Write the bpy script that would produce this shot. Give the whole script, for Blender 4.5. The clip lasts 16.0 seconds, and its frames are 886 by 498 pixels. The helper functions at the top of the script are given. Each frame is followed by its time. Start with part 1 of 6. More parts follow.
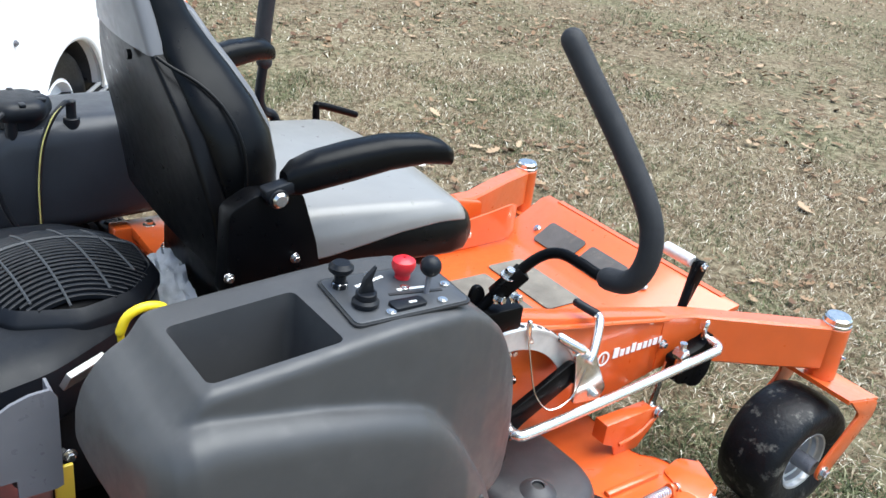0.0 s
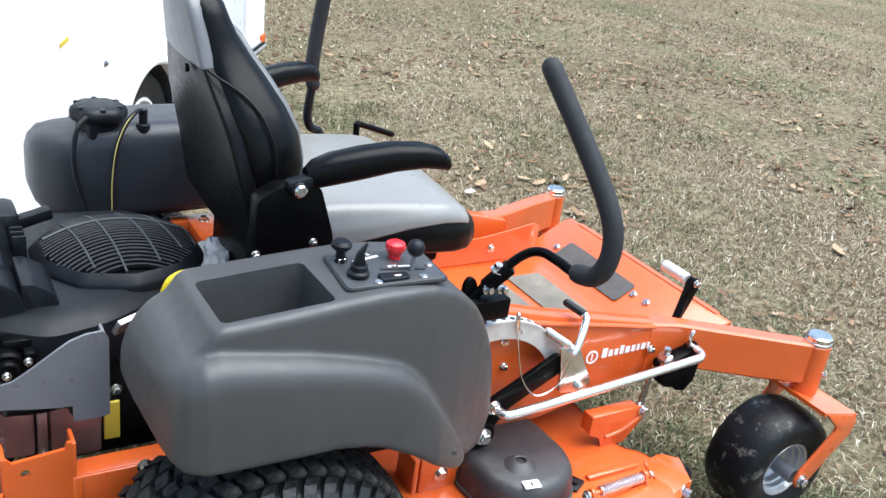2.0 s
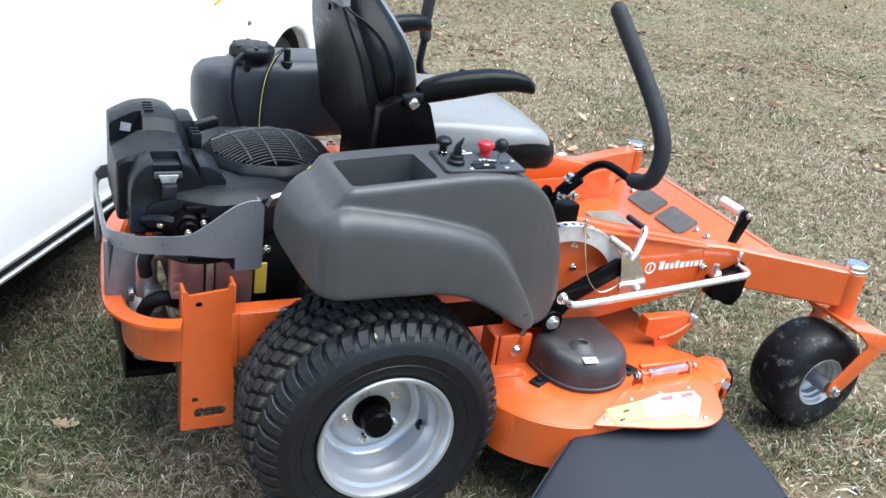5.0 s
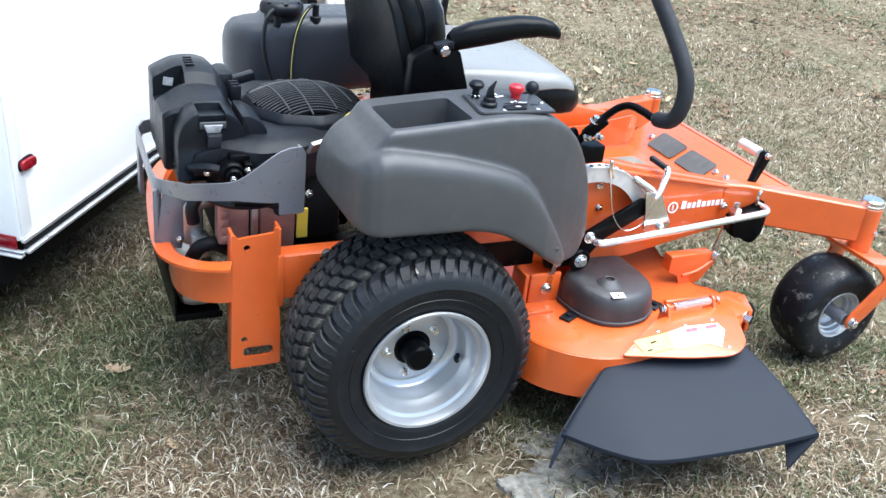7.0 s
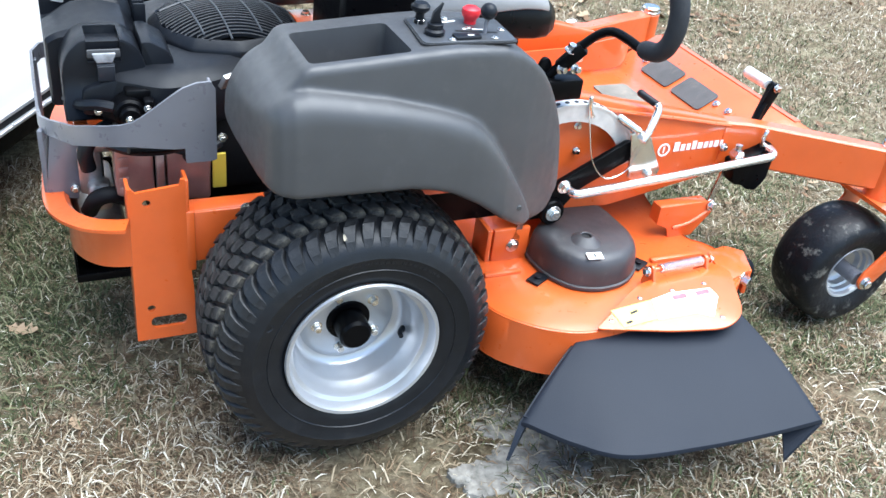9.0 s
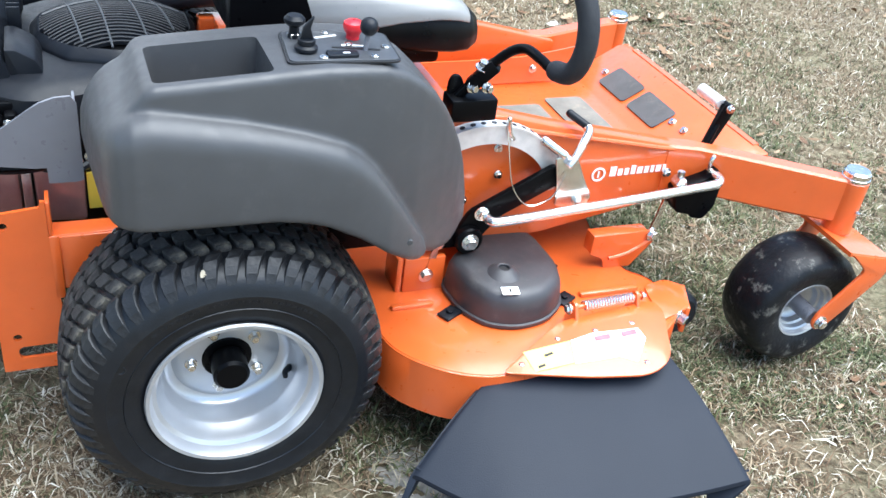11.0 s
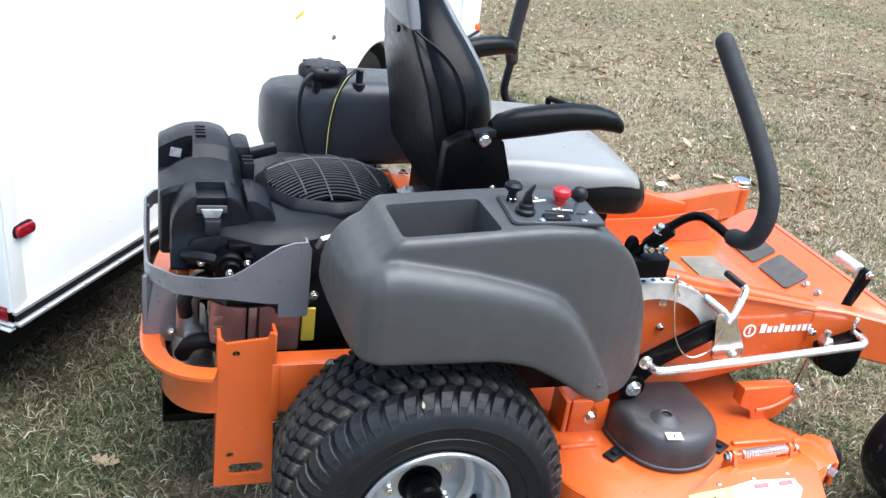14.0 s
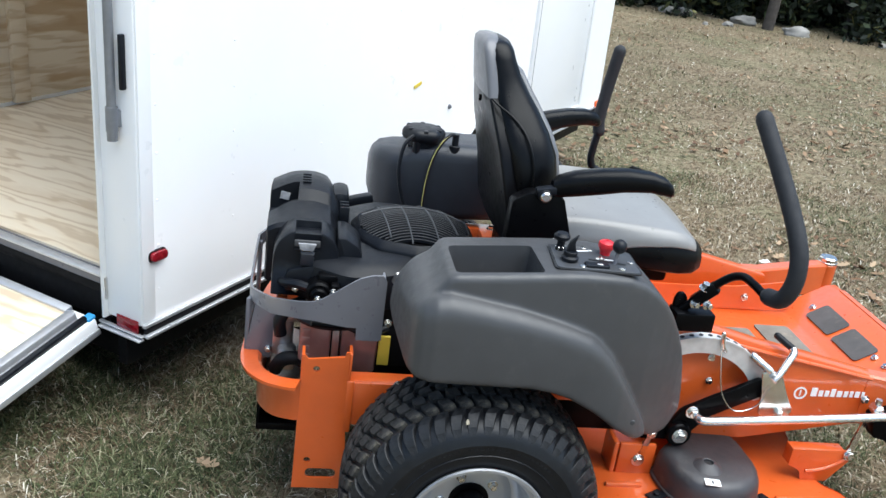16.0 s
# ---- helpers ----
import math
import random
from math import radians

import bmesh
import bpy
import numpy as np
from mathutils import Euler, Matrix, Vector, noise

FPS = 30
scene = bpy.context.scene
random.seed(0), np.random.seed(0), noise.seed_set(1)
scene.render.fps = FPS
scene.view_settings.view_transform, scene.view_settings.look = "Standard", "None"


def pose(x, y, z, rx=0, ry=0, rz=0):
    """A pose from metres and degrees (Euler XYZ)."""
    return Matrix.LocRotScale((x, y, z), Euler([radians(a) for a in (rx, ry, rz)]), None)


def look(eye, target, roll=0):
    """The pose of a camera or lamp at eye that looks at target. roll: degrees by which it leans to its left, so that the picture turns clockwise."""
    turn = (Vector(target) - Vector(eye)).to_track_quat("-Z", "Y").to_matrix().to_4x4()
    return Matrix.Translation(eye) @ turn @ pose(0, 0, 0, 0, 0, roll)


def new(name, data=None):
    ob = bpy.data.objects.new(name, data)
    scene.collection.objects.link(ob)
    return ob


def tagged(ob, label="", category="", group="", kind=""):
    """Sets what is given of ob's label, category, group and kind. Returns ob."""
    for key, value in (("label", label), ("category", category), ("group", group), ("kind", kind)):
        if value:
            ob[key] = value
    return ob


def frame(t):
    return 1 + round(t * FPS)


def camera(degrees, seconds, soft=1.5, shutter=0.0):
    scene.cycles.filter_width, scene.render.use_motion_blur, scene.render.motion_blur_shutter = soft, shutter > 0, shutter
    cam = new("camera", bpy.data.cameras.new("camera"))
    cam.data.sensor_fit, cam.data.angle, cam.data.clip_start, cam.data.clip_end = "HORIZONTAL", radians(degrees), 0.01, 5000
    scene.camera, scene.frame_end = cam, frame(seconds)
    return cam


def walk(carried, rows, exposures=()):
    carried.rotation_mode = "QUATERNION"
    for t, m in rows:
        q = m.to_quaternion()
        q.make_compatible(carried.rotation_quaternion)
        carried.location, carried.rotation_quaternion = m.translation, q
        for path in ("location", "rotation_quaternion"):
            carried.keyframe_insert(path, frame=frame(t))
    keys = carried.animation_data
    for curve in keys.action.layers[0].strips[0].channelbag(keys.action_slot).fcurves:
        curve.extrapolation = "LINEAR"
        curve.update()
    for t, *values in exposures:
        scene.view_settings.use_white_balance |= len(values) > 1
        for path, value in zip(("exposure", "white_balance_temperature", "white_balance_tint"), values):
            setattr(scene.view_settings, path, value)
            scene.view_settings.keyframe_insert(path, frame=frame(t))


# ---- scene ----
cam = camera(50.42, 16.0)
ROWS = [
    (0, -0.4951, -1.629, 1.5992, 64.231, -6.66, -34.979),
    (0.5, -0.5424, -1.6764, 1.6142, 64.858, -6.869, -35.141),
    (1, -0.5113, -1.7727, 1.6289, 65.005, -7.516, -32.407),
    (1.5, -0.4951, -1.8781, 1.6427, 65.788, -7.486, -30.764),
    (2, -0.529, -1.9571, 1.6525, 66.075, -7.395, -29.559),
    (2.5, -0.6248, -2.0128, 1.6643, 67.118, -7.134, -30.946),
    (3, -0.7318, -2.0869, 1.6624, 67.167, -6.492, -32.761),
    (3.5, -0.7442, -2.1519, 1.6598, 67.224, -6.433, -31.2),
    (4, -0.7104, -2.2562, 1.6579, 66.334, -6.99, -26.227),
    (4.5, -0.6986, -2.3667, 1.6508, 65.995, -7.348, -23.297),
    (4.7, -0.7083, -2.3987, 1.6467, 65.524, -7.309, -22.792),
    (6.8, -0.9039, -2.5409, 1.6373, 63.723, -6.318, -24.772),
    (7, -0.8401, -2.5308, 1.628, 62.886, -5.826, -22.913),
    (7.5, -0.6899, -2.4928, 1.6138, 60.876, -6.333, -19.129),
    (8, -0.6079, -2.4597, 1.5969, 58.944, -5.966, -18.129),
    (8.5, -0.558, -2.3544, 1.5685, 58.063, -6.112, -20.177),
    (9, -0.5557, -2.2224, 1.5575, 57.217, -6.177, -22.453),
    (9.2, -0.5464, -2.1994, 1.5519, 57.222, -5.661, -23.927),
    (11.3, -0.2116, -2.1354, 1.5666, 56.363, -6.912, -18.676),
    (11.5, -0.2145, -2.1343, 1.5686, 56.658, -7.012, -17.37),
    (12, -0.2276, -2.1311, 1.5765, 57.483, -7.02, -14.361),
    (12.5, -0.2791, -2.1299, 1.5931, 58.93, -7.293, -13.469),
    (13, -0.3782, -2.1393, 1.6085, 61.17, -7.583, -14.124),
    (13.5, -0.4788, -2.1654, 1.6241, 63.389, -7.929, -14.99),
    (14, -0.565, -2.2123, 1.6377, 64.618, -7.305, -16.114),
    (14.5, -0.5638, -2.2546, 1.6468, 65.294, -7.186, -14.38),
    (15, -0.4813, -2.3379, 1.6714, 65.997, -8.297, -10.217),
    (15.5, -0.434, -2.4469, 1.6864, 67.076, -8.14, -7.667),
    (16, -0.4582, -2.5226, 1.7026, 67.934, -7.299, -6.807),
]
EXPOSURES = [(0.0, 2.35, 6500, 6), (2.0, 2.37, 6480, 6), (3.5, 2.34, 6420, 6), (4.5, 2.4, 6350, 6), (7.0, 2.62, 6200, 6), (9.0, 2.77, 6120, 6), (12.5, 2.75, 6250, 6), (14.5, 2.41, 6450, 6), (16.0, 2.06, 6500, 6)]
walk(cam, [(t, pose(*place)) for t, *place in ROWS], EXPOSURES)

# ---- light ----
world = bpy.data.worlds.new("overcast_sky")
scene.world = world
world.use_nodes = True
wn = world.node_tree.nodes
wl = world.node_tree.links
sky = wn.new("ShaderNodeTexSky")
sky.sky_type = "NISHITA"
sky.sun_disc = False
sky.sun_elevation = radians(72)
sky.sun_rotation = radians(122)
sky.air_density = 1.0
sky.dust_density = 1.0
wl.new(sky.outputs[0], wn["Background"].inputs[0])
wn["Background"].inputs[1].default_value = 0.055
sun_data = bpy.data.lights.new("sun", "SUN")
sun_data.energy = 1.5
sun_data.angle = radians(70)
sun_data.color = (0.96, 0.985, 1.0)
sun = new("sun", sun_data)
sun.matrix_world = look((5.4, -3.6, 20), (0.0, 0.0, 0.0))

# ---- materials ----


def mat_new(name):
    m = bpy.data.materials.new(name)
    m.use_nodes = True
    nt = m.node_tree
    return m, nt.nodes, nt.links, nt.nodes["Principled BSDF"]


def noise_tex(n, l, scale, detail=4.0, rough=0.55, coords="Object", stretch=None):
    tc = n.new("ShaderNodeTexCoord")
    tex = n.new("ShaderNodeTexNoise")
    tex.inputs["Scale"].default_value = scale
    tex.inputs["Detail"].default_value = detail
    tex.inputs["Roughness"].default_value = rough
    if stretch:
        mp = n.new("ShaderNodeMapping")
        mp.inputs["Scale"].default_value = stretch
        l.new(tc.outputs[coords], mp.inputs[0])
        l.new(mp.outputs[0], tex.inputs["Vector"])
    else:
        l.new(tc.outputs[coords], tex.inputs["Vector"])
    return tex


def ramp(n, l, src, stops):
    r = n.new("ShaderNodeValToRGB")
    e = r.color_ramp.elements
    while len(e) < len(stops):
        e.new(0.5)
    for k, (p, c) in zip(e, stops):
        k.position, k.color = p, (*c, 1)
    l.new(src, r.inputs[0])
    return r


def mix(n, l, fac, a, b):
    m = n.new("ShaderNodeMix")
    m.data_type = "RGBA"
    if isinstance(fac, float):
        m.inputs[0].default_value = fac
    else:
        l.new(fac, m.inputs[0])
    for i, v in ((6, a), (7, b)):
        if isinstance(v, tuple):
            m.inputs[i].default_value = (*v, 1)
        else:
            l.new(v, m.inputs[i])
    return m.outputs[2]


def surface(name, colour, rough, metal=0.0, spread=0.12, scale=14.0, bump=0.0, bump_scale=300.0, dirt=None, dirt_amount=0.5, spec=0.5, coat=0.0, vary=None):
    """A plain painted, moulded or metal surface: slight blotches, grain, relief and, where given, dirt of a shape of its own."""
    m, n, l, b = mat_new(name)
    big = noise_tex(n, l, scale)
    lo = tuple(c * (1 - spread) for c in colour)
    hi = tuple(min(1, c * (1 + spread)) for c in colour)
    base = ramp(n, l, big.outputs[0], [(0.3, lo), (0.7, hi)]).outputs[0]
    if dirt:
        d = noise_tex(n, l, 22.0, 8.0, 0.7)
        dr = ramp(n, l, d.outputs[0], [(0.56, (0, 0, 0)), (0.75, (dirt_amount,) * 3)])
        base = mix(n, l, dr.outputs[0], base, dirt)
    l.new(base, b.inputs["Base Color"])
    fine = noise_tex(n, l, scale * 3, 4.0)
    if vary is None:
        vary = 0.03 if metal or rough < 0.32 else 0.07
    rr = ramp(n, l, fine.outputs[0], [(0.3, (max(0.03, rough - vary),) * 3), (0.7, (min(1, rough + vary),) * 3)])
    l.new(rr.outputs[0], b.inputs["Roughness"])
    b.inputs["Metallic"].default_value = metal
    b.inputs["Specular IOR Level"].default_value = spec
    b.inputs["Coat Weight"].default_value = coat
    b.inputs["Coat Roughness"].default_value = 0.12
    if bump:
        g = noise_tex(n, l, bump_scale, 2.0)
        bp = n.new("ShaderNodeBump")
        bp.inputs["Strength"].default_value = bump
        bp.inputs["Distance"].default_value = 0.002
        l.new(g.outputs[0], bp.inputs["Height"])
        l.new(bp.outputs[0], b.inputs["Normal"])
    return m


ORANGE = surface("orange_powder_coat", (0.66, 0.107, 0.018), 0.34, spread=0.05, bump=0.03, bump_scale=500, coat=0.8)
GREY_PLASTIC = surface("dark_grey_moulded_plastic", (0.05, 0.05, 0.0515), 0.45, spec=0.5, spread=0.07, bump=0.14, bump_scale=900, dirt=(0.16, 0.15, 0.14), dirt_amount=0.14)
COVER_PLASTIC = surface("grey_brown_cover_plastic", (0.037, 0.035, 0.038), 0.45, spread=0.12, bump=0.12, bump_scale=900, dirt=(0.2, 0.18, 0.15), dirt_amount=0.25)
BLACK_PLASTIC = surface("black_engine_plastic", (0.0065, 0.0078, 0.0108), 0.4, spec=0.24, spread=0.15, bump=0.15, bump_scale=800, dirt=(0.09, 0.085, 0.08), dirt_amount=0.15)
TANK_PLASTIC = surface("charcoal_tank_plastic", (0.025, 0.028, 0.035), 0.36, spec=0.36, spread=0.12, bump=0.12, bump_scale=700)
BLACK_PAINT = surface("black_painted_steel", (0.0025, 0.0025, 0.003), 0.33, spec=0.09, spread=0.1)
GUARD_PAINT = surface("grey_painted_steel", (0.13, 0.132, 0.15), 0.32, spread=0.06, bump=0.04, bump_scale=600, coat=0.4)
FAN_RIB = surface("dark_grey_rib_plastic", (0.042, 0.045, 0.05), 0.5, spread=0.08)
CLIP_GREY = surface("cloudy_grey_plastic", (0.3, 0.3, 0.31), 0.25, spread=0.3, scale=60)
BAG = surface("cloudy_white_plastic", (0.55, 0.57, 0.6), 0.25, spread=0.15, scale=30)
SHELL_PLASTIC = surface("black_seat_shell_plastic", (0.003, 0.003, 0.0036), 0.34, spec=0.14, spread=0.1)
VINYL = surface("black_vinyl", (0.0025, 0.0027, 0.0033), 0.33, spec=0.17, spread=0.15, bump=0.12, bump_scale=600)
SEAT_GREY = surface("light_grey_vinyl", (0.225, 0.22, 0.212), 0.3, spread=0.05, bump=0.04, bump_scale=500)
PANEL_GREY = surface("mid_grey_vinyl", (0.135, 0.135, 0.142), 0.35, spread=0.05, bump=0.05, bump_scale=500)
FOAM = surface("black_foam_grip", (0.012, 0.013, 0.016), 0.7, spread=0.2, bump=0.35, bump_scale=700)
RUBBER = surface("black_tyre_rubber", (0.0062, 0.0074, 0.0098), 0.42, spec=0.34, spread=0.25, scale=30, bump=0.15, bump_scale=250, dirt=(0.06, 0.055, 0.048), dirt_amount=0.15)
LUG_RUBBER = surface("tread_rubber", (0.03, 0.029, 0.028), 0.78, spec=0.25, spread=0.6, scale=45, bump=0.6, bump_scale=160, dirt=(0.2, 0.175, 0.13), dirt_amount=0.75)
SHOULDER_RUBBER = surface("worn_shoulder_rubber", (0.011, 0.0115, 0.013), 0.5, spec=0.4, spread=0.45, scale=40, bump=0.5, bump_scale=140, dirt=(0.12, 0.105, 0.08), dirt_amount=0.4)
SMOOTH_RUBBER = surface("smooth_caster_rubber", (0.007, 0.0078, 0.0098), 0.45, spec=0.25, spread=0.4, scale=18, bump=0.6, bump_scale=90, dirt=(0.24, 0.23, 0.2), dirt_amount=0.85)
FLAP_RUBBER = surface("black_chute_rubber", (0.011, 0.0145, 0.0225), 0.55, spec=0.22, spread=0.05, scale=5, bump=0.2, bump_scale=420, vary=0.008)
RIM_PAINT = surface("silver_wheel_paint", (0.5, 0.51, 0.53), 0.33, metal=0.65, spread=0.04)
ZINC = surface("zinc_plated_steel", (0.72, 0.7, 0.66), 0.24, metal=1.0, spread=0.12, scale=60)
CHROME = surface("bright_plated_rod", (0.86, 0.86, 0.86), 0.2, metal=0.9, spread=0.05, scale=60)
ENGINE_METAL = surface("cast_aluminium", (0.5, 0.48, 0.46), 0.42, metal=0.9, spread=0.15, scale=40, bump=0.3, bump_scale=180)
MUFFLER = surface("dull_exhaust_steel", (0.5, 0.48, 0.45), 0.4, metal=0.8, spread=0.2, scale=20, dirt=(0.1, 0.08, 0.06), dirt_amount=0.5)
HEAT_SHIELD = surface("coppery_heat_shield", (0.33, 0.19, 0.165), 0.36, metal=0.45, spread=0.15, scale=18, bump=0.1, bump_scale=120)
RED = surface("red_plastic", (0.62, 0.02, 0.03), 0.3, spread=0.05)
YELLOW = surface("yellow_plastic", (0.8, 0.6, 0.02), 0.4, spread=0.06)
WHITE_MARK = surface("white_print", (0.82, 0.82, 0.8), 0.45, spread=0.03)
YELLOW_MARK = surface("yellow_decal", (0.66, 0.5, 0.06), 0.4, spread=0.04)
# chute decal colours, paled to stand for the glare on them
GLARE_YELLOW = surface("glare_yellow_decal", (0.82, 0.62, 0.17), 0.4, spread=0.1, scale=40)
GLARE_RED = surface("glare_red_decal", (0.6, 0.11, 0.13), 0.42, spread=0.15, scale=60)
BLACK_MARK = surface("black_print", (0.015, 0.015, 0.016), 0.5, spread=0.03)
PAD = surface("grey_grip_tape", (0.085, 0.08, 0.078), 0.8, spread=0.22, scale=10, bump=0.5, bump_scale=900, dirt=(0.34, 0.28, 0.2), dirt_amount=0.35)
TRAILER_WHITE = surface("white_painted_aluminium", (0.93, 0.93, 0.925), 0.3, spread=0.012, scale=3)
LOCK_STEEL = surface("grey_galvanised_steel", (0.26, 0.27, 0.29), 0.42, metal=0.6, spread=0.1, scale=40)
ALU = surface("mill_aluminium", (0.62, 0.63, 0.65), 0.38, metal=0.7, spread=0.08, scale=30)
DARK_STEEL = surface("dark_chassis_steel", (0.004, 0.004, 0.005), 0.6, spec=0.2, spread=0.3)
LINER = surface("grey_plastic_liner", (0.05, 0.05, 0.052), 0.6, spread=0.25)
CONCRETE = surface("weathered_concrete", (0.19, 0.178, 0.155), 0.92, spread=0.5, scale=34, bump=0.8, bump_scale=80, dirt=(0.05, 0.04, 0.028), dirt_amount=0.9)
STONE = surface("grey_field_stone", (0.24, 0.23, 0.21), 0.85, spread=0.25, scale=6, bump=0.6, bump_scale=30)
BARK = surface("grey_bark", (0.06, 0.05, 0.042), 0.9, spread=0.35, scale=12, bump=0.8, bump_scale=50)


def red_lens():
    m, n, l, b = mat_new("red_lens")
    t = noise_tex(n, l, 90.0)
    l.new(ramp(n, l, t.outputs[0], [(0.3, (0.1, 0.003, 0.006)), (0.7, (0.3, 0.01, 0.02))]).outputs[0], b.inputs["Base Color"])
    b.inputs["Roughness"].default_value = 0.12
    return m


RED_LENS = red_lens()
AMBER_LENS = surface("orange_lens", (0.75, 0.12, 0.02), 0.15, spread=0.1, scale=90)


def plywood(name, dark, stretch, streak):
    """Softwood plywood: wavy grain lines along one axis, and broad darker streaks."""
    m, n, l, b = mat_new(name)
    w = n.new("ShaderNodeTexWave")
    tc = n.new("ShaderNodeTexCoord")
    mp = n.new("ShaderNodeMapping")
    mp.inputs["Scale"].default_value = stretch
    l.new(tc.outputs["Object"], mp.inputs[0])
    l.new(mp.outputs[0], w.inputs["Vector"])
    w.bands_direction = "DIAGONAL"
    w.inputs["Scale"].default_value = 2.6
    w.inputs["Distortion"].default_value = 16.0
    w.inputs["Detail"].default_value = 4.0
    w.inputs["Detail Scale"].default_value = 1.0
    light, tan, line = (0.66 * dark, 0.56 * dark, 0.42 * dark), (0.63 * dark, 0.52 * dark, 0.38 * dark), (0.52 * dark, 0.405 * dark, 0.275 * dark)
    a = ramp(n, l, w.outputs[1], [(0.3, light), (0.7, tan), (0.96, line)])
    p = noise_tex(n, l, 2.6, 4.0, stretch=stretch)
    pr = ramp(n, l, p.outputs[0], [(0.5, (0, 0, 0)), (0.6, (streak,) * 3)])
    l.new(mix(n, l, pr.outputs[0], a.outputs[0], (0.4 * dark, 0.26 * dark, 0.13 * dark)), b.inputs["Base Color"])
    b.inputs["Roughness"].default_value = 0.6
    return m


def interior_fill_sheet():
    """White roof sheet, made translucent to add light inside the trailer."""
    m, n, l, b = mat_new("interior_fill_roof")
    t = noise_tex(n, l, 6.0)
    c = ramp(n, l, t.outputs[0], [(0.3, (0.84, 0.85, 0.85)), (0.7, (0.9, 0.9, 0.9))]).outputs[0]
    l.new(c, b.inputs["Base Color"])
    b.inputs["Roughness"].default_value = 0.4
    tr = n.new("ShaderNodeBsdfTranslucent")
    l.new(c, tr.inputs[0])
    mx = n.new("ShaderNodeMixShader")
    mx.inputs[0].default_value = 0.55
    l.new(b.outputs[0], mx.inputs[1])
    l.new(tr.outputs[0], mx.inputs[2])
    l.new(mx.outputs[0], n["Material Output"].inputs[0])
    return m


INTERIOR_FILL_ROOF = interior_fill_sheet()
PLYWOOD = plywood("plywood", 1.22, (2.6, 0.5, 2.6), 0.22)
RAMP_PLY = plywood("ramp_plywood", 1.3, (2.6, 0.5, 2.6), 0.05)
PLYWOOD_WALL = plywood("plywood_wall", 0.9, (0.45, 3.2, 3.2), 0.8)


def ground_material():
    """Thatch of dead grass over brown soil, mottled with greener and barer patches."""
    m, n, l, b = mat_new("dormant_lawn")
    fine = noise_tex(n, l, 90.0, 8.0, 0.72)
    tuft = noise_tex(n, l, 24.0, 5.0, 0.65)
    mid = noise_tex(n, l, 4.2, 5.0, 0.6)
    big = noise_tex(n, l, 0.75, 4.0, 0.6)
    wide = noise_tex(n, l, 0.42, 3.0, 0.55)
    thatch = ramp(n, l, fine.outputs[0], [(0.34, (0.09, 0.068, 0.042)), (0.5, (0.232, 0.184, 0.112)), (0.66, (0.44, 0.378, 0.248))])
    green = ramp(n, l, fine.outputs[0], [(0.32, (0.045, 0.05, 0.022)), (0.52, (0.125, 0.13, 0.06)), (0.7, (0.27, 0.26, 0.15))])
    soil = ramp(n, l, fine.outputs[0], [(0.3, (0.045, 0.028, 0.017)), (0.52, (0.135, 0.088, 0.053)), (0.7, (0.27, 0.2, 0.13))])
    gm = ramp(n, l, big.outputs[0], [(0.45, (0, 0, 0)), (0.56, (0.85, 0.85, 0.85))])
    sm = ramp(n, l, mid.outputs[0], [(0.5, (0, 0, 0)), (0.62, (0.7, 0.7, 0.7))])
    wm = ramp(n, l, wide.outputs[0], [(0.42, (0, 0, 0)), (0.6, (0.6, 0.6, 0.6))])
    a = mix(n, l, gm.outputs[0], thatch.outputs[0], green.outputs[0])
    a = mix(n, l, sm.outputs[0], a, soil.outputs[0])
    a = mix(n, l, wm.outputs[0], a, soil.outputs[0])
    tr = ramp(n, l, tuft.outputs[0], [(0.38, (0.0, 0.0, 0.0)), (0.5, (0.5, 0.5, 0.5)), (0.64, (1.0, 1.0, 1.0))])
    pale = mix(n, l, 0.3, a, (0.42, 0.37, 0.26))
    deep = mix(n, l, 0.6, a, (0.04, 0.028, 0.017))
    a = mix(n, l, tr.outputs[0], deep, pale)
    l.new(a, b.inputs["Base Color"])
    b.inputs["Roughness"].default_value = 0.95
    b.inputs["Specular IOR Level"].default_value = 0.15
    bp = n.new("ShaderNodeBump")
    bp.inputs["Strength"].default_value = 0.9
    bp.inputs["Distance"].default_value = 0.012
    l.new(fine.outputs[0], bp.inputs["Height"])
    l.new(bp.outputs[0], b.inputs["Normal"])
    return m


def island_material(name, stops, rough=0.8, spec=0.2):
    """A colour of its own for each loose blade, leaf or clump."""
    m, n, l, b = mat_new(name)
    g = n.new("ShaderNodeNewGeometry")
    l.new(ramp(n, l, g.outputs["Random Per Island"], stops).outputs[0], b.inputs["Base Color"])
    b.inputs["Roughness"].default_value = rough
    b.inputs["Specular IOR Level"].default_value = spec
    return m


GROUND = ground_material()
DRY_BLADE = island_material("dry_grass_blades", [(0.0, (0.05, 0.033, 0.02)), (0.38, (0.165, 0.108, 0.064)), (0.68, (0.29, 0.228, 0.15)), (0.9, (0.43, 0.38, 0.285)), (1.0, (0.68, 0.64, 0.54))])
GREEN_BLADE = island_material("green_grass_blades", [(0.0, (0.022, 0.029, 0.013)), (0.45, (0.06, 0.074, 0.032)), (0.8, (0.135, 0.146, 0.07)), (1.0, (0.33, 0.31, 0.2))])
LEAF = island_material("dead_oak_leaves", [(0.0, (0.09, 0.045, 0.024)), (0.4, (0.17, 0.095, 0.05)), (0.8, (0.28, 0.18, 0.105)), (1.0, (0.42, 0.31, 0.2))], 0.7, 0.3)
FOLIAGE = island_material("evergreen_leaves", [(0.0, (0.005, 0.008, 0.004)), (0.6, (0.014, 0.022, 0.01)), (0.92, (0.035, 0.05, 0.02)), (1.0, (0.13, 0.12, 0.035))], 0.6, 0.3)

# ---- building helpers ----


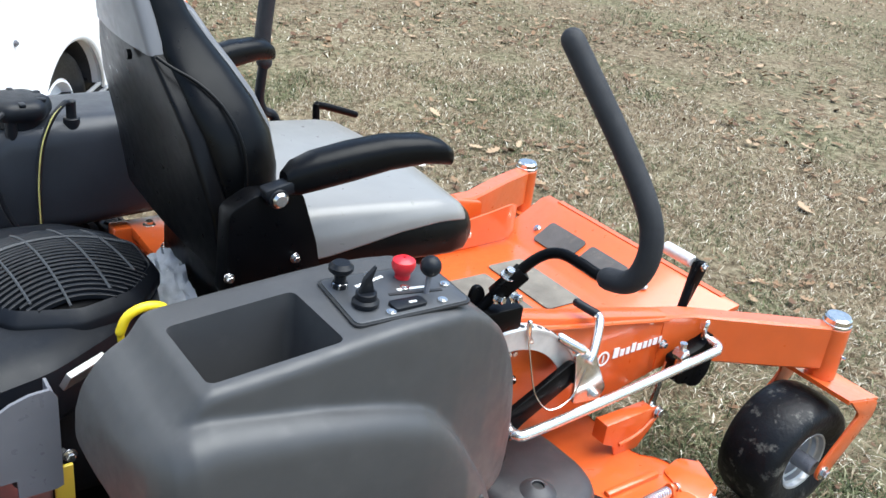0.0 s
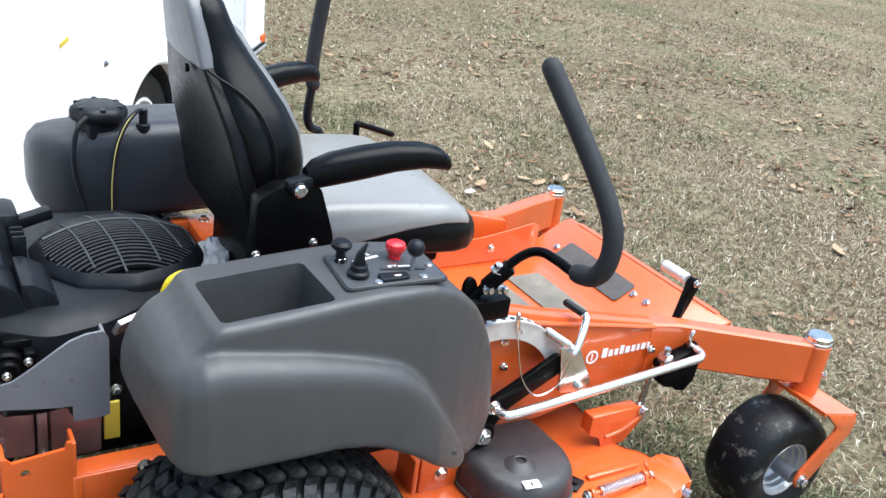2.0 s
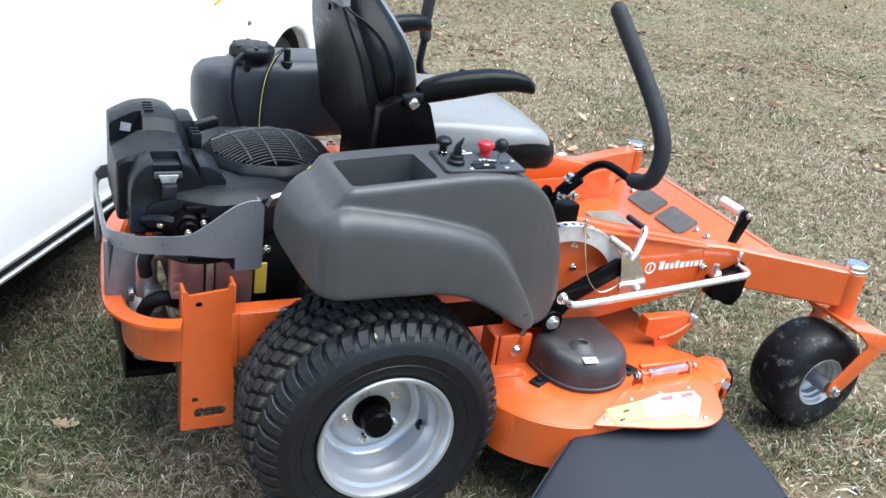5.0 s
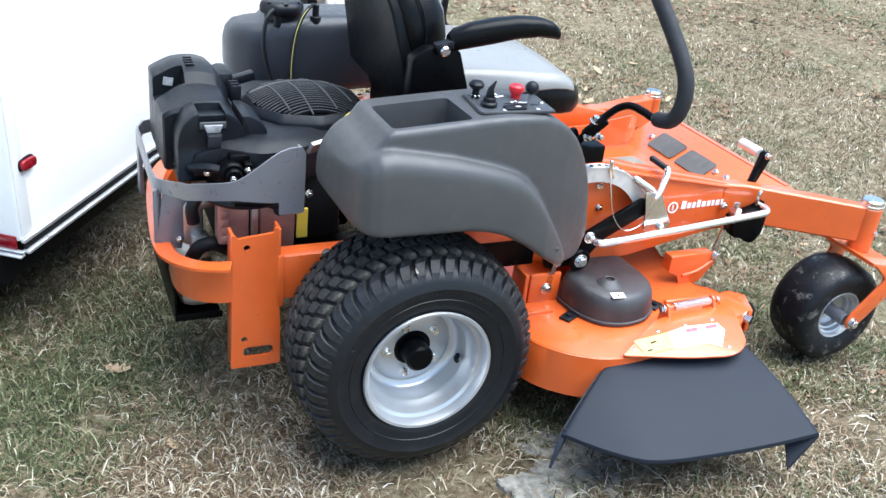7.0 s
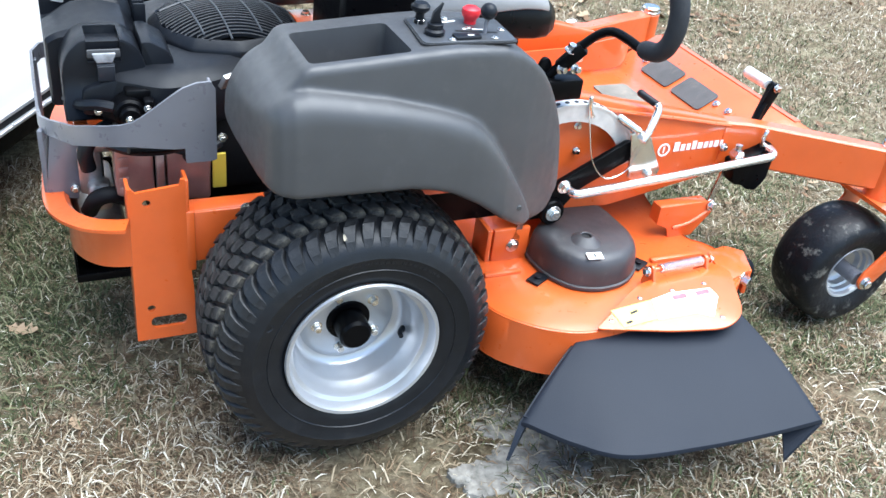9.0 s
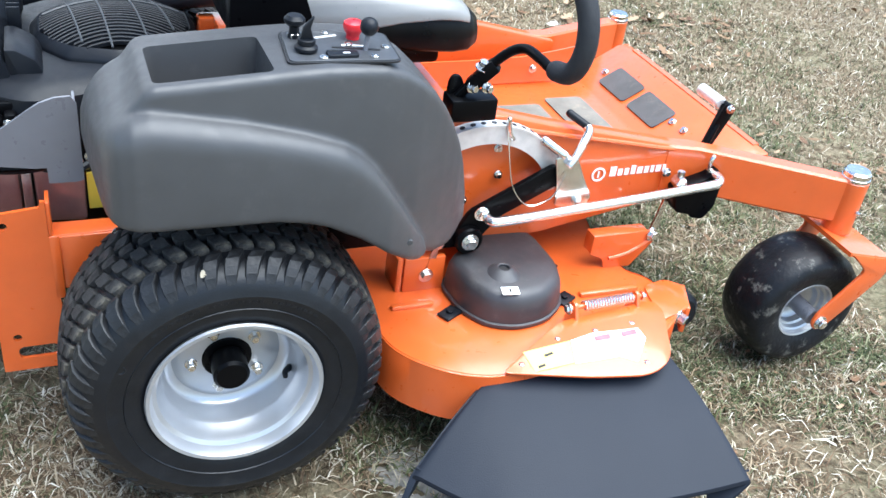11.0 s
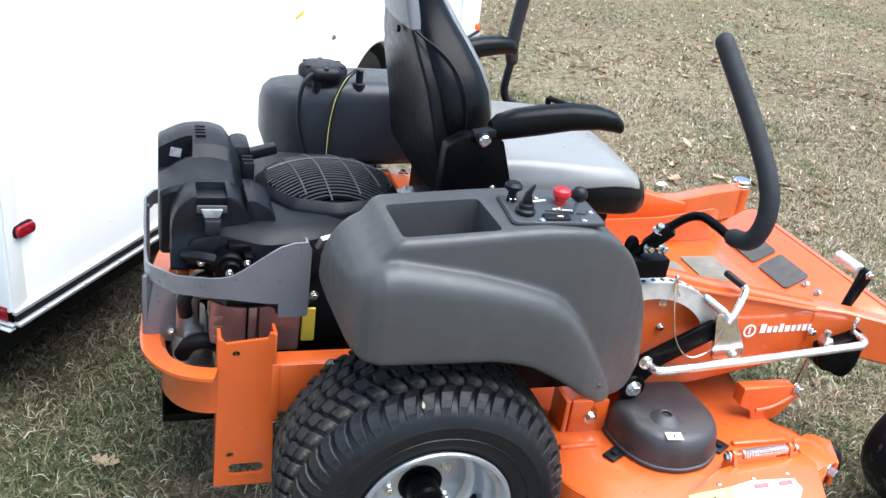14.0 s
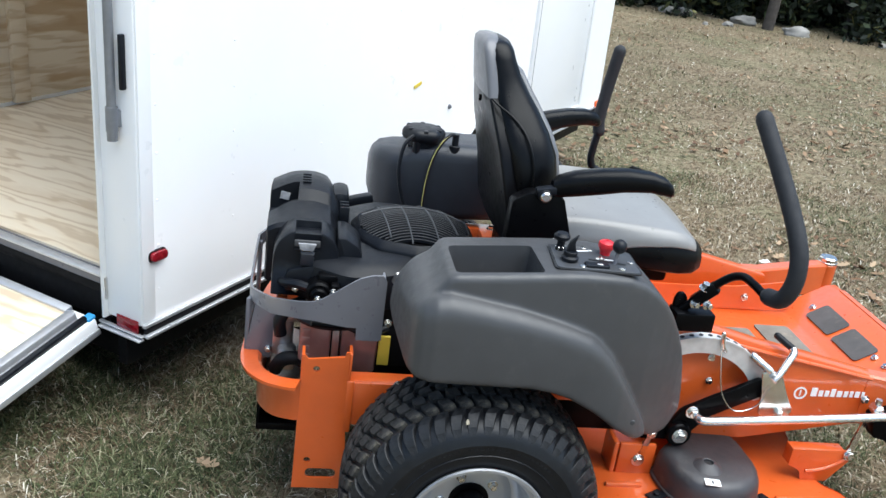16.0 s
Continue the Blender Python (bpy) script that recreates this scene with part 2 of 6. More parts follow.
def part(name, bm, material, parent=None, label="", smooth=True, sharp=38):
    """Links a bmesh as one mesh object under a thing or a part."""
    me = bpy.data.meshes.new(name)
    bmesh.ops.recalc_face_normals(bm, faces=bm.faces)
    if smooth:
        for f in bm.faces:
            f.smooth = True
        for e in bm.edges:
            if len(e.link_faces) == 2 and e.calc_face_angle(0) > radians(sharp):
                e.smooth = False
    bm.to_mesh(me)
    bm.free()
    for m in material if isinstance(material, (list, tuple)) else (material,):
        me.materials.append(m)
    ob = new(name, me)
    if parent:
        ob.parent = parent
    if label:
        tagged(ob, label)
    return ob


def thing(name, label, category, m=None, group="", kind=""):
    ob = new(name)
    ob.empty_display_size = 0.1
    if m is not None:
        ob.matrix_world = m
    return tagged(ob, label, category, group, kind)


def moved(bm, m):
    bmesh.ops.transform(bm, matrix=m, verts=bm.verts)
    return bm


def joined(*bms):
    """Several bmeshes of one part as one."""
    out = bmesh.new()
    for b in bms:
        me = bpy.data.meshes.new("tmp")
        b.to_mesh(me)
        b.free()
        out.from_mesh(me)
        bpy.data.meshes.remove(me)
    return out


def box(cx, cy, cz, sx, sy, sz, bev=0.003, turn=None, seg=2):
    bm = bmesh.new()
    bmesh.ops.create_cube(bm, size=1.0, matrix=Matrix.Diagonal((sx, sy, sz, 1)))
    if bev:
        bmesh.ops.bevel(bm, geom=bm.edges[:], offset=min(bev, 0.45 * min(sx, sy, sz)), segments=seg, affect="EDGES", profile=0.5)
    m = Matrix.Translation((cx, cy, cz))
    if turn:
        m = m @ pose(0, 0, 0, *turn)
    return moved(bm, m)


def rounded(pts, radii, n=5):
    """A closed 2D outline with its corners rounded."""
    out = []
    k = len(pts)
    for i in range(k):
        r = radii[i] if isinstance(radii, (list, tuple)) else radii
        p, a, b = Vector(pts[i]), Vector(pts[i - 1]), Vector(pts[(i + 1) % k])
        u, v = a - p, b - p
        r = min(r, 0.49 * u.length, 0.49 * v.length)
        s, e = p + u.normalized() * r, p + v.normalized() * r
        for j in range(n + 1):
            t = j / n
            out.append(tuple((1 - t) ** 2 * s + 2 * t * (1 - t) * p + t * t * e))
    return out


def prism(pts, plane, a, b, bev=0.0):
    """An outline in the plane xz (from y = a to b), xy (z) or yz (x), as a solid."""
    def at(p, d):
        return {"xz": (p[0], d, p[1]), "xy": (p[0], p[1], d), "yz": (d, p[0], p[1])}[plane]
    bm = bmesh.new()
    lo = [bm.verts.new(at(p, a)) for p in pts]
    hi = [bm.verts.new(at(p, b)) for p in pts]
    bm.faces.new(lo)
    bm.faces.new(hi[::-1])
    for i in range(len(pts)):
        j = (i + 1) % len(pts)
        bm.faces.new((lo[i], lo[j], hi[j], hi[i]))
    bmesh.ops.recalc_face_normals(bm, faces=bm.faces)
    if bev:
        rim = [e for e in bm.edges if len(e.link_faces) == 2 and any(len(f.verts) == len(pts) for f in e.link_faces)]
        bmesh.ops.bevel(bm, geom=rim, offset=bev, segments=2, affect="EDGES", profile=0.5)
    return bm


def catmull(pts, steps=6):
    pts = [Vector(p) for p in pts]
    out = []
    for i in range(len(pts) - 1):
        p0, p1, p2, p3 = pts[max(i - 1, 0)], pts[i], pts[i + 1], pts[min(i + 2, len(pts) - 1)]
        for j in range(steps):
            t = j / steps
            out.append(0.5 * ((2 * p1) + (p2 - p0) * t + (2 * p0 - 5 * p1 + 4 * p2 - p3) * t * t + (3 * p1 - p0 - 3 * p2 + p3) * t**3))
    out.append(pts[-1])
    return out


def tube(pts, r, n=12, steps=6, round_end=False):
    """A round bar or hose along a smooth line; r: a radius, or one at each end."""
    line = catmull(pts, steps) if steps > 1 else [Vector(p) for p in pts]
    ra, rb = r if isinstance(r, (list, tuple)) else (r, r)
    radii = [ra + (rb - ra) * i / (len(line) - 1) for i in range(len(line))]
    if round_end:
        head = (line[-1] - line[-2]).normalized()
        tail = (line[0] - line[1]).normalized()
        q, s = line[-1], line[0]
        for c in (0.5, 0.8, 0.97):
            line.append(q + head * rb * c)
            radii.append(rb * math.sqrt(1 - c * c))
            line.insert(0, s + tail * ra * c)
            radii.insert(0, ra * math.sqrt(1 - c * c))
    bm = bmesh.new()
    rings, side = [], None
    for i, p in enumerate(line):
        d = (line[min(i + 1, len(line) - 1)] - line[max(i - 1, 0)]).normalized()
        if side is None:
            side = d.orthogonal().normalized()
        side = (side - d * side.dot(d)).normalized()
        up = d.cross(side)
        rings.append([bm.verts.new(p + radii[i] * (math.cos(a) * side + math.sin(a) * up)) for a in (2 * math.pi * k / n for k in range(n))])
    skin(bm, rings)
    return bm


def skin(bm, rings, cap=True, closed=True):
    n = len(rings[0])
    for a, b in zip(rings, rings[1:]):
        for k in range(n if closed else n - 1):
            bm.faces.new((a[k], a[(k + 1) % n], b[(k + 1) % n], b[k]))
    if cap:
        bm.faces.new(rings[0][::-1])
        bm.faces.new(rings[-1])


def loft(sections):
    """A solid through closed rings of equal count, each a list of 3D points."""
    bm = bmesh.new()
    skin(bm, [[bm.verts.new(p) for p in s] for s in sections])
    return bm


def lathe(profile, n=48, m=None, closed=True):
    """A turned body round the y axis from (radius, y) pairs."""
    bm = bmesh.new()
    rings = []
    for r, y in profile:
        rings.append([bm.verts.new((r * math.cos(a), y, r * math.sin(a))) for a in (2 * math.pi * k / n for k in range(n))])
    if closed:
        rings.append(rings[0])
    skin(bm, rings, cap=False)
    if m is not None:
        moved(bm, m)
    return bm


def disc(r, y0, y1, n=24, m=None, bev=0.0):
    """A solid cylinder along y, with softened rims."""
    b = bev or 0.12 * min(r, abs(y1 - y0))
    s = 1 if y1 > y0 else -1
    bm = bmesh.new()
    prof = [(r - b, y0), (r, y0 + s * b), (r, y1 - s * b), (r - b, y1)]
    rings = [[bm.verts.new((q * math.cos(a), y, q * math.sin(a))) for a in (2 * math.pi * k / n for k in range(n))] for q, y in prof]
    skin(bm, rings)
    if m is not None:
        moved(bm, m)
    return bm


def ball(r, at, stretch=(1, 1, 1), u=16, v=10):
    bm = bmesh.new()
    bmesh.ops.create_uvsphere(bm, u_segments=u, v_segments=v, radius=r, matrix=Matrix.Translation(at) @ Matrix.Diagonal((*stretch, 1)))
    return bm


def bolt(at, r=0.009, out=(0, -1, 0), length=0.012):
    """A flanged hexagon bolt head that looks along out."""
    m = Matrix.Translation(at) @ Vector(out).to_track_quat("-Y", "Z").to_matrix().to_4x4()
    washer = disc(r * 1.5, 0.0, -0.003, 18)
    head = disc(r, -0.003, -length, 6)
    return moved(joined(washer, head), m)


def cut(ob, cutters):
    """Takes cutters' volumes out of a mesh object, for good."""
    for bm in cutters:
        me = bpy.data.meshes.new("cutter")
        bmesh.ops.recalc_face_normals(bm, faces=bm.faces)
        bm.to_mesh(me)
        bm.free()
        c = new("cutter", me)
        mod = ob.modifiers.new("cut", "BOOLEAN")
        mod.operation, mod.object, mod.solver = "DIFFERENCE", c, "EXACT"
        bpy.context.view_layer.update()
        got = bpy.data.meshes.new_from_object(ob.evaluated_get(bpy.context.evaluated_depsgraph_get()))
        ob.modifiers.clear()
        old, ob.data = ob.data, got
        bpy.data.objects.remove(c)
        bpy.data.meshes.remove(me)
        bpy.data.meshes.remove(old)
    return ob


def blend(ob, grain, rounds):
    """Melts overlapping forms into one moulding with soft fillets."""
    mod = ob.modifiers.new("melt", "REMESH")
    mod.mode, mod.voxel_size, mod.adaptivity = "VOXEL", grain, 0.0
    mod.use_smooth_shade = True
    sm = ob.modifiers.new("soften", "SMOOTH")
    sm.factor, sm.iterations = 0.5, rounds
    bpy.context.view_layer.update()
    got = bpy.data.meshes.new_from_object(ob.evaluated_get(bpy.context.evaluated_depsgraph_get()))
    ob.modifiers.clear()
    old, ob.data = ob.data, got
    bpy.data.meshes.remove(old)
    return ob


def lerp(table, x):
    xs, ys = zip(*table)
    return float(np.interp(x, xs, ys))

# ---- ground ----


def ground_z(x, y):
    """The lawn's gentle fall towards the trailer, and its small unevenness."""
    s = min(max((0.5 - x) / 1.5, 0.0), 1.0)
    z = -0.012 - 0.085 * s * s * (3 - 2 * s)
    far = max(0.0, math.hypot(x, y) - 14.0)
    near = 1.0 / (1.0 + far * 0.1)
    return z + near * (0.016 * noise.noise((x * 0.9, y * 0.9, 0.3)) + 0.006 * noise.noise((x * 5, y * 5, 1.7)))


def build_ground():
    bm = bmesh.new()
    radii = [0.0] + [0.16 * 1.065**k for k in range(128)]
    n = 120
    centre = bm.verts.new((0.4, 0.0, ground_z(0.4, 0.0)))
    rings = []
    for r in radii[1:]:
        rings.append([bm.verts.new((x, y, ground_z(x, y))) for x, y in ((0.4 + r * math.cos(a), r * math.sin(a)) for a in (2 * math.pi * k / n for k in range(n)))])
    for k in range(n):
        bm.faces.new((centre, rings[0][k], rings[0][(k + 1) % n]))
    skin(bm, rings, cap=False)
    ob = part("ground", bm, GROUND)
    return tagged(ob, "dormant lawn of tan thatch with thin green patches", "lawn", kind="structure")


build_ground()


def concrete_patch():
    """Broken scraps of old concrete, level with the lawn."""
    z = ground_z(0.42, -0.85)
    slab = thing("broken_concrete", "worn grey broken concrete sunk in the lawn", "concrete", Matrix.Translation((0.42, -0.85, z - 0.03)))
    for i, (cx, cy, size) in enumerate(((-0.03, 0.1, 0.1), (0.05, 0.02, 0.1), (-0.06, -0.07, 0.105), (0.035, -0.1, 0.105), (-0.15, -0.07, 0.07), (-0.07, -0.17, 0.075), (0.1, -0.07, 0.06), (-0.2, -0.05, 0.035), (0.02, 0.19, 0.05))):
        rim = []
        for k in range(72):
            a = 2 * math.pi * k / 72
            c, d = math.cos(a), math.sin(a)
            w = 0.85 + 0.4 * noise.noise((c * 1.3, d * 1.3, i * 7.0)) + 0.26 * noise.noise((c * 4, d * 4, i * 3.0)) + 0.1 * noise.noise((c * 11, d * 11, i))
            rim.append((size * w * c, size * w * d))
        rings = []
        for s, h in ((1.0, 0.0), (0.98, 0.6), (0.9, 0.95), (0.75, 1.0), (0.55, 1.0), (0.35, 1.0), (0.12, 1.0)):
            ring = []
            for x, y in rim:
                px, py = cx + x * s, cy + y * s
                rough = 0.006 * noise.noise((px * 22, py * 22, 3.0)) + 0.004 * noise.noise((px * 70, py * 70, 9.0))
                ring.append((px, py, h * (0.034 + 0.0012 * (i % 4)) + (rough if h else 0.0)))
            rings.append(ring)
        part("concrete_piece", loft(rings), CONCRETE, slab)


concrete_patch()

# ---- trailer ----
TR = pose(-0.89, 0.1441, 0.0508, -1.006, -1.672, 54.031)
TL, TW, TH = 3.99, 1.9, 2.25
BASE = 0.2


def build_trailer():
    t = thing("cargo_trailer", "white enclosed cargo trailer with its rear ramp lowered", "trailer", TR)
    AX, AZ = 2.3, 0.225
    arch = [(AX + 0.32 * math.cos(a), AZ + 0.265 * math.sin(a)) for a in (math.pi * (1 - k / 18) for k in range(19))]
    outline = [(0.012, BASE + 0.03)] + [(x, max(z, BASE + 0.03)) for x, z in arch] + [(TL, BASE + 0.03), (TL, TH), (0.012, TH)]
    part("side_wall", prism(outline, "xz", 0.0, 0.03), TRAILER_WHITE, t, sharp=25)
    part("side_wall", box(TL / 2, TW - 0.015, (TH + BASE) / 2, TL, 0.03, TH - BASE, 0.004), TRAILER_WHITE, t)
    part("front_wall", box(TL - 0.015, TW / 2, (TH + BASE) / 2, 0.03, TW - 0.06, TH - BASE, 0.004), TRAILER_WHITE, t)
    # unseen roof; its translucence is added to brighten the interior
    part("roof", box(TL / 2, TW / 2, TH + 0.02, TL + 0.02, TW + 0.02, 0.04, 0.01), INTERIOR_FILL_ROOF, t, "unseen white roof sheet, made translucent to brighten the inside")
    # rear frame: two posts, a header and a dark sill
    for y in (0.076, TW - 0.076):
        part("rear_post", box(0.02, y, (TH + BASE) / 2 + 0.015, 0.045, 0.152, TH - BASE - 0.03, 0.012), TRAILER_WHITE, t)
    part("header", box(0.02, TW / 2, TH - 0.12, 0.045, TW - 0.33, 0.24, 0.008), TRAILER_WHITE, t)
    part("sill", box(0.03, TW / 2, 0.338, 0.05, TW - 0.31, 0.03, 0.004), GUARD_PAINT, t, "dull grey steel threshold")
    part("sill_lip", box(0.012, TW / 2, 0.357, 0.035, TW - 0.31, 0.008, 0.002), ALU, t, "aluminium threshold strip")
    part("sill_face", joined(box(0.035, TW / 2, 0.25, 0.03, TW - 0.31, 0.12, 0.004), box(0.018, TW / 2, 0.305, 0.012, TW - 0.31, 0.036, 0.004)), DARK_STEEL, t)
    part("floor", joined(box(0.99, TW / 2, 0.352, 1.88, TW - 0.07, 0.02, 0), box(TL / 2 + 0.95, TW / 2 + 0.15, 0.352, TL - 1.96, TW - 0.37, 0.02, 0)), PLYWOOD, t, "wavy-grained plywood floor", smooth=False)
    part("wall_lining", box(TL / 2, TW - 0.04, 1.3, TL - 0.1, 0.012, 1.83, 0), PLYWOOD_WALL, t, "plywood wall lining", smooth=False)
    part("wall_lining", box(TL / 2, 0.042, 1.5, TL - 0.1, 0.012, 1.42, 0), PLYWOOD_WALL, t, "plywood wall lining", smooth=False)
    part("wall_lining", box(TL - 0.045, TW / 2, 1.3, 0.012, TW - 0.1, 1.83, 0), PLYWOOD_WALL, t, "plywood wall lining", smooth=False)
    for x in (0.44, 1.05, 1.66, 2.27, 2.88, 3.49):
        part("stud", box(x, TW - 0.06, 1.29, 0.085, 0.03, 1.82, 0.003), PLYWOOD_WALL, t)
    for x in (0.6, 1.2, 1.8, 2.4, 3.0, 3.6):
        part("roof_bow", box(x, TW / 2, TH - 0.02, 0.04, TW - 0.1, 0.035, 0.003), ALU, t)
    # aluminium bottom rails with their dark gasket and rivets
    part("bottom_rail", joined(box(TL / 2, -0.006, BASE + 0.035, TL, 0.014, 0.012, 0.003), box(TL / 2, -0.012, BASE + 0.002, TL, 0.024, 0.012, 0.004)), ALU, t, "riveted aluminium bottom rail")
    part("gasket", box(TL / 2, -0.006, BASE + 0.0185, TL - 0.01, 0.01, 0.021, 0.002), DARK_STEEL, t, "dark recess of the bottom rail")
    part("rear_rail", joined(box(-0.008, 0.08, BASE + 0.005, 0.014, 0.185, 0.006, 0.002), box(-0.014, 0.078, BASE - 0.006, 0.024, 0.18, 0.007, 0.003)), ALU, t)
    part("rear_gasket", box(-0.004, 0.08, BASE - 0.0005, 0.01, 0.17, 0.007, 0.001), DARK_STEEL, t)
    k = 0
    while 0.1 + 0.16 * k < TL:
        part("rivet", ball(0.005, (0.1 + 0.16 * k, -0.02, BASE + 0.008), (1, 0.6, 1), 8, 6), ALU, t)
        k += 1
    for y in (0.03, 0.09, 0.15):
        part("rivet", ball(0.005, (-0.025, y, BASE - 0.004), (0.6, 1, 1), 8, 6), ALU, t)
    part("chassis", joined(box(TL / 2, 0.25, 0.17, TL - 0.1, 0.06, 0.1, 0.004), box(TL / 2, TW - 0.25, 0.17, TL - 0.1, 0.06, 0.1, 0.004), box(TL / 2, TW / 2, 0.225, TL - 0.08, TW - 0.1, 0.04, 0.003)), DARK_STEEL, t)
    # unseen dark panels added beneath the floor to keep light off the ground
    for x, w in ((0.95, 1.86), (3.3, 1.26)):
        part("side_light_block", box(x, 0.11, 0.13, w, 0.04, 0.15, 0.004), DARK_STEEL, t)
    for x, w in ((0.95, 1.86), (3.3, 1.26)):
        part("side_light_block", box(x, TW - 0.11, 0.13, w, 0.04, 0.15, 0.004), DARK_STEEL, t)
    for x in (0.09, 0.7, 1.3, 1.9, 2.7, 3.3, 3.9):
        part("cross_light_block", box(x, TW / 2, 0.12, 0.05, TW - 0.3, 0.16, 0.004), DARK_STEEL, t)
    # corner seam, rivet columns
    part("corner_trim", box(0.03, -0.002, (TH + BASE) / 2 + 0.02, 0.05, 0.004, TH - BASE - 0.06, 0.0015), TRAILER_WHITE, t)
    for x in (0.075, 0.413, 0.9, 1.4, 1.9, 2.5):
        for i in range(13):
            z = 0.34 + 0.146 * i
            if x > 1.8 and z < 0.6:
                continue
            part("rivet", ball(0.0045, (x, 0.0, z), (1, 0.4, 1), 8, 6), TRAILER_WHITE, t)
    # marker lamp, reflector, amber lamp
    lens = rounded([(0.033, 0.443), (0.098, 0.443), (0.098, 0.473), (0.033, 0.473)], 0.014, 6)
    lamp = part("marker_lamp", prism(lens, "xz", -0.019, -0.004, 0.004), RED_LENS, t, "small red oblong side marker lamp")
    part("lamp_base", prism([(0.0655 + 1.12 * (x - 0.0655), 0.458 + 1.2 * (z - 0.458)) for x, z in lens], "xz", -0.006, 0.0), BLACK_PLASTIC, lamp)
    part("reflector", box(-0.006, 0.055, BASE + 0.03, 0.004, 0.09, 0.042, 0.001), RED_LENS, t, "red stick-on reflector")
    part("amber_lamp", box(TL - 0.05, -0.008, 0.25, 0.06, 0.018, 0.045, 0.006), AMBER_LENS, t, "orange side marker lamp")
    # lock bar on the rear post and its keeper
    part("lock_bar", tube([(-0.024, 0.068, 0.86), (-0.024, 0.068, 1.5), (-0.024, 0.068, 2.15)], 0.0135, 14, 1), LOCK_STEEL, t, "round grey steel door lock bar")
    part("lock_guide", joined(tube([(-0.024, 0.068, 0.85), (-0.024, 0.068, 0.92)], 0.0175, 14, 1), tube([(-0.024, 0.068, 0.822), (-0.024, 0.068, 0.85)], 0.0155, 14, 1), box(-0.008, 0.068, 0.885, 0.016, 0.03, 0.05, 0.003)), LOCK_STEEL, t)
    part("keeper", box(-0.012, 0.034, 1.05, 0.018, 0.014, 0.155, 0.004), BLACK_PLASTIC, t)
    part("jamb_edge", box(-0.004, 0.147, 1.2, 0.03, 0.01, 1.95, 0.003), WHITE_MARK, t)
    part("hinge_bracket", box(-0.006, 0.146, 0.325, 0.014, 0.016, 0.075, 0.003), ZINC, t)
    # yellow sticker and black valve on the side
    part("sticker", box(1.577, -0.0025, 0.7445, 0.062, 0.003, 0.014, 0, (0, -12, 0)), YELLOW_MARK, t, "small yellow warning sticker", smooth=False)
    part("side_vent", joined(disc(0.011, 0.0, -0.006, 16, Matrix.Translation((1.884, 0, 0.596))), disc(0.006, -0.006, -0.012, 12, Matrix.Translation((1.884, 0, 0.596)))), GUARD_PAINT, t)
    # side door: frame strips, slab and hinges' side rail
    dx0, dx1, dz = 2.77, 3.585, 0.3
    door = part("side_door", box((dx0 + dx1) / 2, -0.004, (dz + TH - 0.1) / 2, dx1 - dx0 - 0.03, 0.012, TH - 0.1 - dz - 0.03, 0.02), TRAILER_WHITE, t, "white side door with aluminium frame")
    for x in (dx0, dx1):
        part("frame", box(x, -0.008, (dz + TH - 0.1) / 2, 0.022, 0.02, TH - 0.1 - dz + 0.022, 0.004), TRAILER_WHITE, door)
    part("frame", box((dx0 + dx1) / 2, -0.008, dz, dx1 - dx0 - 0.022, 0.02, 0.022, 0.004), TRAILER_WHITE, door)
    part("door_seal", box(dx0 + 0.024, -0.007, (dz + TH - 0.1) / 2, 0.005, 0.012, TH - 0.1 - dz - 0.03, 0.001), GUARD_PAINT, door)
    # wheel arch moulding, liner and wheel
    rim = [(AX + 0.333 * math.cos(a), AZ + 0.278 * math.sin(a)) for a in (math.pi * (1 - k / 20) for k in range(21))]
    path = [(x, -0.012, z) for x, z in rim]
    part("arch_moulding", tube(path, 0.02, 10, 2), TRAILER_WHITE, t, "white wheel arch moulding")
    part("arch_lip", tube([(AX + (x - AX) * 0.94, -0.018, z - 0.006) for x, y, z in path], 0.008, 8, 2), ALU, t, "aluminium lip inside the wheel arch")
    inner = [(AX + 0.321 * math.cos(a), AZ + 0.266 * math.sin(a)) for a in (math.pi * (1 - k / 20) for k in range(21))]
    liner = bmesh.new()
    skin(liner, [[liner.verts.new((x, 0.0, z)) for x, z in inner], [liner.verts.new((x, 0.28, z)) for x, z in inner]], cap=False, closed=False)
    part("arch_liner", liner, LINER, t)
    part("arch_back", box(AX, 0.285, 0.4, 0.7, 0.01, 0.36, 0), LINER, t)
    wheel_m = Matrix.Translation((AX, 0.13, 0.158))
    prof = [(0.18, -0.085), (0.23, -0.1), (0.275, -0.09), (0.292, -0.065), (0.295, 0.0), (0.292, 0.065), (0.275, 0.09), (0.23, 0.1), (0.18, 0.085)]
    tyre = part("road_wheel", lathe(prof, 48, wheel_m), RUBBER, t, "black trailer tyre on a white rim")
    part("rim", joined(lathe([(0.18, -0.08), (0.165, -0.085), (0.15, -0.05), (0.06, -0.03), (0.06, -0.02), (0.17, 0.02)], 32, wheel_m), disc(0.06, -0.03, -0.06, 16, wheel_m)), TRAILER_WHITE, tyre)
    # lowered ramp door
    r = pose(-0.005, 0.0, 0.2, 0, -14.0, 0)
    def in_ramp(bm):
        return moved(bm, r)
    slab = part("ramp_door", in_ramp(box(-0.62, TW / 2, -0.0, 1.2, TW - 0.33, 0.05, 0.006)), TRAILER_WHITE, t, "lowered ramp door with plywood deck")
    part("deck_board", in_ramp(box(-0.63, TW / 2, 0.045, 1.12, TW - 0.44, 0.03, 0.003)), RAMP_PLY, slab, "pale plywood ramp deck")
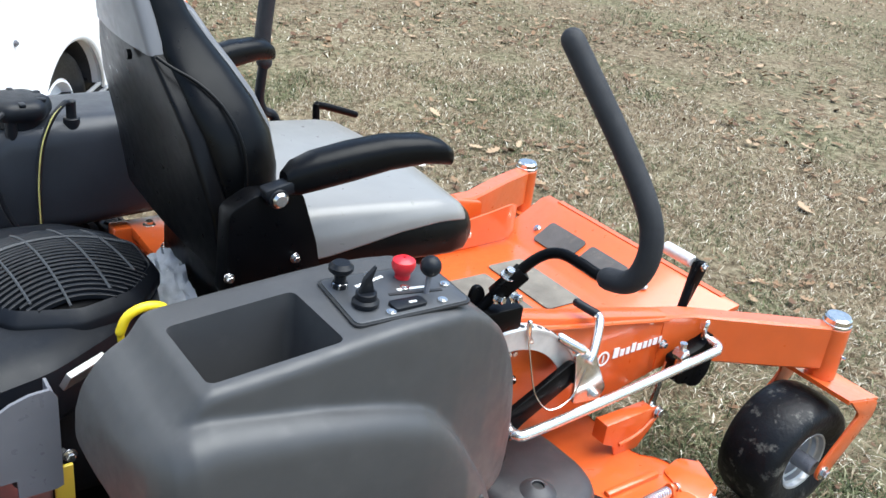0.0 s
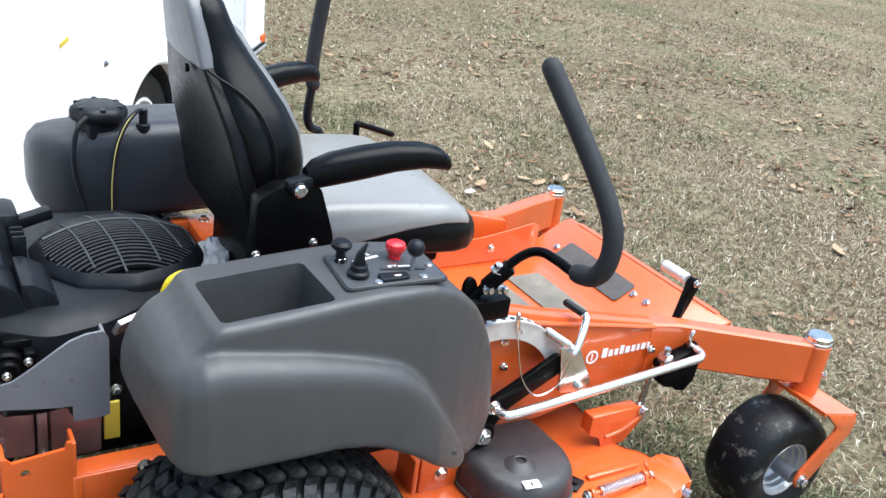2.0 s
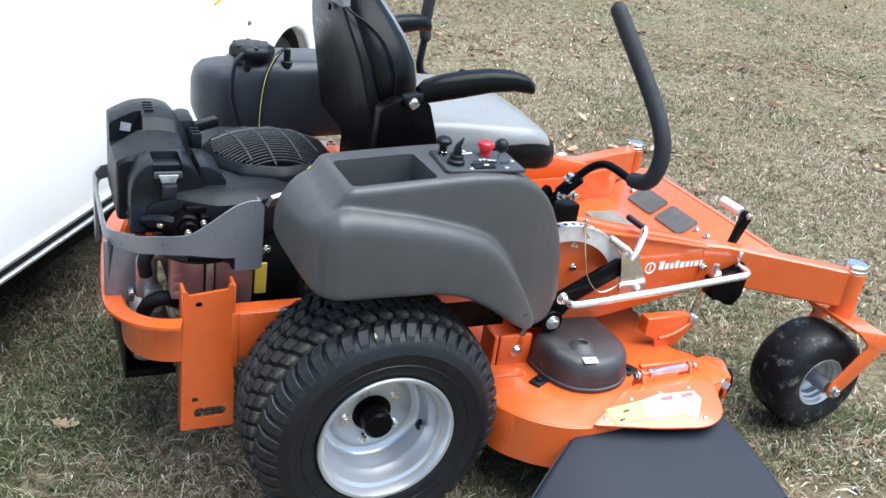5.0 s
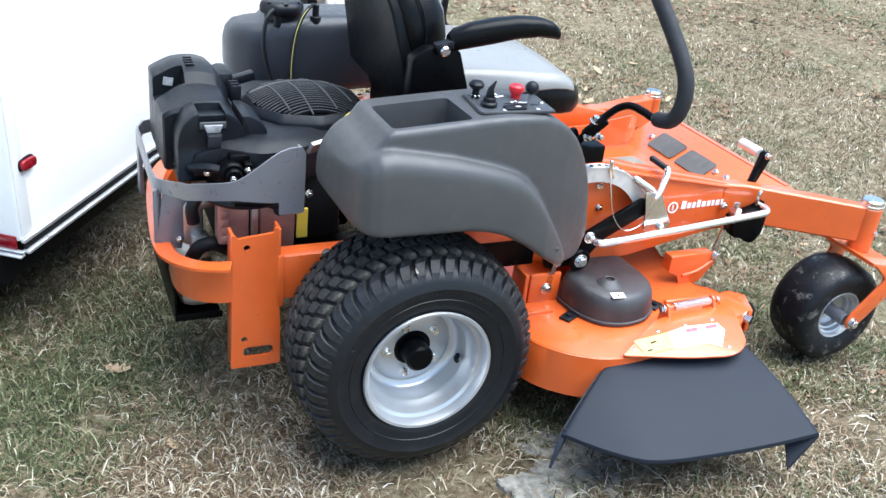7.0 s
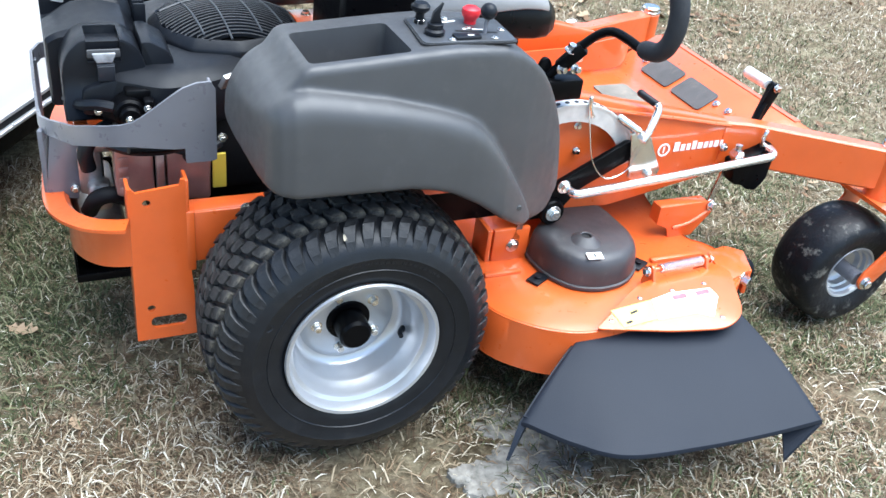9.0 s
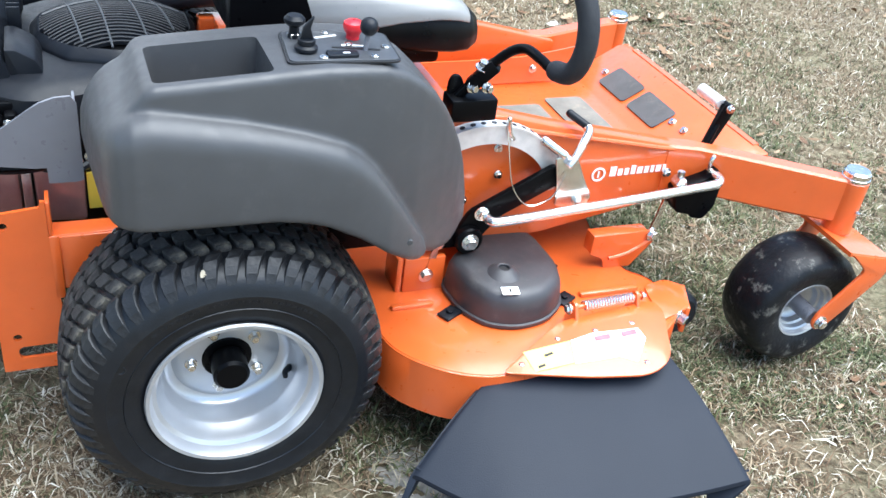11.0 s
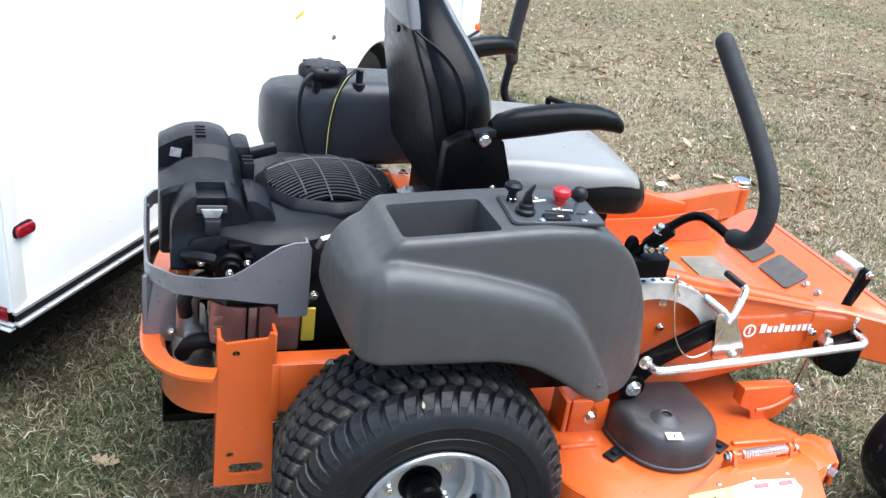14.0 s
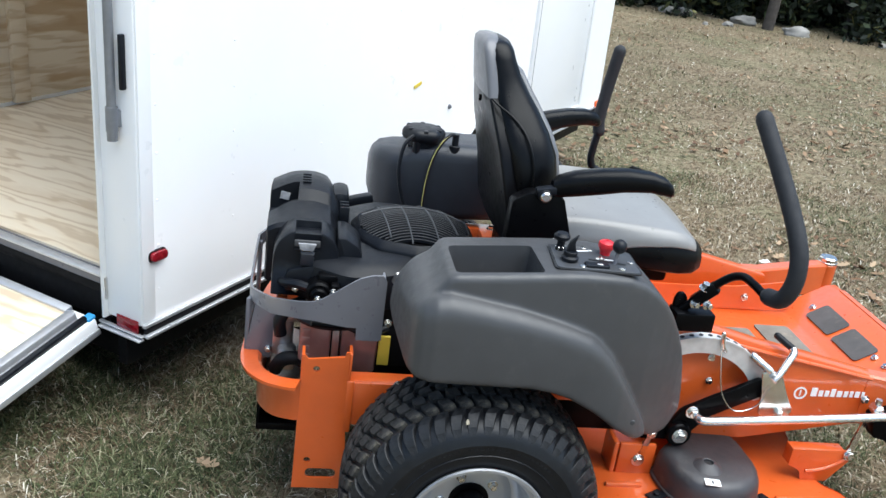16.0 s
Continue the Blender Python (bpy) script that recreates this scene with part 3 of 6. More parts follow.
    for y in (0.215, TW - 0.215):
        part("edge_trim", in_ramp(joined(box(-0.63, y, 0.05, 1.14, 0.035, 0.034, 0.004), box(-0.63, y + (-0.013 if y < 1 else 0.013), 0.03, 1.14, 0.012, 0.03, 0.003))), ALU, slab)
        part("seal", in_ramp(box(-0.62, y + (-0.028 if y < 1 else 0.028), 0.033, 1.16, 0.02, 0.02, 0.005)), BLACK_PLASTIC, slab)
        part("side_rail", in_ramp(box(-0.62, 0.163 if y < 1 else TW - 0.163, -0.022, 1.2, 0.008, 0.022, 0.003)), ALU, slab)
    part("end_trim", in_ramp(box(-0.055, TW / 2, 0.05, 0.03, TW - 0.47, 0.034, 0.004)), ALU, slab)
    part("tape", in_ramp(box(-0.03, 0.185, 0.03, 0.03, 0.03, 0.012, 0.003)), surface("blue_tape", (0.05, 0.35, 0.7), 0.5), slab, "scrap of blue tape")


build_trailer()

# ---- mower ----
MOWER = thing("zero_turn_mower", "orange and dark grey zero-turn riding mower standing on the lawn", "lawn mower")
LEFT = Matrix.Translation((0, 0, -0.045)) @ Matrix.Diagonal((1, -1, 1, 1))


def mirrored(bm):
    """The same part for the mower's left-hand side."""
    moved(bm, LEFT)
    bmesh.ops.reverse_faces(bm, faces=bm.faces)
    return bm


def turned(bm, x, y, z):
    return moved(bm, Matrix.Translation((x, y, z)))


# rear wheels
WHEEL_R = 0.302


def tyre_bm():
    side = [(0.164, -0.128), (0.176, -0.139), (0.19, -0.143), (0.202, -0.1445), (0.218, -0.148), (0.233, -0.1505), (0.238, -0.1525), (0.243, -0.1505), (0.256, -0.147), (0.27, -0.138), (0.283, -0.122), (0.292, -0.1), (0.2985, -0.06), (WHEEL_R, 0.0)]
    return lathe(side + [(r, -y) for r, y in side[-2::-1]], 72)


def lug_mesh(name, rows, material):
    """One tread block from its rings of (y, radius) and half length, tapered to the top."""
    bm = bmesh.new()
    rings = []
    for y, r, half, skew, h in rows:
        ring = []
        for rr, k in ((r - 0.004, 1.06), (r + h * 0.75, 0.97), (r + h, 0.86)):
            for s in (-1, 1):
                a = (s * half * k + skew) / r
                ring.append(bm.verts.new((rr * math.sin(a), y, rr * math.cos(a))))
        rings.append([ring[0], ring[1], ring[3], ring[5], ring[4], ring[2]])
    skin(bm, rings)
    bmesh.ops.recalc_face_normals(bm, faces=bm.faces)
    me = bpy.data.meshes.new(name)
    bm.to_mesh(me)
    bm.free()
    me.materials.append(material)
    return me


def tread_rows():
    h = 0.0125
    shoulder = [(-0.093, 0.2935, 0.0095, 0.012, h * 0.8), (-0.1, 0.291, 0.0135, 0.008, h), (-0.114, 0.2865, 0.0135, -0.001, h), (-0.126, 0.279, 0.0125, -0.005, h * 0.85), (-0.136, 0.27, 0.011, -0.007, h * 0.6), (-0.144, 0.259, 0.008, -0.008, h * 0.15)]
    outer = [(-0.086, 0.295, 0.0125, 0.009, h), (-0.079, 0.2963, 0.0152, 0.006, h), (-0.062, 0.298, 0.0152, -0.002, h), (-0.055, 0.2988, 0.0125, -0.004, h)]
    inner = [(-0.048, 0.2993, 0.0125, 0.007, h), (-0.041, 0.3, 0.0152, 0.004, h), (-0.025, 0.301, 0.0152, 0.0, h), (-0.018, 0.3013, 0.0125, -0.002, h)]
    mid = [(-0.0115, 0.3015, 0.0125, 0.003, h), (-0.006, 0.302, 0.0152, 0.0, h), (0.006, 0.302, 0.0152, 0.0, h), (0.0115, 0.3015, 0.0125, 0.003, h)]
    rows = [(shoulder, 0.0), (outer, 0.5), (inner, 0.0), (mid, 0.5)]
    flip = [([(-y, *rest) for y, *rest in r[::-1]], p + 0.25) for r, p in rows[:3]]
    return rows + flip


def rim_bm():
    face = [(0.166, -0.136), (0.1705, -0.142), (0.168, -0.147), (0.161, -0.146), (0.157, -0.136), (0.154, -0.122), (0.146, -0.117), (0.143, -0.108), (0.1405, -0.088), (0.134, -0.08), (0.131, -0.068), (0.1285, -0.034), (0.121, -0.024), (0.108, -0.02), (0.098, -0.026), (0.088, -0.03), (0.03, -0.03)]
    back = [(0.03, -0.024), (0.1, -0.016), (0.124, -0.016), (0.134, -0.03), (0.15, -0.1), (0.162, -0.125)]
    return lathe(face + back, 72)


def rear_wheel(at, detailed, outward):
    w = part("rear_wheel", tyre_bm(), RUBBER, MOWER, "black turf tyre on a silver rim")
    w.matrix_local = Matrix.Translation(at) @ pose(0, 0, 0, 0, 0, 0 if outward else 180)
    part("rim", rim_bm(), RIM_PAINT, w, "silver painted dished rim")
    part("hub", joined(disc(0.05, -0.012, -0.034, 24), disc(0.036, -0.034, -0.092, 28, None, 0.006)), BLACK_PAINT, w, "black hub cap")
    for k in range(5):
        a = radians(40 + 72 * k)
        part("lug_nut", bolt((0.071 * math.cos(a), -0.03, 0.071 * math.sin(a)), 0.0085, (0, -1, 0), 0.017), ZINC, w)
    a = radians(-15)
    part("valve", tube([(0.129 * math.cos(a), -0.05, 0.129 * math.sin(a)), (0.115 * math.cos(a), -0.066, 0.115 * math.sin(a)), (0.112 * math.cos(a), -0.082, 0.112 * math.sin(a))], (0.0075, 0.005), 10, 3), BLACK_PLASTIC, w)
    part("barrel", lathe([(0.15, -0.1), (0.15, 0.12), (0.145, 0.12), (0.145, -0.1)], 32), RIM_PAINT, w)
    n = 48
    rest = bmesh.new()
    for i, (row, shift) in enumerate(tread_rows()):
        me = lug_mesh("tread_block", row, SHOULDER_RUBBER if i in (0, 4) else LUG_RUBBER)
        for k in range(n):
            m = Matrix.Rotation(2 * math.pi * (k + shift) / n, 4, "Y")
            if detailed and i != 4:
                ob = new("tread_block", me)
                ob.parent = w
                ob.matrix_local = m
            else:
                tmp = me.copy()
                tmp.transform(m)
                rest.from_mesh(tmp)
                bpy.data.meshes.remove(tmp)
        if not detailed or i == 4:
            bpy.data.meshes.remove(me)
    part("tread", rest, SHOULDER_RUBBER if detailed else LUG_RUBBER, w, smooth=False)
    if outward:
        # moulded ring and a stray sidewall mark
        part("sidewall_ring", lathe([(0.205, -0.1455), (0.2065, -0.1475), (0.208, -0.1455)], 72), RUBBER, w)
        part("sidewall_mark", lathe([(0.006, -0.149), (0.008, -0.1505), (0.010, -0.149)], 16, Matrix.Translation((-0.205, 0, 0.105))), RUBBER, w)
        for k in range(26):
            b = radians(50 + 3.2 * k)
            if k % 9 == 8:
                continue
            part("sidewall_letter", moved(box(0, -0.149, 0.229, 0.008, 0.002, 0.012, 0.0005), Matrix.Rotation(b - radians(90), 4, "Y")), RUBBER, w, smooth=False)
    return w


rear_wheel((0.006, -0.642, 0.298), True, True)
rear_wheel((0, 0.642, 0.27), False, False)
part("axle_tube", disc(0.05, -0.52, -0.3, 20, Matrix.Translation((0, 0, 0.3))), BLACK_PAINT, MOWER)
for y, z in ((-0.32, 0.33), (0.3, 0.3)):
    part("drive_housing", box(0.02, y, z, 0.22, 0.16, 0.2, 0.02), BLACK_PAINT, MOWER)


# casters
def caster(flip):
    f = mirrored if flip else (lambda b: b)
    x, y, z = 1.507, -0.606, 0.182
    side = [(0.078, -0.066), (0.09, -0.074), (0.118, -0.084), (0.142, -0.083), (0.157, -0.074), (0.167, -0.052), (0.1705, -0.02), (0.171, 0.0)]
    prof = side + [(r, -q) for r, q in side[-2::-1]]
    w = part("caster_wheel", f(lathe(prof, 64, Matrix.Translation((x, y, z)))), SMOOTH_RUBBER, MOWER, "smooth black caster tyre in an orange fork")
    m = Matrix.Translation((x, y, z))
    part("rim", f(lathe([(0.08, -0.062), (0.084, -0.067), (0.082, -0.071), (0.077, -0.069), (0.073, -0.058), (0.068, -0.055), (0.066, -0.042), (0.06, -0.039), (0.058, -0.022), (0.052, -0.016), (0.03, -0.012), (0.03, 0.018), (0.055, 0.022), (0.07, 0.05), (0.083, 0.075)], 48, m)), RIM_PAINT, w)
    part("hub_tube", f(disc(0.022, -0.1, 0.1, 20, m)), GUARD_PAINT, w)
    plate = rounded([(1.527, 0.392), (1.655, 0.362), (1.672, 0.345), (1.668, 0.305), (1.538, 0.168), (1.505, 0.155), (1.485, 0.18), (1.497, 0.212), (1.600, 0.33)], [0.008, 0.012, 0.015, 0.03, 0.02, 0.02, 0.02, 0.01, 0.02])
    fork = [prism(plate, "xz", y - 0.121, y - 0.112, 0.002), prism(plate, "xz", y + 0.112, y + 0.121, 0.002)]
    top = [(1.523, 0.384), (1.655, 0.353), (1.668, 0.352), (1.668, 0.362), (1.655, 0.366), (1.523, 0.396)]
    fork.append(prism(top, "xz", y - 0.119, y + 0.119, 0.002))
    part("fork", f(joined(*fork)), ORANGE, w, "orange steel caster fork")
    for d in (-1, 1):
        part("axle_bolt", f(bolt((x + 0.005, y + 0.121 * d, z), 0.013, (0, d, 0), 0.016)), ZINC, w)
    up = Matrix.Translation((1.577, -0.604, 0)) @ pose(0, 0, 0, 90, 0, 0)
    part("pivot_tube", f(disc(0.037, 0.385, 0.535, 28, up, 0.003)), ORANGE, MOWER)
    part("dust_cap", f(joined(disc(0.034, 0.535, 0.56, 28, up, 0.005), disc(0.0365, 0.535, 0.543, 28, up, 0.001))), ZINC, MOWER, "round plated dust cap")
    part("grease_nipple", f(bolt((1.585, -0.641, 0.455), 0.004, (0.2, -1, 0), 0.01)), ZINC, MOWER)


for flip in (False, True):
    caster(flip)


# chassis rails and front arms
def rail(flip):
    f = mirrored if flip else (lambda b: b)
    out = [(0.30, 0.40), (0.56, 0.355), (0.80, 0.352), (1.0, 0.392), (1.12, 0.415), (1.22, 0.435), (1.22, 0.553), (1.14, 0.57), (0.96, 0.61), (0.79, 0.645), (0.66, 0.678), (0.5, 0.68), (0.30, 0.66)]
    part("chassis_rail", f(prism(rounded(out, 0.015, 3), "xz", -0.435, -0.385, 0.006)), ORANGE, MOWER, "orange chassis side rail with a white maker's mark")
    sec = []
    for x, y, lo, hi, w in ((1.12, -0.412, 0.42, 0.572, 0.05), (1.2, -0.425, 0.435, 0.566, 0.055), (1.26, -0.455, 0.437, 0.562, 0.06), (1.42, -0.535, 0.425, 0.55, 0.06), (1.575, -0.605, 0.413, 0.535, 0.056)):
        sec.append([(x + 0.45 * w * dx * 0.5, y + w * dy * 0.5, z) for dx, dy, z in ((0.3, -1, lo + 0.006), (0.3, -0.8, lo), (-0.3, 0.8, lo), (-0.3, 1, lo + 0.006), (-0.3, 1, hi - 0.006), (-0.3, 0.8, hi), (0.3, -0.8, hi), (0.3, -1, hi - 0.006))])
    part("front_arm", f(loft(sec)), ORANGE, MOWER, "orange boxed arm to the front caster")
    # rolled ridge along the rail
    part("rail_flange", f(tube([(0.62, -0.438, 0.662), (0.8, -0.44, 0.625), (0.98, -0.44, 0.592), (1.1, -0.438, 0.568), (1.18, -0.428, 0.552)], 0.006, 8, 4)), ORANGE, MOWER)


for flip in (False, True):
    rail(flip)

# footplate with its toe board and grip pads
part("footplate", prism([(0.58, 0.392), (1.28, 0.397), (1.30, 0.399), (1.455, 0.488), (1.49, 0.492), (1.49, 0.478), (1.46, 0.474), (1.31, 0.386), (0.58, 0.378)], "xz", -0.383, 0.383, 0.002), ORANGE, MOWER, "orange footplate with grey grip pads")
part("toe_lip", prism([(1.478, 0.494), (1.497, 0.494), (1.497, 0.40), (1.487, 0.40), (1.487, 0.488), (1.478, 0.488)], "xz", -0.33, 0.33), ORANGE, MOWER)
FOOT_TURN = Matrix.Translation((1.30, 0, 0.3995)) @ pose(0, 0, 0, 0, -29.8, 0)


PAD_WORN = surface("dusty_grip_tape", (0.17, 0.155, 0.13), 0.85, spread=0.3, scale=9, bump=0.5, bump_scale=900, dirt=(0.4, 0.33, 0.24), dirt_amount=0.5)


def pad(u0, u1, y0, y1, sloped):
    o = rounded([(u0, y0), (u1, y0), (u1, y1), (u0, y1)], 0.014, 4)
    bm = prism(o, "xy", 0.0012, 0.0042)
    part("grip_pad", moved(bm, FOOT_TURN if sloped else Matrix.Translation((0, 0, 0.3965))), PAD if sloped else PAD_WORN, MOWER, "worn dark grey grip tape pad")


for y0 in (-0.07, 0.108):
    pad(0.038, 0.124, y0, y0 + 0.155, True)
pad(1.112, 1.238, -0.07, 0.2, False)
pad(0.935, 1.078, -0.07, 0.165, False)
for u, v in ((0.096, -0.09), (0.098, -0.148), (0.078, 0.286)):
    p = FOOT_TURN @ Vector((u, v, 0.001))
    part("plate_bolt", bolt(p, 0.008, FOOT_TURN.to_3x3() @ Vector((0, 0, 1)), 0.009), ZINC, MOWER)
# inner side wells of the footplate and the deck-lift pedal


def foot_panel(sign):
    """Upright steel panel beside the footplate, its front end bent outwards."""
    rings = []
    for x, y, lo, hi in ((0.58, 0.322, 0.39, 0.475), (0.9, 0.322, 0.396, 0.478), (1.08, 0.322, 0.4, 0.485), (1.2, 0.322, 0.402, 0.503), (1.262, 0.323, 0.404, 0.514), (1.29, 0.328, 0.408, 0.515), (1.315, 0.34, 0.42, 0.503), (1.334, 0.36, 0.432, 0.49), (1.345, 0.385, 0.44, 0.48)):
        rings.append([(x, sign * (y - 0.003), lo), (x, sign * (y - 0.003), hi), (x, sign * (y + 0.004), hi), (x, sign * (y + 0.004), lo)])
    part("foot_panel", loft(rings), ORANGE, MOWER, "orange upright panel beside the footplate")


foot_panel(1)
part("well_bolt", bolt((1.12, 0.319, 0.446), 0.009, (0, -1, 0)), ZINC, MOWER)
ped = part("lift_pedal", tube([(1.285, -0.345, 0.455), (1.30, -0.345, 0.50), (1.352, -0.32, 0.60), (1.358, -0.316, 0.612)], 0.012, 10, 3), BLACK_PAINT, MOWER, "black pedal arm with a pale roller")
part("pedal_plate", prism(rounded([(1.275, 0.43), (1.30, 0.43), (1.372, 0.6), (1.362, 0.625), (1.342, 0.622)], 0.008, 3), "xz", -0.34, -0.33, 0.001), BLACK_PAINT, ped)
part("roller", disc(0.0165, -0.31, -0.215, 18, Matrix.Translation((1.347, 0, 0.612)), 0.004), surface("pale_roller_metal", (0.75, 0.75, 0.73), 0.35, metal=0.4), ped)
part("roller_bolt", bolt((1.353, -0.342, 0.612), 0.008, (0, -1, 0)), ZINC, ped)


# maker's mark on the rails: an emblem and bars in place of the letters
def makers_mark():
    em = joined(lathe([(0.014, -0.4362), (0.019, -0.4362), (0.019, -0.4375), (0.014, -0.4375)], 24, Matrix.Translation((0.937, 0, 0.506))), box(0.9365, -0.4368, 0.506, 0.004, 0.0016, 0.018, 0))
    mark = part("emblem", em, WHITE_MARK, MOWER, "white maker's mark in plain shapes", smooth=False)
    x = 0.968
    for w, h in ((0.017, 0.026), (0.013, 0.018), (0.012, 0.018), (0.013, 0.024), (0.015, 0.018), (0.012, 0.018), (0.010, 0.018), (0.014, 0.018), (0.013, 0.018)):
        part("mark_bar", box(x + w / 2, -0.4368, 0.4985 + h / 2 + 0.02 * (x - 0.97), w, 0.0016, h, 0), WHITE_MARK, mark, smooth=False)
        x += w + 0.0055


makers_mark()

# height-of-cut quadrant, lever and handle
quad = [(0.615 + r * math.cos(a), 0.45 + r * math.sin(a)) for r, angles in ((0.222, range(140, 8, -6)), (0.178, range(14, 146, 6))) for a in (radians(k) for k in angles)]
BRIGHT_ZINC = surface("bright_zinc_plate", (0.7, 0.7, 0.68), 0.4, metal=0.45, spread=0.1, scale=40)
q = part("height_quadrant", prism(quad, "xz", -0.468, -0.462), BRIGHT_ZINC, MOWER, "plated height-of-cut quadrant with pin holes")
flange = [[(0.615 + r * math.cos(a), y, 0.45 + r * math.sin(a)) for r, y in ((0.224, -0.47), (0.224, -0.44), (0.219, -0.44), (0.219, -0.47))] for a in (radians(k) for k in range(140, 8, -6))]
part("quadrant_flange", loft(flange), BRIGHT_ZINC, q)
for k in range(16):
    a = radians(126 - 6.5 * k)
    m = Matrix.Translation((0.615 + 0.222 * math.cos(a), -0.455, 0.45 + 0.222 * math.sin(a))) @ Vector((math.cos(a), 0, math.sin(a))).to_track_quat("-Y", "Z").to_matrix().to_4x4()
    part("pin_hole", disc(0.0062, 0.0, -0.0032, 12, m), BLACK_MARK, q)
lev = part("lift_lever", prism(rounded([(0.565, 0.39), (0.595, 0.37), (0.66, 0.45), (0.80, 0.525), (0.81, 0.555), (0.78, 0.575), (0.64, 0.50), (0.585, 0.47), (0.56, 0.43)], 0.012, 4), "xz", -0.494, -0.478, 0.003), BLACK_PAINT, MOWER, "black deck lift lever")
part("pivot_bolt", bolt((0.584, -0.512, 0.401), 0.014, (0, -1, 0), 0.016), ZINC, lev)
part("pivot_boss", disc(0.034, -0.47, -0.512, 24, Matrix.Translation((0.584, 0, 0.401))), BLACK_PAINT, lev)
brk = part("latch_bracket", prism(rounded([(0.77, 0.60), (0.825, 0.603), (0.85, 0.55), (0.884, 0.49), (0.872, 0.462), (0.79, 0.472), (0.785, 0.53)], 0.01, 3), "xz", -0.505, -0.495, 0.002), ZINC, MOWER, "plated latch bracket with a bent handle")
part("bracket_bolt", bolt((0.845, -0.505, 0.485), 0.009), ZINC, brk)
part("bracket_bolt", bolt((0.808, -0.505, 0.586), 0.009), ZINC, brk)
part("handle", tube([(0.80, -0.515, 0.582), (0.815, -0.508, 0.597), (0.842, -0.487, 0.622), (0.866, -0.464, 0.638), (0.866, -0.452, 0.648)], 0.0105, 10, 4), ZINC, brk)
part("handle_grip", tube([(0.866, -0.452, 0.648), (0.852, -0.44, 0.656), (0.832, -0.422, 0.668)], 0.0095, 10, 4, True), BLACK_PLASTIC, brk)
part("detent_pin", tube([(0.79, -0.50, 0.605), (0.752, -0.47, 0.628)], 0.011, 12, 1, True), ZINC, brk)
part("tether", tube([(0.655, -0.47, 0.672), (0.66, -0.49, 0.6), (0.675, -0.505, 0.53), (0.715, -0.515, 0.488), (0.77, -0.517, 0.505), (0.80, -0.512, 0.562)], 0.0018, 6, 6), ZINC, brk, "thin wire tether")
part("tether_pin", tube([(0.652, -0.475, 0.69), (0.66, -0.47, 0.655), (0.672, -0.468, 0.638)], 0.006, 8, 2, True), ZINC, brk)
for x, z in ((0.665, 0.53), (0.655, 0.60), (0.585, 0.47)):
    part("rail_bolt", bolt((x, -0.436, z), 0.007), ZINC, MOWER)

# long plated rod beside the rail
rod = part("lift_rod", tube([(0.618, -0.50, 0.462), (0.622, -0.528, 0.463), (0.66, -0.535, 0.465), (0.9, -0.533, 0.481), (1.19, -0.529, 0.503), (1.222, -0.527, 0.507), (1.236, -0.515, 0.51), (1.238, -0.48, 0.512)], 0.0115, 12, 5), CHROME, MOWER, "long bright plated lift rod")
part("rod_nut", bolt((0.608, -0.50, 0.468), 0.012, (0, -1, 0), 0.016), ZINC, rod)
part("rod_bracket", prism(rounded([(1.13, 0.478), (1.15, 0.41), (1.19, 0.402), (1.2, 0.39), (1.236, 0.382), (1.262, 0.415), (1.266, 0.49), (1.24, 0.53), (1.215, 0.5)], 0.01, 3), "xz", -0.495, -0.455, 0.003), BLACK_PAINT, rod)
part("clip_pin", tube([(1.225, -0.48, 0.512), (1.222, -0.482, 0.545), (1.228, -0.48, 0.555)], 0.006, 8, 3, True), ZINC, rod)
part("adjuster", tube([(1.128, -0.50, 0.47), (1.128, -0.50, 0.535)], 0.009, 8, 1), ZINC, rod)
part("adjuster_nut", disc(0.016, -0.515, -0.485, 6, Matrix.Translation((1.128, 0, 0.505))), ZINC, rod)
part("rail_bolt", bolt((1.128, -0.442, 0.50), 0.008), ZINC, MOWER)
part("hanger_strap", joined(prism(rounded([(1.108, 0.315), (1.13, 0.315), (1.146, 0.46), (1.136, 0.462)], 0.006, 3), "xz", -0.462, -0.456), bolt((1.118, -0.462, 0.332), 0.011)), ZINC, MOWER, "steel deck hanger strap")
part("hanger_strap", joined(prism(rounded([(0.476, 0.298), (0.502, 0.298), (0.516, 0.40), (0.506, 0.405)], 0.008, 3), "xz", -0.502, -0.495), bolt((0.489, -0.502, 0.314), 0.012), bolt((0.511, -0.502, 0.398), 0.009)), ZINC, MOWER, "steel deck hanger strap")
part("rear_bellcrank", box(0.535, -0.475, 0.398, 0.1, 0.03, 0.05, 0.006), BLACK_PAINT, MOWER)

# cutting deck
deck_out = [(0.33, -0.60), (0.35, -0.69), (0.381, -0.735), (0.435, -0.785), (0.51, -0.823), (0.60, -0.83), (0.95, -0.80), (1.06, -0.72), (1.085, -0.65), (1.06, -0.56), (1.02, -0.53), (1.02, -0.35), (1.06, -0.2), (1.08, 0.0), (1.06, 0.3), (1.08, 0.6), (1.02, 0.74), (0.75, 0.8), (0.5, 0.78), (0.35, 0.68), (0.30, 0.4), (0.30, -0.4)]
DECK_Z = 0.272
dk = part("cutting_deck", prism(rounded(deck_out, 0.05, 4), "xy", DECK_Z - 0.006, DECK_Z, 0.002), ORANGE, MOWER, "orange pressed-steel cutting deck")
skirt = bmesh.new()
ring = rounded(deck_out, 0.05, 4)
cx = sum(p[0] for p in ring) / len(ring)
cy = sum(p[1] for p in ring) / len(ring)
levels = [(DECK_Z + 0.002, 0.992), (DECK_Z - 0.004, 1.0), (0.2, 1.002), (0.145, 1.004), (0.145, 0.992), (DECK_Z - 0.012, 0.988)]
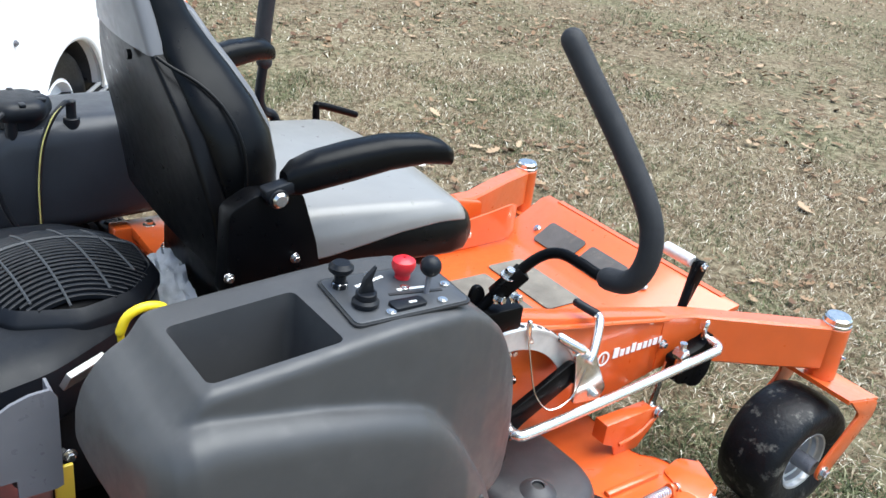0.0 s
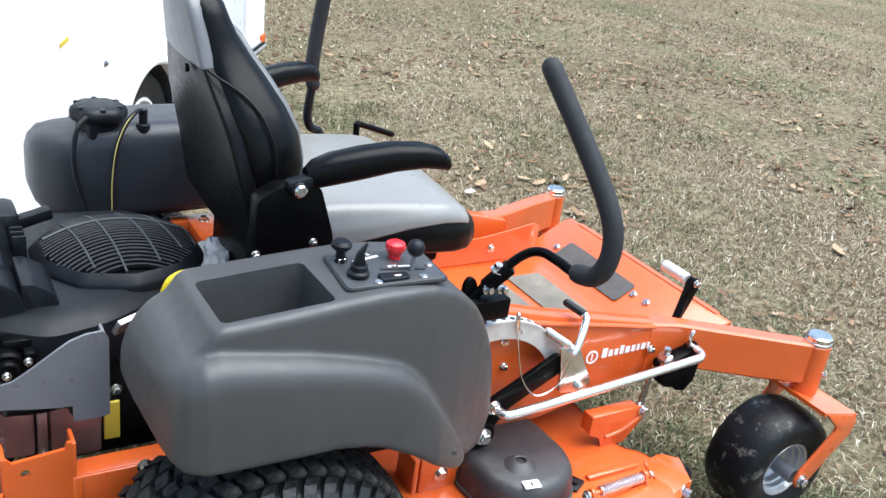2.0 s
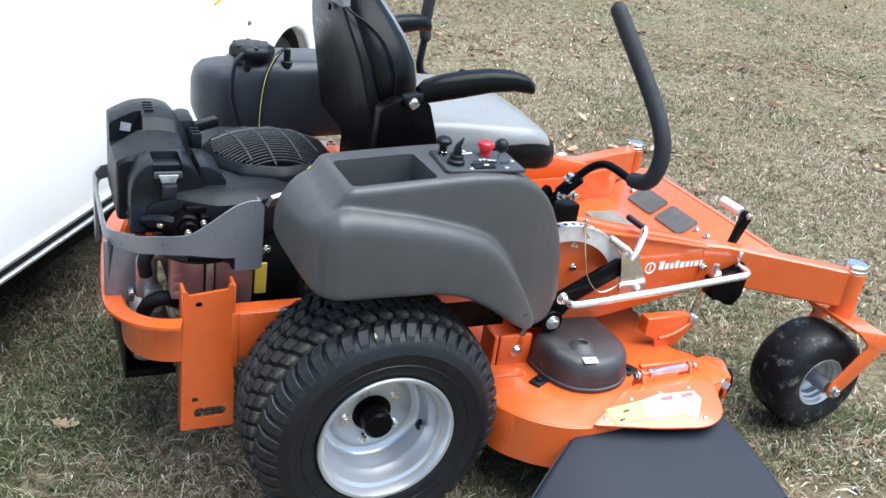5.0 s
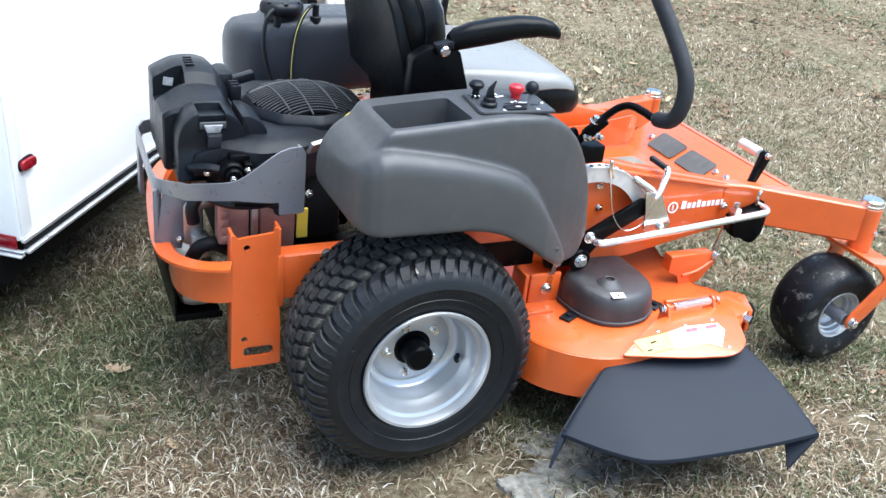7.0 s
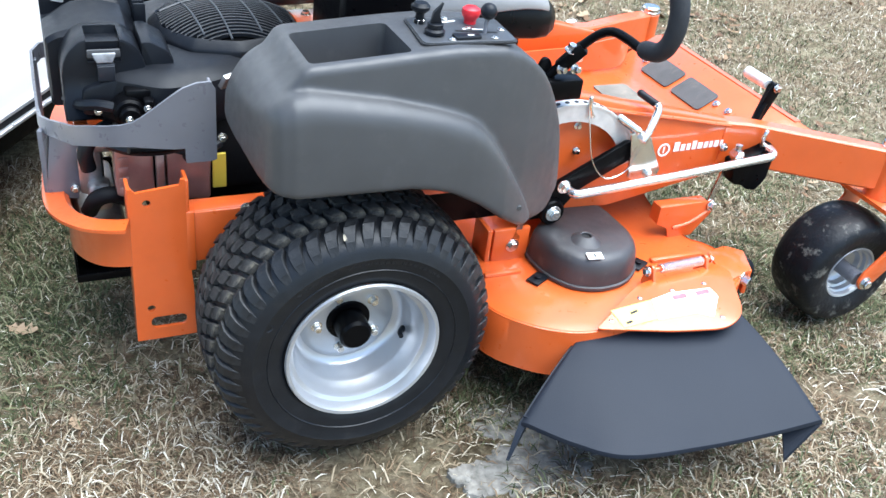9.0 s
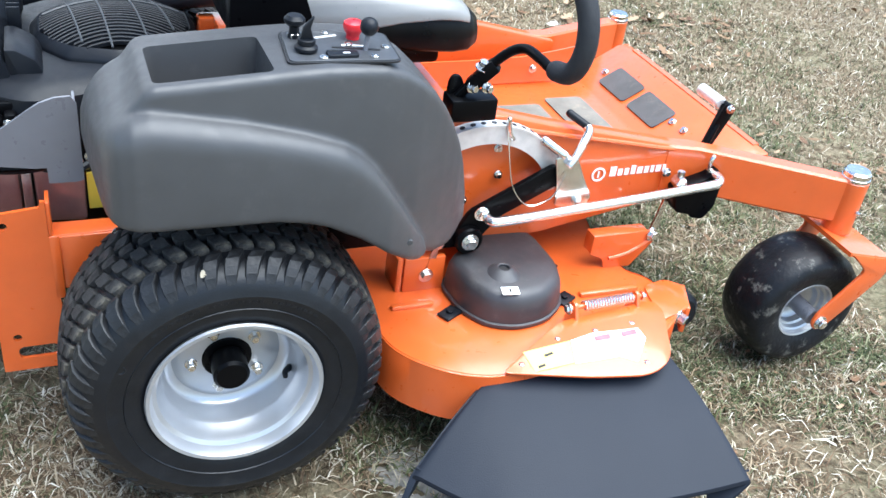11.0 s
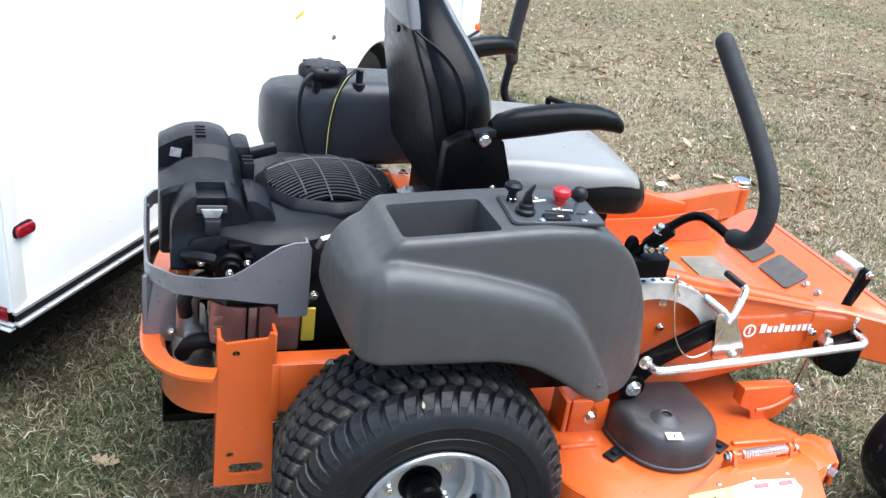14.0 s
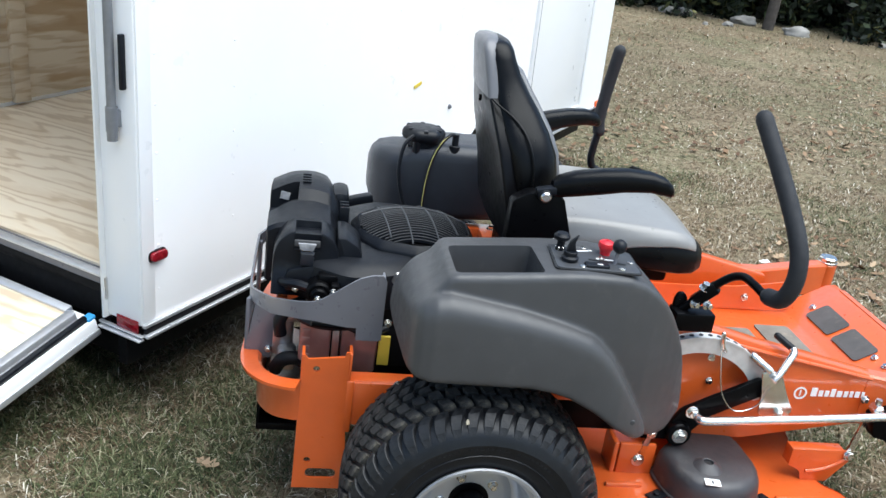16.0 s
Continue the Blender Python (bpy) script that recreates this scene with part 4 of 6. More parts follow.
skin(skirt, [[skirt.verts.new((cx + (x - cx) * k, cy + (y - cy) * k, z)) for x, y in ring] for z, k in levels], cap=False)
part("skirt", skirt, ORANGE, dk)
part("deck_rib", box(0.93, -0.60, DECK_Z + 0.004, 0.16, 0.02, 0.014, 0.006), ORANGE, dk)
part("deck_rib", box(0.44, -0.56, DECK_Z + 0.004, 0.1, 0.016, 0.012, 0.005), ORANGE, dk)
part("hanger_post", box(0.485, -0.495, 0.315, 0.1, 0.014, 0.095, 0.004), ORANGE, dk)
part("hanger_post", box(0.425, -0.46, 0.315, 0.014, 0.08, 0.095, 0.004), ORANGE, dk)
part("front_bracket", joined(prism(rounded([(0.922, 0.318), (0.922, 0.37), (1.07, 0.372), (1.105, 0.368), (1.108, 0.35), (1.045, 0.268), (0.97, 0.268), (0.96, 0.3)], [0.004, 0.004, 0.01, 0.014, 0.014, 0.006, 0.006, 0.01], 3), "xz", -0.504, -0.498, 0.002), box(1.0, -0.485, 0.369, 0.15, 0.034, 0.005, 0.002)), ORANGE, dk, "folded orange front bracket")
part("bracket_end", box(0.9245, -0.483, 0.345, 0.005, 0.036, 0.052, 0.002), ORANGE, dk)
part("bracket_web", tube([(0.975, -0.506, 0.302), (1.03, -0.506, 0.312), (1.085, -0.506, 0.345)], 0.005, 8, 3), ORANGE, dk)
part("bracket_bolt", bolt((1.088, -0.505, 0.358), 0.011, (0.1, -1, 0.1), 0.012), ZINC, dk)
part("front_tab", prism(rounded([(1.0, -0.735), (1.1, -0.70), (1.135, -0.62), (1.1, -0.585), (1.03, -0.60)], 0.015, 3), "xy", 0.268, 0.277, 0.001), ORANGE, dk)
part("tab_face", box(1.118, -0.655, 0.235, 0.012, 0.1, 0.075, 0.003, (0, 0, -24)), ORANGE, dk)
part("tab_bolt", bolt((1.068, -0.708, 0.258), 0.013, (0.5, -0.9, -0.1), 0.022), ZINC, dk)
part("anti_scalp_roller", joined(disc(0.062, -0.645, -0.575, 24, Matrix.Translation((1.125, 0, 0.2)), 0.012)), BLACK_PLASTIC, dk, "black anti-scalp roller")

# spindle cover
cov = [(0.53, -0.50), (0.54, -0.60), (0.58, -0.665), (0.645, -0.69), (0.72, -0.68), (0.785, -0.63), (0.806, -0.56), (0.80, -0.44), (0.785, -0.385), (0.68, -0.375), (0.62, -0.42)]
cr = rounded(cov, 0.03, 4)
secs = []
for z, k in ((0.276, 1.03), (0.284, 1.03), (0.286, 0.995), (0.315, 0.98), (0.336, 0.955), (0.35, 0.91), (0.358, 0.84), (0.3615, 0.74), (0.364, 0.4), (0.365, 0.15)):
    secs.append([(0.665 + (x - 0.665) * k, -0.545 + (y + 0.545) * k, z + 0.05 * (0.655 - x) * (0.4 if z > 0.31 else 0)) for x, y in cr])
sc = part("spindle_cover", loft(secs), COVER_PLASTIC, MOWER, "grey-brown plastic spindle belt cover", sharp=50)
part("cover_boss", lathe([(0.046, 0.358), (0.034, 0.368), (0.021, 0.377), (0.015, 0.379), (0.0125, 0.378), (0.0125, 0.365)], 28, Matrix.Translation((0.640, -0.592, 0.0)) @ pose(0, 0, 0, 90, 0, 0), closed=False), COVER_PLASTIC, sc)
part("cover_hole", disc(0.0125, 0.362, 0.3735, 20, Matrix.Translation((0.640, -0.592, 0.0)) @ pose(0, 0, 0, 90, 0, 0)), BLACK_MARK, sc)
part("caution_label", box(0.628, -0.66, 0.3632, 0.04, 0.024, 0.0016, 0, (7, 0, -8)), WHITE_MARK, sc, "small white caution label", smooth=False)
part("label_mark", box(0.628, -0.66, 0.3644, 0.0045, 0.011, 0.001, 0, (7, 0, -8)), BLACK_MARK, sc, smooth=False)
for x, y in ((0.806, -0.608), (0.515, -0.605), (0.822, -0.478)):
    part("cover_foot", joined(box(x, y, 0.277, 0.05, 0.035, 0.006, 0.002, (0, 0, 30)), disc(0.008, 0.28, 0.287, 12, Matrix.Translation((x, y, 0)) @ pose(0, 0, 0, 90, 0, 0))), BLACK_PLASTIC, sc)

# discharge flap: hinge, plate and rubber chute
ear = [(-0.735, 0.274), (-0.672, 0.274), (-0.682, 0.318), (-0.693, 0.338), (-0.707, 0.338), (-0.716, 0.318)]
hinge = part("chute_hinge", joined(tube([(0.755, -0.7025, 0.325), (0.962, -0.6915, 0.325)], 0.006, 12, 1), prism(rounded(ear, 0.009, 4), "yz", 0.772, 0.78, 0.001), prism(rounded([(y + 0.01, z) for y, z in ear], 0.009, 4), "yz", 0.938, 0.947, 0.001), box(0.788, -0.705, 0.279, 0.03, 0.05, 0.008, 0.002), box(0.957, -0.69, 0.279, 0.026, 0.05, 0.008, 0.002)), ORANGE, MOWER, "orange chute hinge with a coil spring")
coil = []
for k in range(18 * 10):
    t = k / (18 * 10)
    a = 2 * math.pi * 18 * t
    coil.append((0.8 + 0.132 * t, -0.7 + 0.007 * t + 0.011 * math.cos(a), 0.325 + 0.011 * math.sin(a)))
part("spring", tube(coil, 0.0024, 6, 1), CHROME, hinge, "bright coil spring")
part("hinge_pin", bolt((0.762, -0.7025, 0.325), 0.009, (-1, -0.05, 0), 0.01), ZINC, hinge)
part("hinge_pin", bolt((0.955, -0.692, 0.325), 0.007, (1, 0.05, 0), 0.012), ZINC, hinge)
part("hinge_pad", box(0.8, -0.715, 0.284, 0.05, 0.022, 0.008, 0.003, (0, 0, 5)), BLACK_PLASTIC, hinge)
part("hinge_pad", box(0.963, -0.704, 0.284, 0.04, 0.024, 0.008, 0.003, (0, 0, 12)), BLACK_PLASTIC, hinge)
plate_out = [(0.548, -0.828), (0.735, -0.716), (0.985, -0.695), (1.0, -0.73), (0.945, -0.868), (0.875, -0.9), (0.74, -0.878)]
pm = Matrix(((1, 0, 0, 0), (0, 1, 0, 0), (0.012, 0.16, 1, 0.405), (0, 0, 0, 1)))
fl = part("chute_plate", moved(prism(rounded(plate_out, [0.02, 0.03, 0.02, 0.02, 0.045, 0.04, 0.03], 5), "xy", 0.0, 0.005, 0.001), pm), ORANGE, MOWER, "orange discharge chute plate with warning decals")
part("decal_strip", moved(prism([(0.614, -0.786), (0.734, -0.775), (0.716, -0.836), (0.619, -0.842)], "xy", 0.0058, 0.0066), pm), GLARE_YELLOW, fl, "yellow warning decal", smooth=False)
part("decal_white", moved(prism([(0.736, -0.774), (0.796, -0.763), (0.909, -0.77), (0.913, -0.801), (0.861, -0.86), (0.827, -0.838), (0.718, -0.837)], "xy", 0.0052, 0.0056), pm), WHITE_MARK, fl, "white warning decal", smooth=False)
part("decal_red", moved(prism([(0.792, -0.775), (0.833, -0.774), (0.829, -0.788), (0.791, -0.788)], "xy", 0.0062, 0.0068), pm), GLARE_RED, fl, smooth=False)
part("decal_red", moved(prism([(0.861, -0.775), (0.9, -0.773), (0.897, -0.787), (0.859, -0.788)], "xy", 0.0062, 0.0068), pm), GLARE_RED, fl, smooth=False)
part("decal_bar", moved(box(0.668, -0.803, 0.0072, 0.022, 0.006, 0.001, 0, (0, 0, 12)), pm), BLACK_MARK, fl, smooth=False)
part("decal_bar", moved(box(0.64, -0.83, 0.0072, 0.018, 0.006, 0.001, 0, (0, 0, 12)), pm), BLACK_MARK, fl, smooth=False)
for x, y in ((0.599, -0.815), (0.708, -0.763), (0.805, -0.757), (0.902, -0.753), (0.881, -0.865)):
    p = pm @ Vector((x, y, 0.005))
    part("plate_rivet", ball(0.007, p, (1, 1, 0.45), 10, 6), ZINC, fl)


def chute():
    """The rubber chute: from under the plate outwards and down, its two ends turned down into tips."""
    n, k = 60, 14
    th = 0.006
    near = [(0.535, -0.80, 0.252), (0.58, -0.79, 0.262), (0.75, -0.765, 0.272), (0.90, -0.77, 0.272), (0.965, -0.80, 0.262)]
    far = [(0.327, -0.936, 0.155), (0.412, -1.025, 0.15), (0.51, -1.092, 0.15), (0.70, -1.118, 0.152), (0.88, -1.128, 0.155), (1.035, -1.128, 0.158)]
    a, b = catmull(near, 12), catmull(far, 12)
    bm = bmesh.new()
    def at(line, t):
        i = t * (len(line) - 1)
        j = min(int(i), len(line) - 2)
        return line[j].lerp(line[j + 1], i - j)
    grid = []
    for i in range(n + 1):
        u = i / n
        p, q = at(a, u), at(b, u)
        row = []
        for j in range(k + 1):
            v = j / k
            w = p.lerp(q, v)
            w.z += 0.014 * math.sin(math.pi * v)
            edge = max(0.0, 2 * u - 1.93) / 0.07
            w.z -= (0.008 + 0.08 * v * v) * edge
            w.y -= 0.014 * edge * v
            w.x -= 0.115 * edge * v * v
            w.z -= 0.006 * max(0.0, 1 - 22 * u) ** 2
            row.append(w)
        w = row[-1].copy()
        w.z -= 0.005
        w.y -= 0.002
        row.append(w)
        grid.append(row)
    for off in (0.0, -th):
        vs = [[bm.verts.new(w + Vector((0, 0, off))) for w in row] for row in grid]
        for i in range(n):
            for j in range(k + 1):
                bm.faces.new((vs[i][j], vs[i + 1][j], vs[i + 1][j + 1], vs[i][j + 1]))
    bmesh.ops.bridge_loops(bm, edges=[e for e in bm.edges if len(e.link_faces) == 1])
    ob = part("rubber_chute", bm, FLAP_RUBBER, MOWER, "matt black rubber discharge chute")
    line = [at(b, i / 30) + Vector((0, -0.001, 0.001)) for i in range(1, 30)]
    part("chute_hem", tube([p + Vector((0, 0.02, 0.004)) for p in line], 0.0026, 6, 1), FLAP_RUBBER, ob)
    # the skirt along the rear edge, deepening to a pointed tip
    hang = Vector((-0.034, -0.026, -0.077))
    rings = []
    for row_point, v in zip(grid[0][:k + 1], (j / k for j in range(k + 1))):
        top = row_point + Vector((0, 0, -0.003))
        low = top + hang * (0.12 + 0.88 * v ** 2.2)
        side = Vector((0.010, -0.007, 0))
        rings.append([top - side * 0.4, top + side * 0.9, low + side * 0.35, low - side * 0.25])
    part("chute_skirt", loft(rings), FLAP_RUBBER, ob)


chute()

# right-hand console: upper body, wheel-arch flare and open tray
ZT = [(-0.168, 0.85), (-0.158, 0.866), (-0.145, 0.878), (-0.134, 0.892), (-0.124, 0.906), (-0.11, 0.912), (0.1, 0.927), (0.2, 0.931), (0.285, 0.922), (0.325, 0.906), (0.36, 0.884), (0.395, 0.852), (0.43, 0.806), (0.46, 0.75), (0.486, 0.68), (0.502, 0.61), (0.507, 0.56)]
YO = [(-0.168, -0.725), (-0.15, -0.736), (-0.1, -0.742), (0.0, -0.742), (0.2, -0.735), (0.29, -0.724), (0.37, -0.705), (0.43, -0.68), (0.472, -0.655), (0.507, -0.62)]
YI = [(-0.168, -0.5), (-0.12, -0.492), (0.3, -0.49), (0.42, -0.5), (0.507, -0.53)]
ZB = [(-0.24, 0.72), (-0.1, 0.72), (0.25, 0.65), (0.355, 0.53), (0.41, 0.497), (0.46, 0.494), (0.49, 0.51), (0.507, 0.535)]


def console_section(x):
    t, o, i, b = lerp(ZT, x), lerp(YO, x), lerp(YI, x), lerp(ZB, x)
    h = t - b
    o_top = o + 0.018 * min(1, h / 0.3)
    pts = rounded([(i, b), (o + 0.004, b), (o, (t + b) / 2), (o_top, t), (i, t)], [0.02, min(0.03, h * 0.3), 0.2, min(0.016, h * 0.3), min(0.02, h * 0.4)], 6)
    return [(x, y, z) for y, z in pts]


stations = [-0.168, -0.163, -0.158, -0.151, -0.145, -0.139, -0.134, -0.129, -0.124, -0.117, -0.11, -0.06, 0.0, 0.06, 0.12, 0.18, 0.24, 0.285, 0.305, 0.325, 0.345, 0.36, 0.395, 0.42, 0.445, 0.466, 0.482, 0.495, 0.502, 0.507]
# flare over the wheel
FT = [(-0.222, 0.745), (-0.219, 0.785), (-0.208, 0.815), (-0.19, 0.843), (-0.172, 0.861), (-0.15, 0.873), (-0.135, 0.879), (-0.115, 0.879), (0.035, 0.852), (0.15, 0.821), (0.205, 0.8), (0.247, 0.77), (0.28, 0.728), (0.308, 0.685), (0.345, 0.628), (0.375, 0.58), (0.39, 0.555)]
FB = [(-0.222, 0.735), (-0.216, 0.712), (-0.2, 0.695), (-0.18, 0.686), (-0.14, 0.68), (0.0, 0.679), (0.1, 0.674), (0.17, 0.652), (0.24, 0.612), (0.30, 0.566), (0.345, 0.537), (0.375, 0.526), (0.39, 0.533)]
FI = [(-0.222, -0.505), (-0.21, -0.495), (-0.1, -0.488)]
FY = [(-0.222, -0.525), (-0.216, -0.58), (-0.209, -0.65), (-0.203, -0.71), (-0.197, -0.745), (-0.188, -0.766), (-0.175, -0.78), (-0.15, -0.789), (0.0, -0.79), (0.2, -0.778), (0.3, -0.765), (0.36, -0.745), (0.39, -0.72)]
sec = []
for x in (-0.222, -0.219, -0.216, -0.2125, -0.209, -0.206, -0.203, -0.2, -0.197, -0.193, -0.188, -0.182, -0.175, -0.165, -0.15, -0.12, -0.07, -0.02, 0.03, 0.08, 0.13, 0.17, 0.205, 0.235, 0.265, 0.295, 0.32, 0.345, 0.365, 0.38, 0.39):
    t, b, o, i = lerp(FT, x), lerp(FB, x), lerp(FY, x), lerp(FI, x)
    h = t - b
    r = min(0.062, h * 0.42)
    sec.append([(x, y, z) for y, z in rounded([(i, b), (o, b), (o + 0.002, (t + b) / 2), (o + 0.012, t - 0.004), (i, t)], [0.01, min(0.014, h * 0.3, 0.3 * (i - o)), min(0.3, 0.3 * (i - o)), min(r, 0.4 * (i - o)), min(0.02, 0.3 * (i - o))], 6)])
console = part("side_console", joined(loft([console_section(x) for x in stations]), loft(sec)), GREY_PLASTIC, MOWER, "dark grey moulded side console with an open tray")
blend(console, 0.0042, 9)
tray_top = [(-0.11, -0.709), (0.086, -0.706), (0.083, -0.556), (-0.112, -0.558)]
tray_low = [(-0.098, -0.692), (0.068, -0.689), (0.068, -0.57), (-0.099, -0.572)]
tc = bmesh.new()
skin(tc, [[tc.verts.new((x, y, z)) for x, y in rounded(o, 0.014, 4)] for o, z in ((tray_low, 0.765), (tray_low, 0.768), (tray_top, 0.915), ([(0.99 * x - 0.0002, -0.625 + 1.04 * (y + 0.625)) for x, y in tray_top], 0.96))])
cut(console, [tc])
for f in console.data.polygons:
    f.use_smooth = True
console.data.update()
console.data.set_sharp_from_angle(angle=radians(34))

part("flare_pin", disc(0.006, -0.742, -0.752, 12, Matrix.Translation((0.34, 0, 0.585))), GREY_PLASTIC, console)

# control panel
panel_m = Matrix.Translation((0.212, -0.625, 0.9295)) @ pose(0, 0, 0, 0, 0.6, -3)
po = rounded([(-0.095, -0.068), (0.098, -0.06), (0.098, 0.064), (-0.09, 0.068)], 0.014, 5)
panel = part("control_panel", moved(prism(po, "xy", -0.001, 0.0035, 0.0012), panel_m), surface("satin_panel", (0.05, 0.052, 0.056), 0.36, bump=0.05), console, "dark control panel with knobs and key switch")


def on_panel(bm):
    return moved(bm, panel_m)


UP = pose(0, 0, 0, 90, 0, 0)
part("panel_groove", on_panel(joined(prism(rounded([(-0.099, -0.072), (0.102, -0.064), (0.102, 0.068), (-0.094, 0.072)], 0.016, 5), "xy", -0.002, 0.0012))), BLACK_MARK, console)
part("choke_knob", on_panel(turned(joined(disc(0.012, 0.0, 0.012, 16, UP), disc(0.009, 0.01, 0.03, 16, UP), disc(0.0187, 0.026, 0.044, 24, UP, 0.006)), -0.07, 0.038, 0)), BLACK_PLASTIC, panel, "black push-pull choke knob")
part("choke_nut", on_panel(turned(disc(0.0125, 0.003, 0.012, 6, UP), -0.07, 0.038, 0)), ZINC, panel)
key = joined(disc(0.02, 0.003, 0.016, 24, UP, 0.004), disc(0.0155, 0.016, 0.026, 20, UP), prism(rounded([(-0.013, 0.02), (0.013, 0.02), (0.006, 0.045), (0.012, 0.066), (0.004, 0.058), (-0.006, 0.048)], 0.003, 3), "xz", -0.004, 0.004, 0.001))
part("key_switch", on_panel(turned(key, -0.06, -0.024, 0)), BLACK_PLASTIC, panel, "black key switch with its key")
part("blade_switch", on_panel(turned(joined(disc(0.012, 0.0, 0.014, 20, UP), lathe([(0.012, 0.010), (0.0135, 0.014), (0.017, 0.019), (0.019, 0.026), (0.0175, 0.033), (0.011, 0.037), (0.002, 0.0378)], 28, UP, False)), 0.035, 0.035, 0)), RED, panel, "red mushroom blade switch")
part("throttle_ball", on_panel(ball(0.0165, (0.05, -0.016, 0.045))), BLACK_PLASTIC, panel, "black ball throttle knob")
part("throttle_stem", on_panel(tube([(0.045, -0.02, 0.0), (0.047, -0.018, 0.022), (0.05, -0.016, 0.036)], 0.0045, 8, 2)), GUARD_PAINT, panel)
part("throttle_slot", on_panel(box(0.03, -0.014, 0.0045, 0.085, 0.006, 0.001, 0, (0, 0, -8))), BLACK_MARK, panel, smooth=False)
part("hour_meter", on_panel(joined(prism(rounded([(-0.028, -0.058), (0.028, -0.054), (0.028, -0.03), (-0.028, -0.03)], 0.007, 4), "xy", 0.0, 0.009, 0.002))), BLACK_PLASTIC, panel, "black hour meter window")
part("meter_mark", on_panel(joined(box(0.006, -0.046, 0.0096, 0.012, 0.004, 0.001, 0))), WHITE_MARK, panel, smooth=False)
for u, v in ((-0.012, 0.055), (0.085, -0.008), (-0.035, -0.056), (0.055, -0.05), (0.02, 0.002)):
    part("panel_screw", on_panel(turned(joined(disc(0.0078, 0.003, 0.007, 14, UP), disc(0.004, 0.007, 0.0085, 10, UP)), u, v, 0)), ZINC, panel)
part("panel_print", on_panel(joined(*[box(-0.045 + 0.008 * k, 0.03 + 0.0025 * k, 0.0042, 0.0065, 0.006, 0.001, 0, (0, 0, 16)) for k in range(7)])), WHITE_MARK, panel, smooth=False)
part("panel_print", on_panel(joined(box(0.035, -0.002, 0.0042, 0.035, 0.005, 0.001, 0, (0, 0, -6)), box(0.01, 0.0, 0.0042, 0.006, 0.006, 0.001, 0))), WHITE_MARK, panel, smooth=False)
part("dipstick", joined(tube([(-0.1, -0.33, 0.775), (-0.088, -0.333, 0.803), (-0.06, -0.335, 0.815), (-0.032, -0.333, 0.807), (-0.025, -0.327, 0.79)], 0.008, 10, 4, True), tube([(-0.1, -0.33, 0.775), (-0.092, -0.32, 0.71)], 0.006, 8, 1)), YELLOW, MOWER, "yellow dipstick loop")

# control levers
def lever(flip):
    f = mirrored if flip else (lambda b: b)
    if flip:
        arm = [(0.615, -0.522, 0.75), (0.59, -0.522, 0.81), (0.574, -0.522, 0.842), (0.548, -0.522, 0.856), (0.536, -0.522, 0.888), (0.538, -0.522, 0.93), (0.544, -0.522, 0.98)]
        grip = [(0.546, -0.522, 0.985), (0.540, -0.524, 1.03), (0.548, -0.524, 1.13), (0.564, -0.52, 1.262)]
    else:
        arm = [(0.525, -0.465, 0.745), (0.56, -0.485, 0.80), (0.60, -0.512, 0.858), (0.622, -0.545, 0.882), (0.628, -0.60, 0.885), (0.632, -0.64, 0.882), (0.638, -0.675, 0.886)]
        grip = [(0.636, -0.66, 0.884), (0.643, -0.695, 0.893), (0.648, -0.717, 0.922), (0.652, -0.721, 0.972), (0.648, -0.701, 1.03), (0.628, -0.638, 1.12), (0.583, -0.526, 1.268)]
    lv = part("control_lever", f(tube(arm, 0.013 if flip else 0.0105, 12, 6)), BLACK_PLASTIC if flip else BLACK_PAINT, MOWER, "bent black steering lever with a foam grip")
    part("foam_grip", f(tube(grip, 0.0205, 16, 7, True)), FOAM, lv)
    part("lever_mount", f(joined(box(0.555, -0.468, 0.725, 0.105, 0.06, 0.05, 0.005), prism(rounded([(0.505, 0.73), (0.545, 0.73), (0.54, 0.775), (0.53, 0.79), (0.515, 0.79), (0.507, 0.775)], 0.012, 4), "xz", -0.458, -0.445, 0.003))), BLACK_PAINT, lv)
    for p, r, d in (((0.562, -0.487, 0.818), 0.010, (0.1, -0.3, 1)), ((0.572, -0.5, 0.78), 0.008, (0.2, -1, 0.1)), ((0.545, -0.485, 0.775), 0.008, (0.2, -1, 0.1))):
        part("mount_bolt", f(bolt(p, r, d, 0.018)), ZINC, lv)
    part("lever_clamp", f(box(0.567, -0.487, 0.802, 0.075, 0.03, 0.03, 0.004, (0, -50, -30))), BLACK_PAINT, lv)


for flip in (False, True):
    lever(flip)
part("park_brake_lever", tube([(0.665, 0.44, 0.70), (0.661, 0.446, 0.828), (0.67, 0.45, 0.838), (0.725, 0.45, 0.822), (0.782, 0.45, 0.803)], 0.0095, 10, 3, True), BLACK_PAINT, MOWER, "black angled parking brake lever")

# seat
def back_section(z, w, xr, xf, r):
    pts = rounded([(xr, -w), (xf, -w * 0.96), (xf + 0.012, 0.0), (xf, w * 0.96), (xr, w), (xr - 0.012, 0.0)], [r, r, 0.3, r, r, 0.3], 5)
    return [(x + 0.026, y - 0.03, z) for x, y in pts]


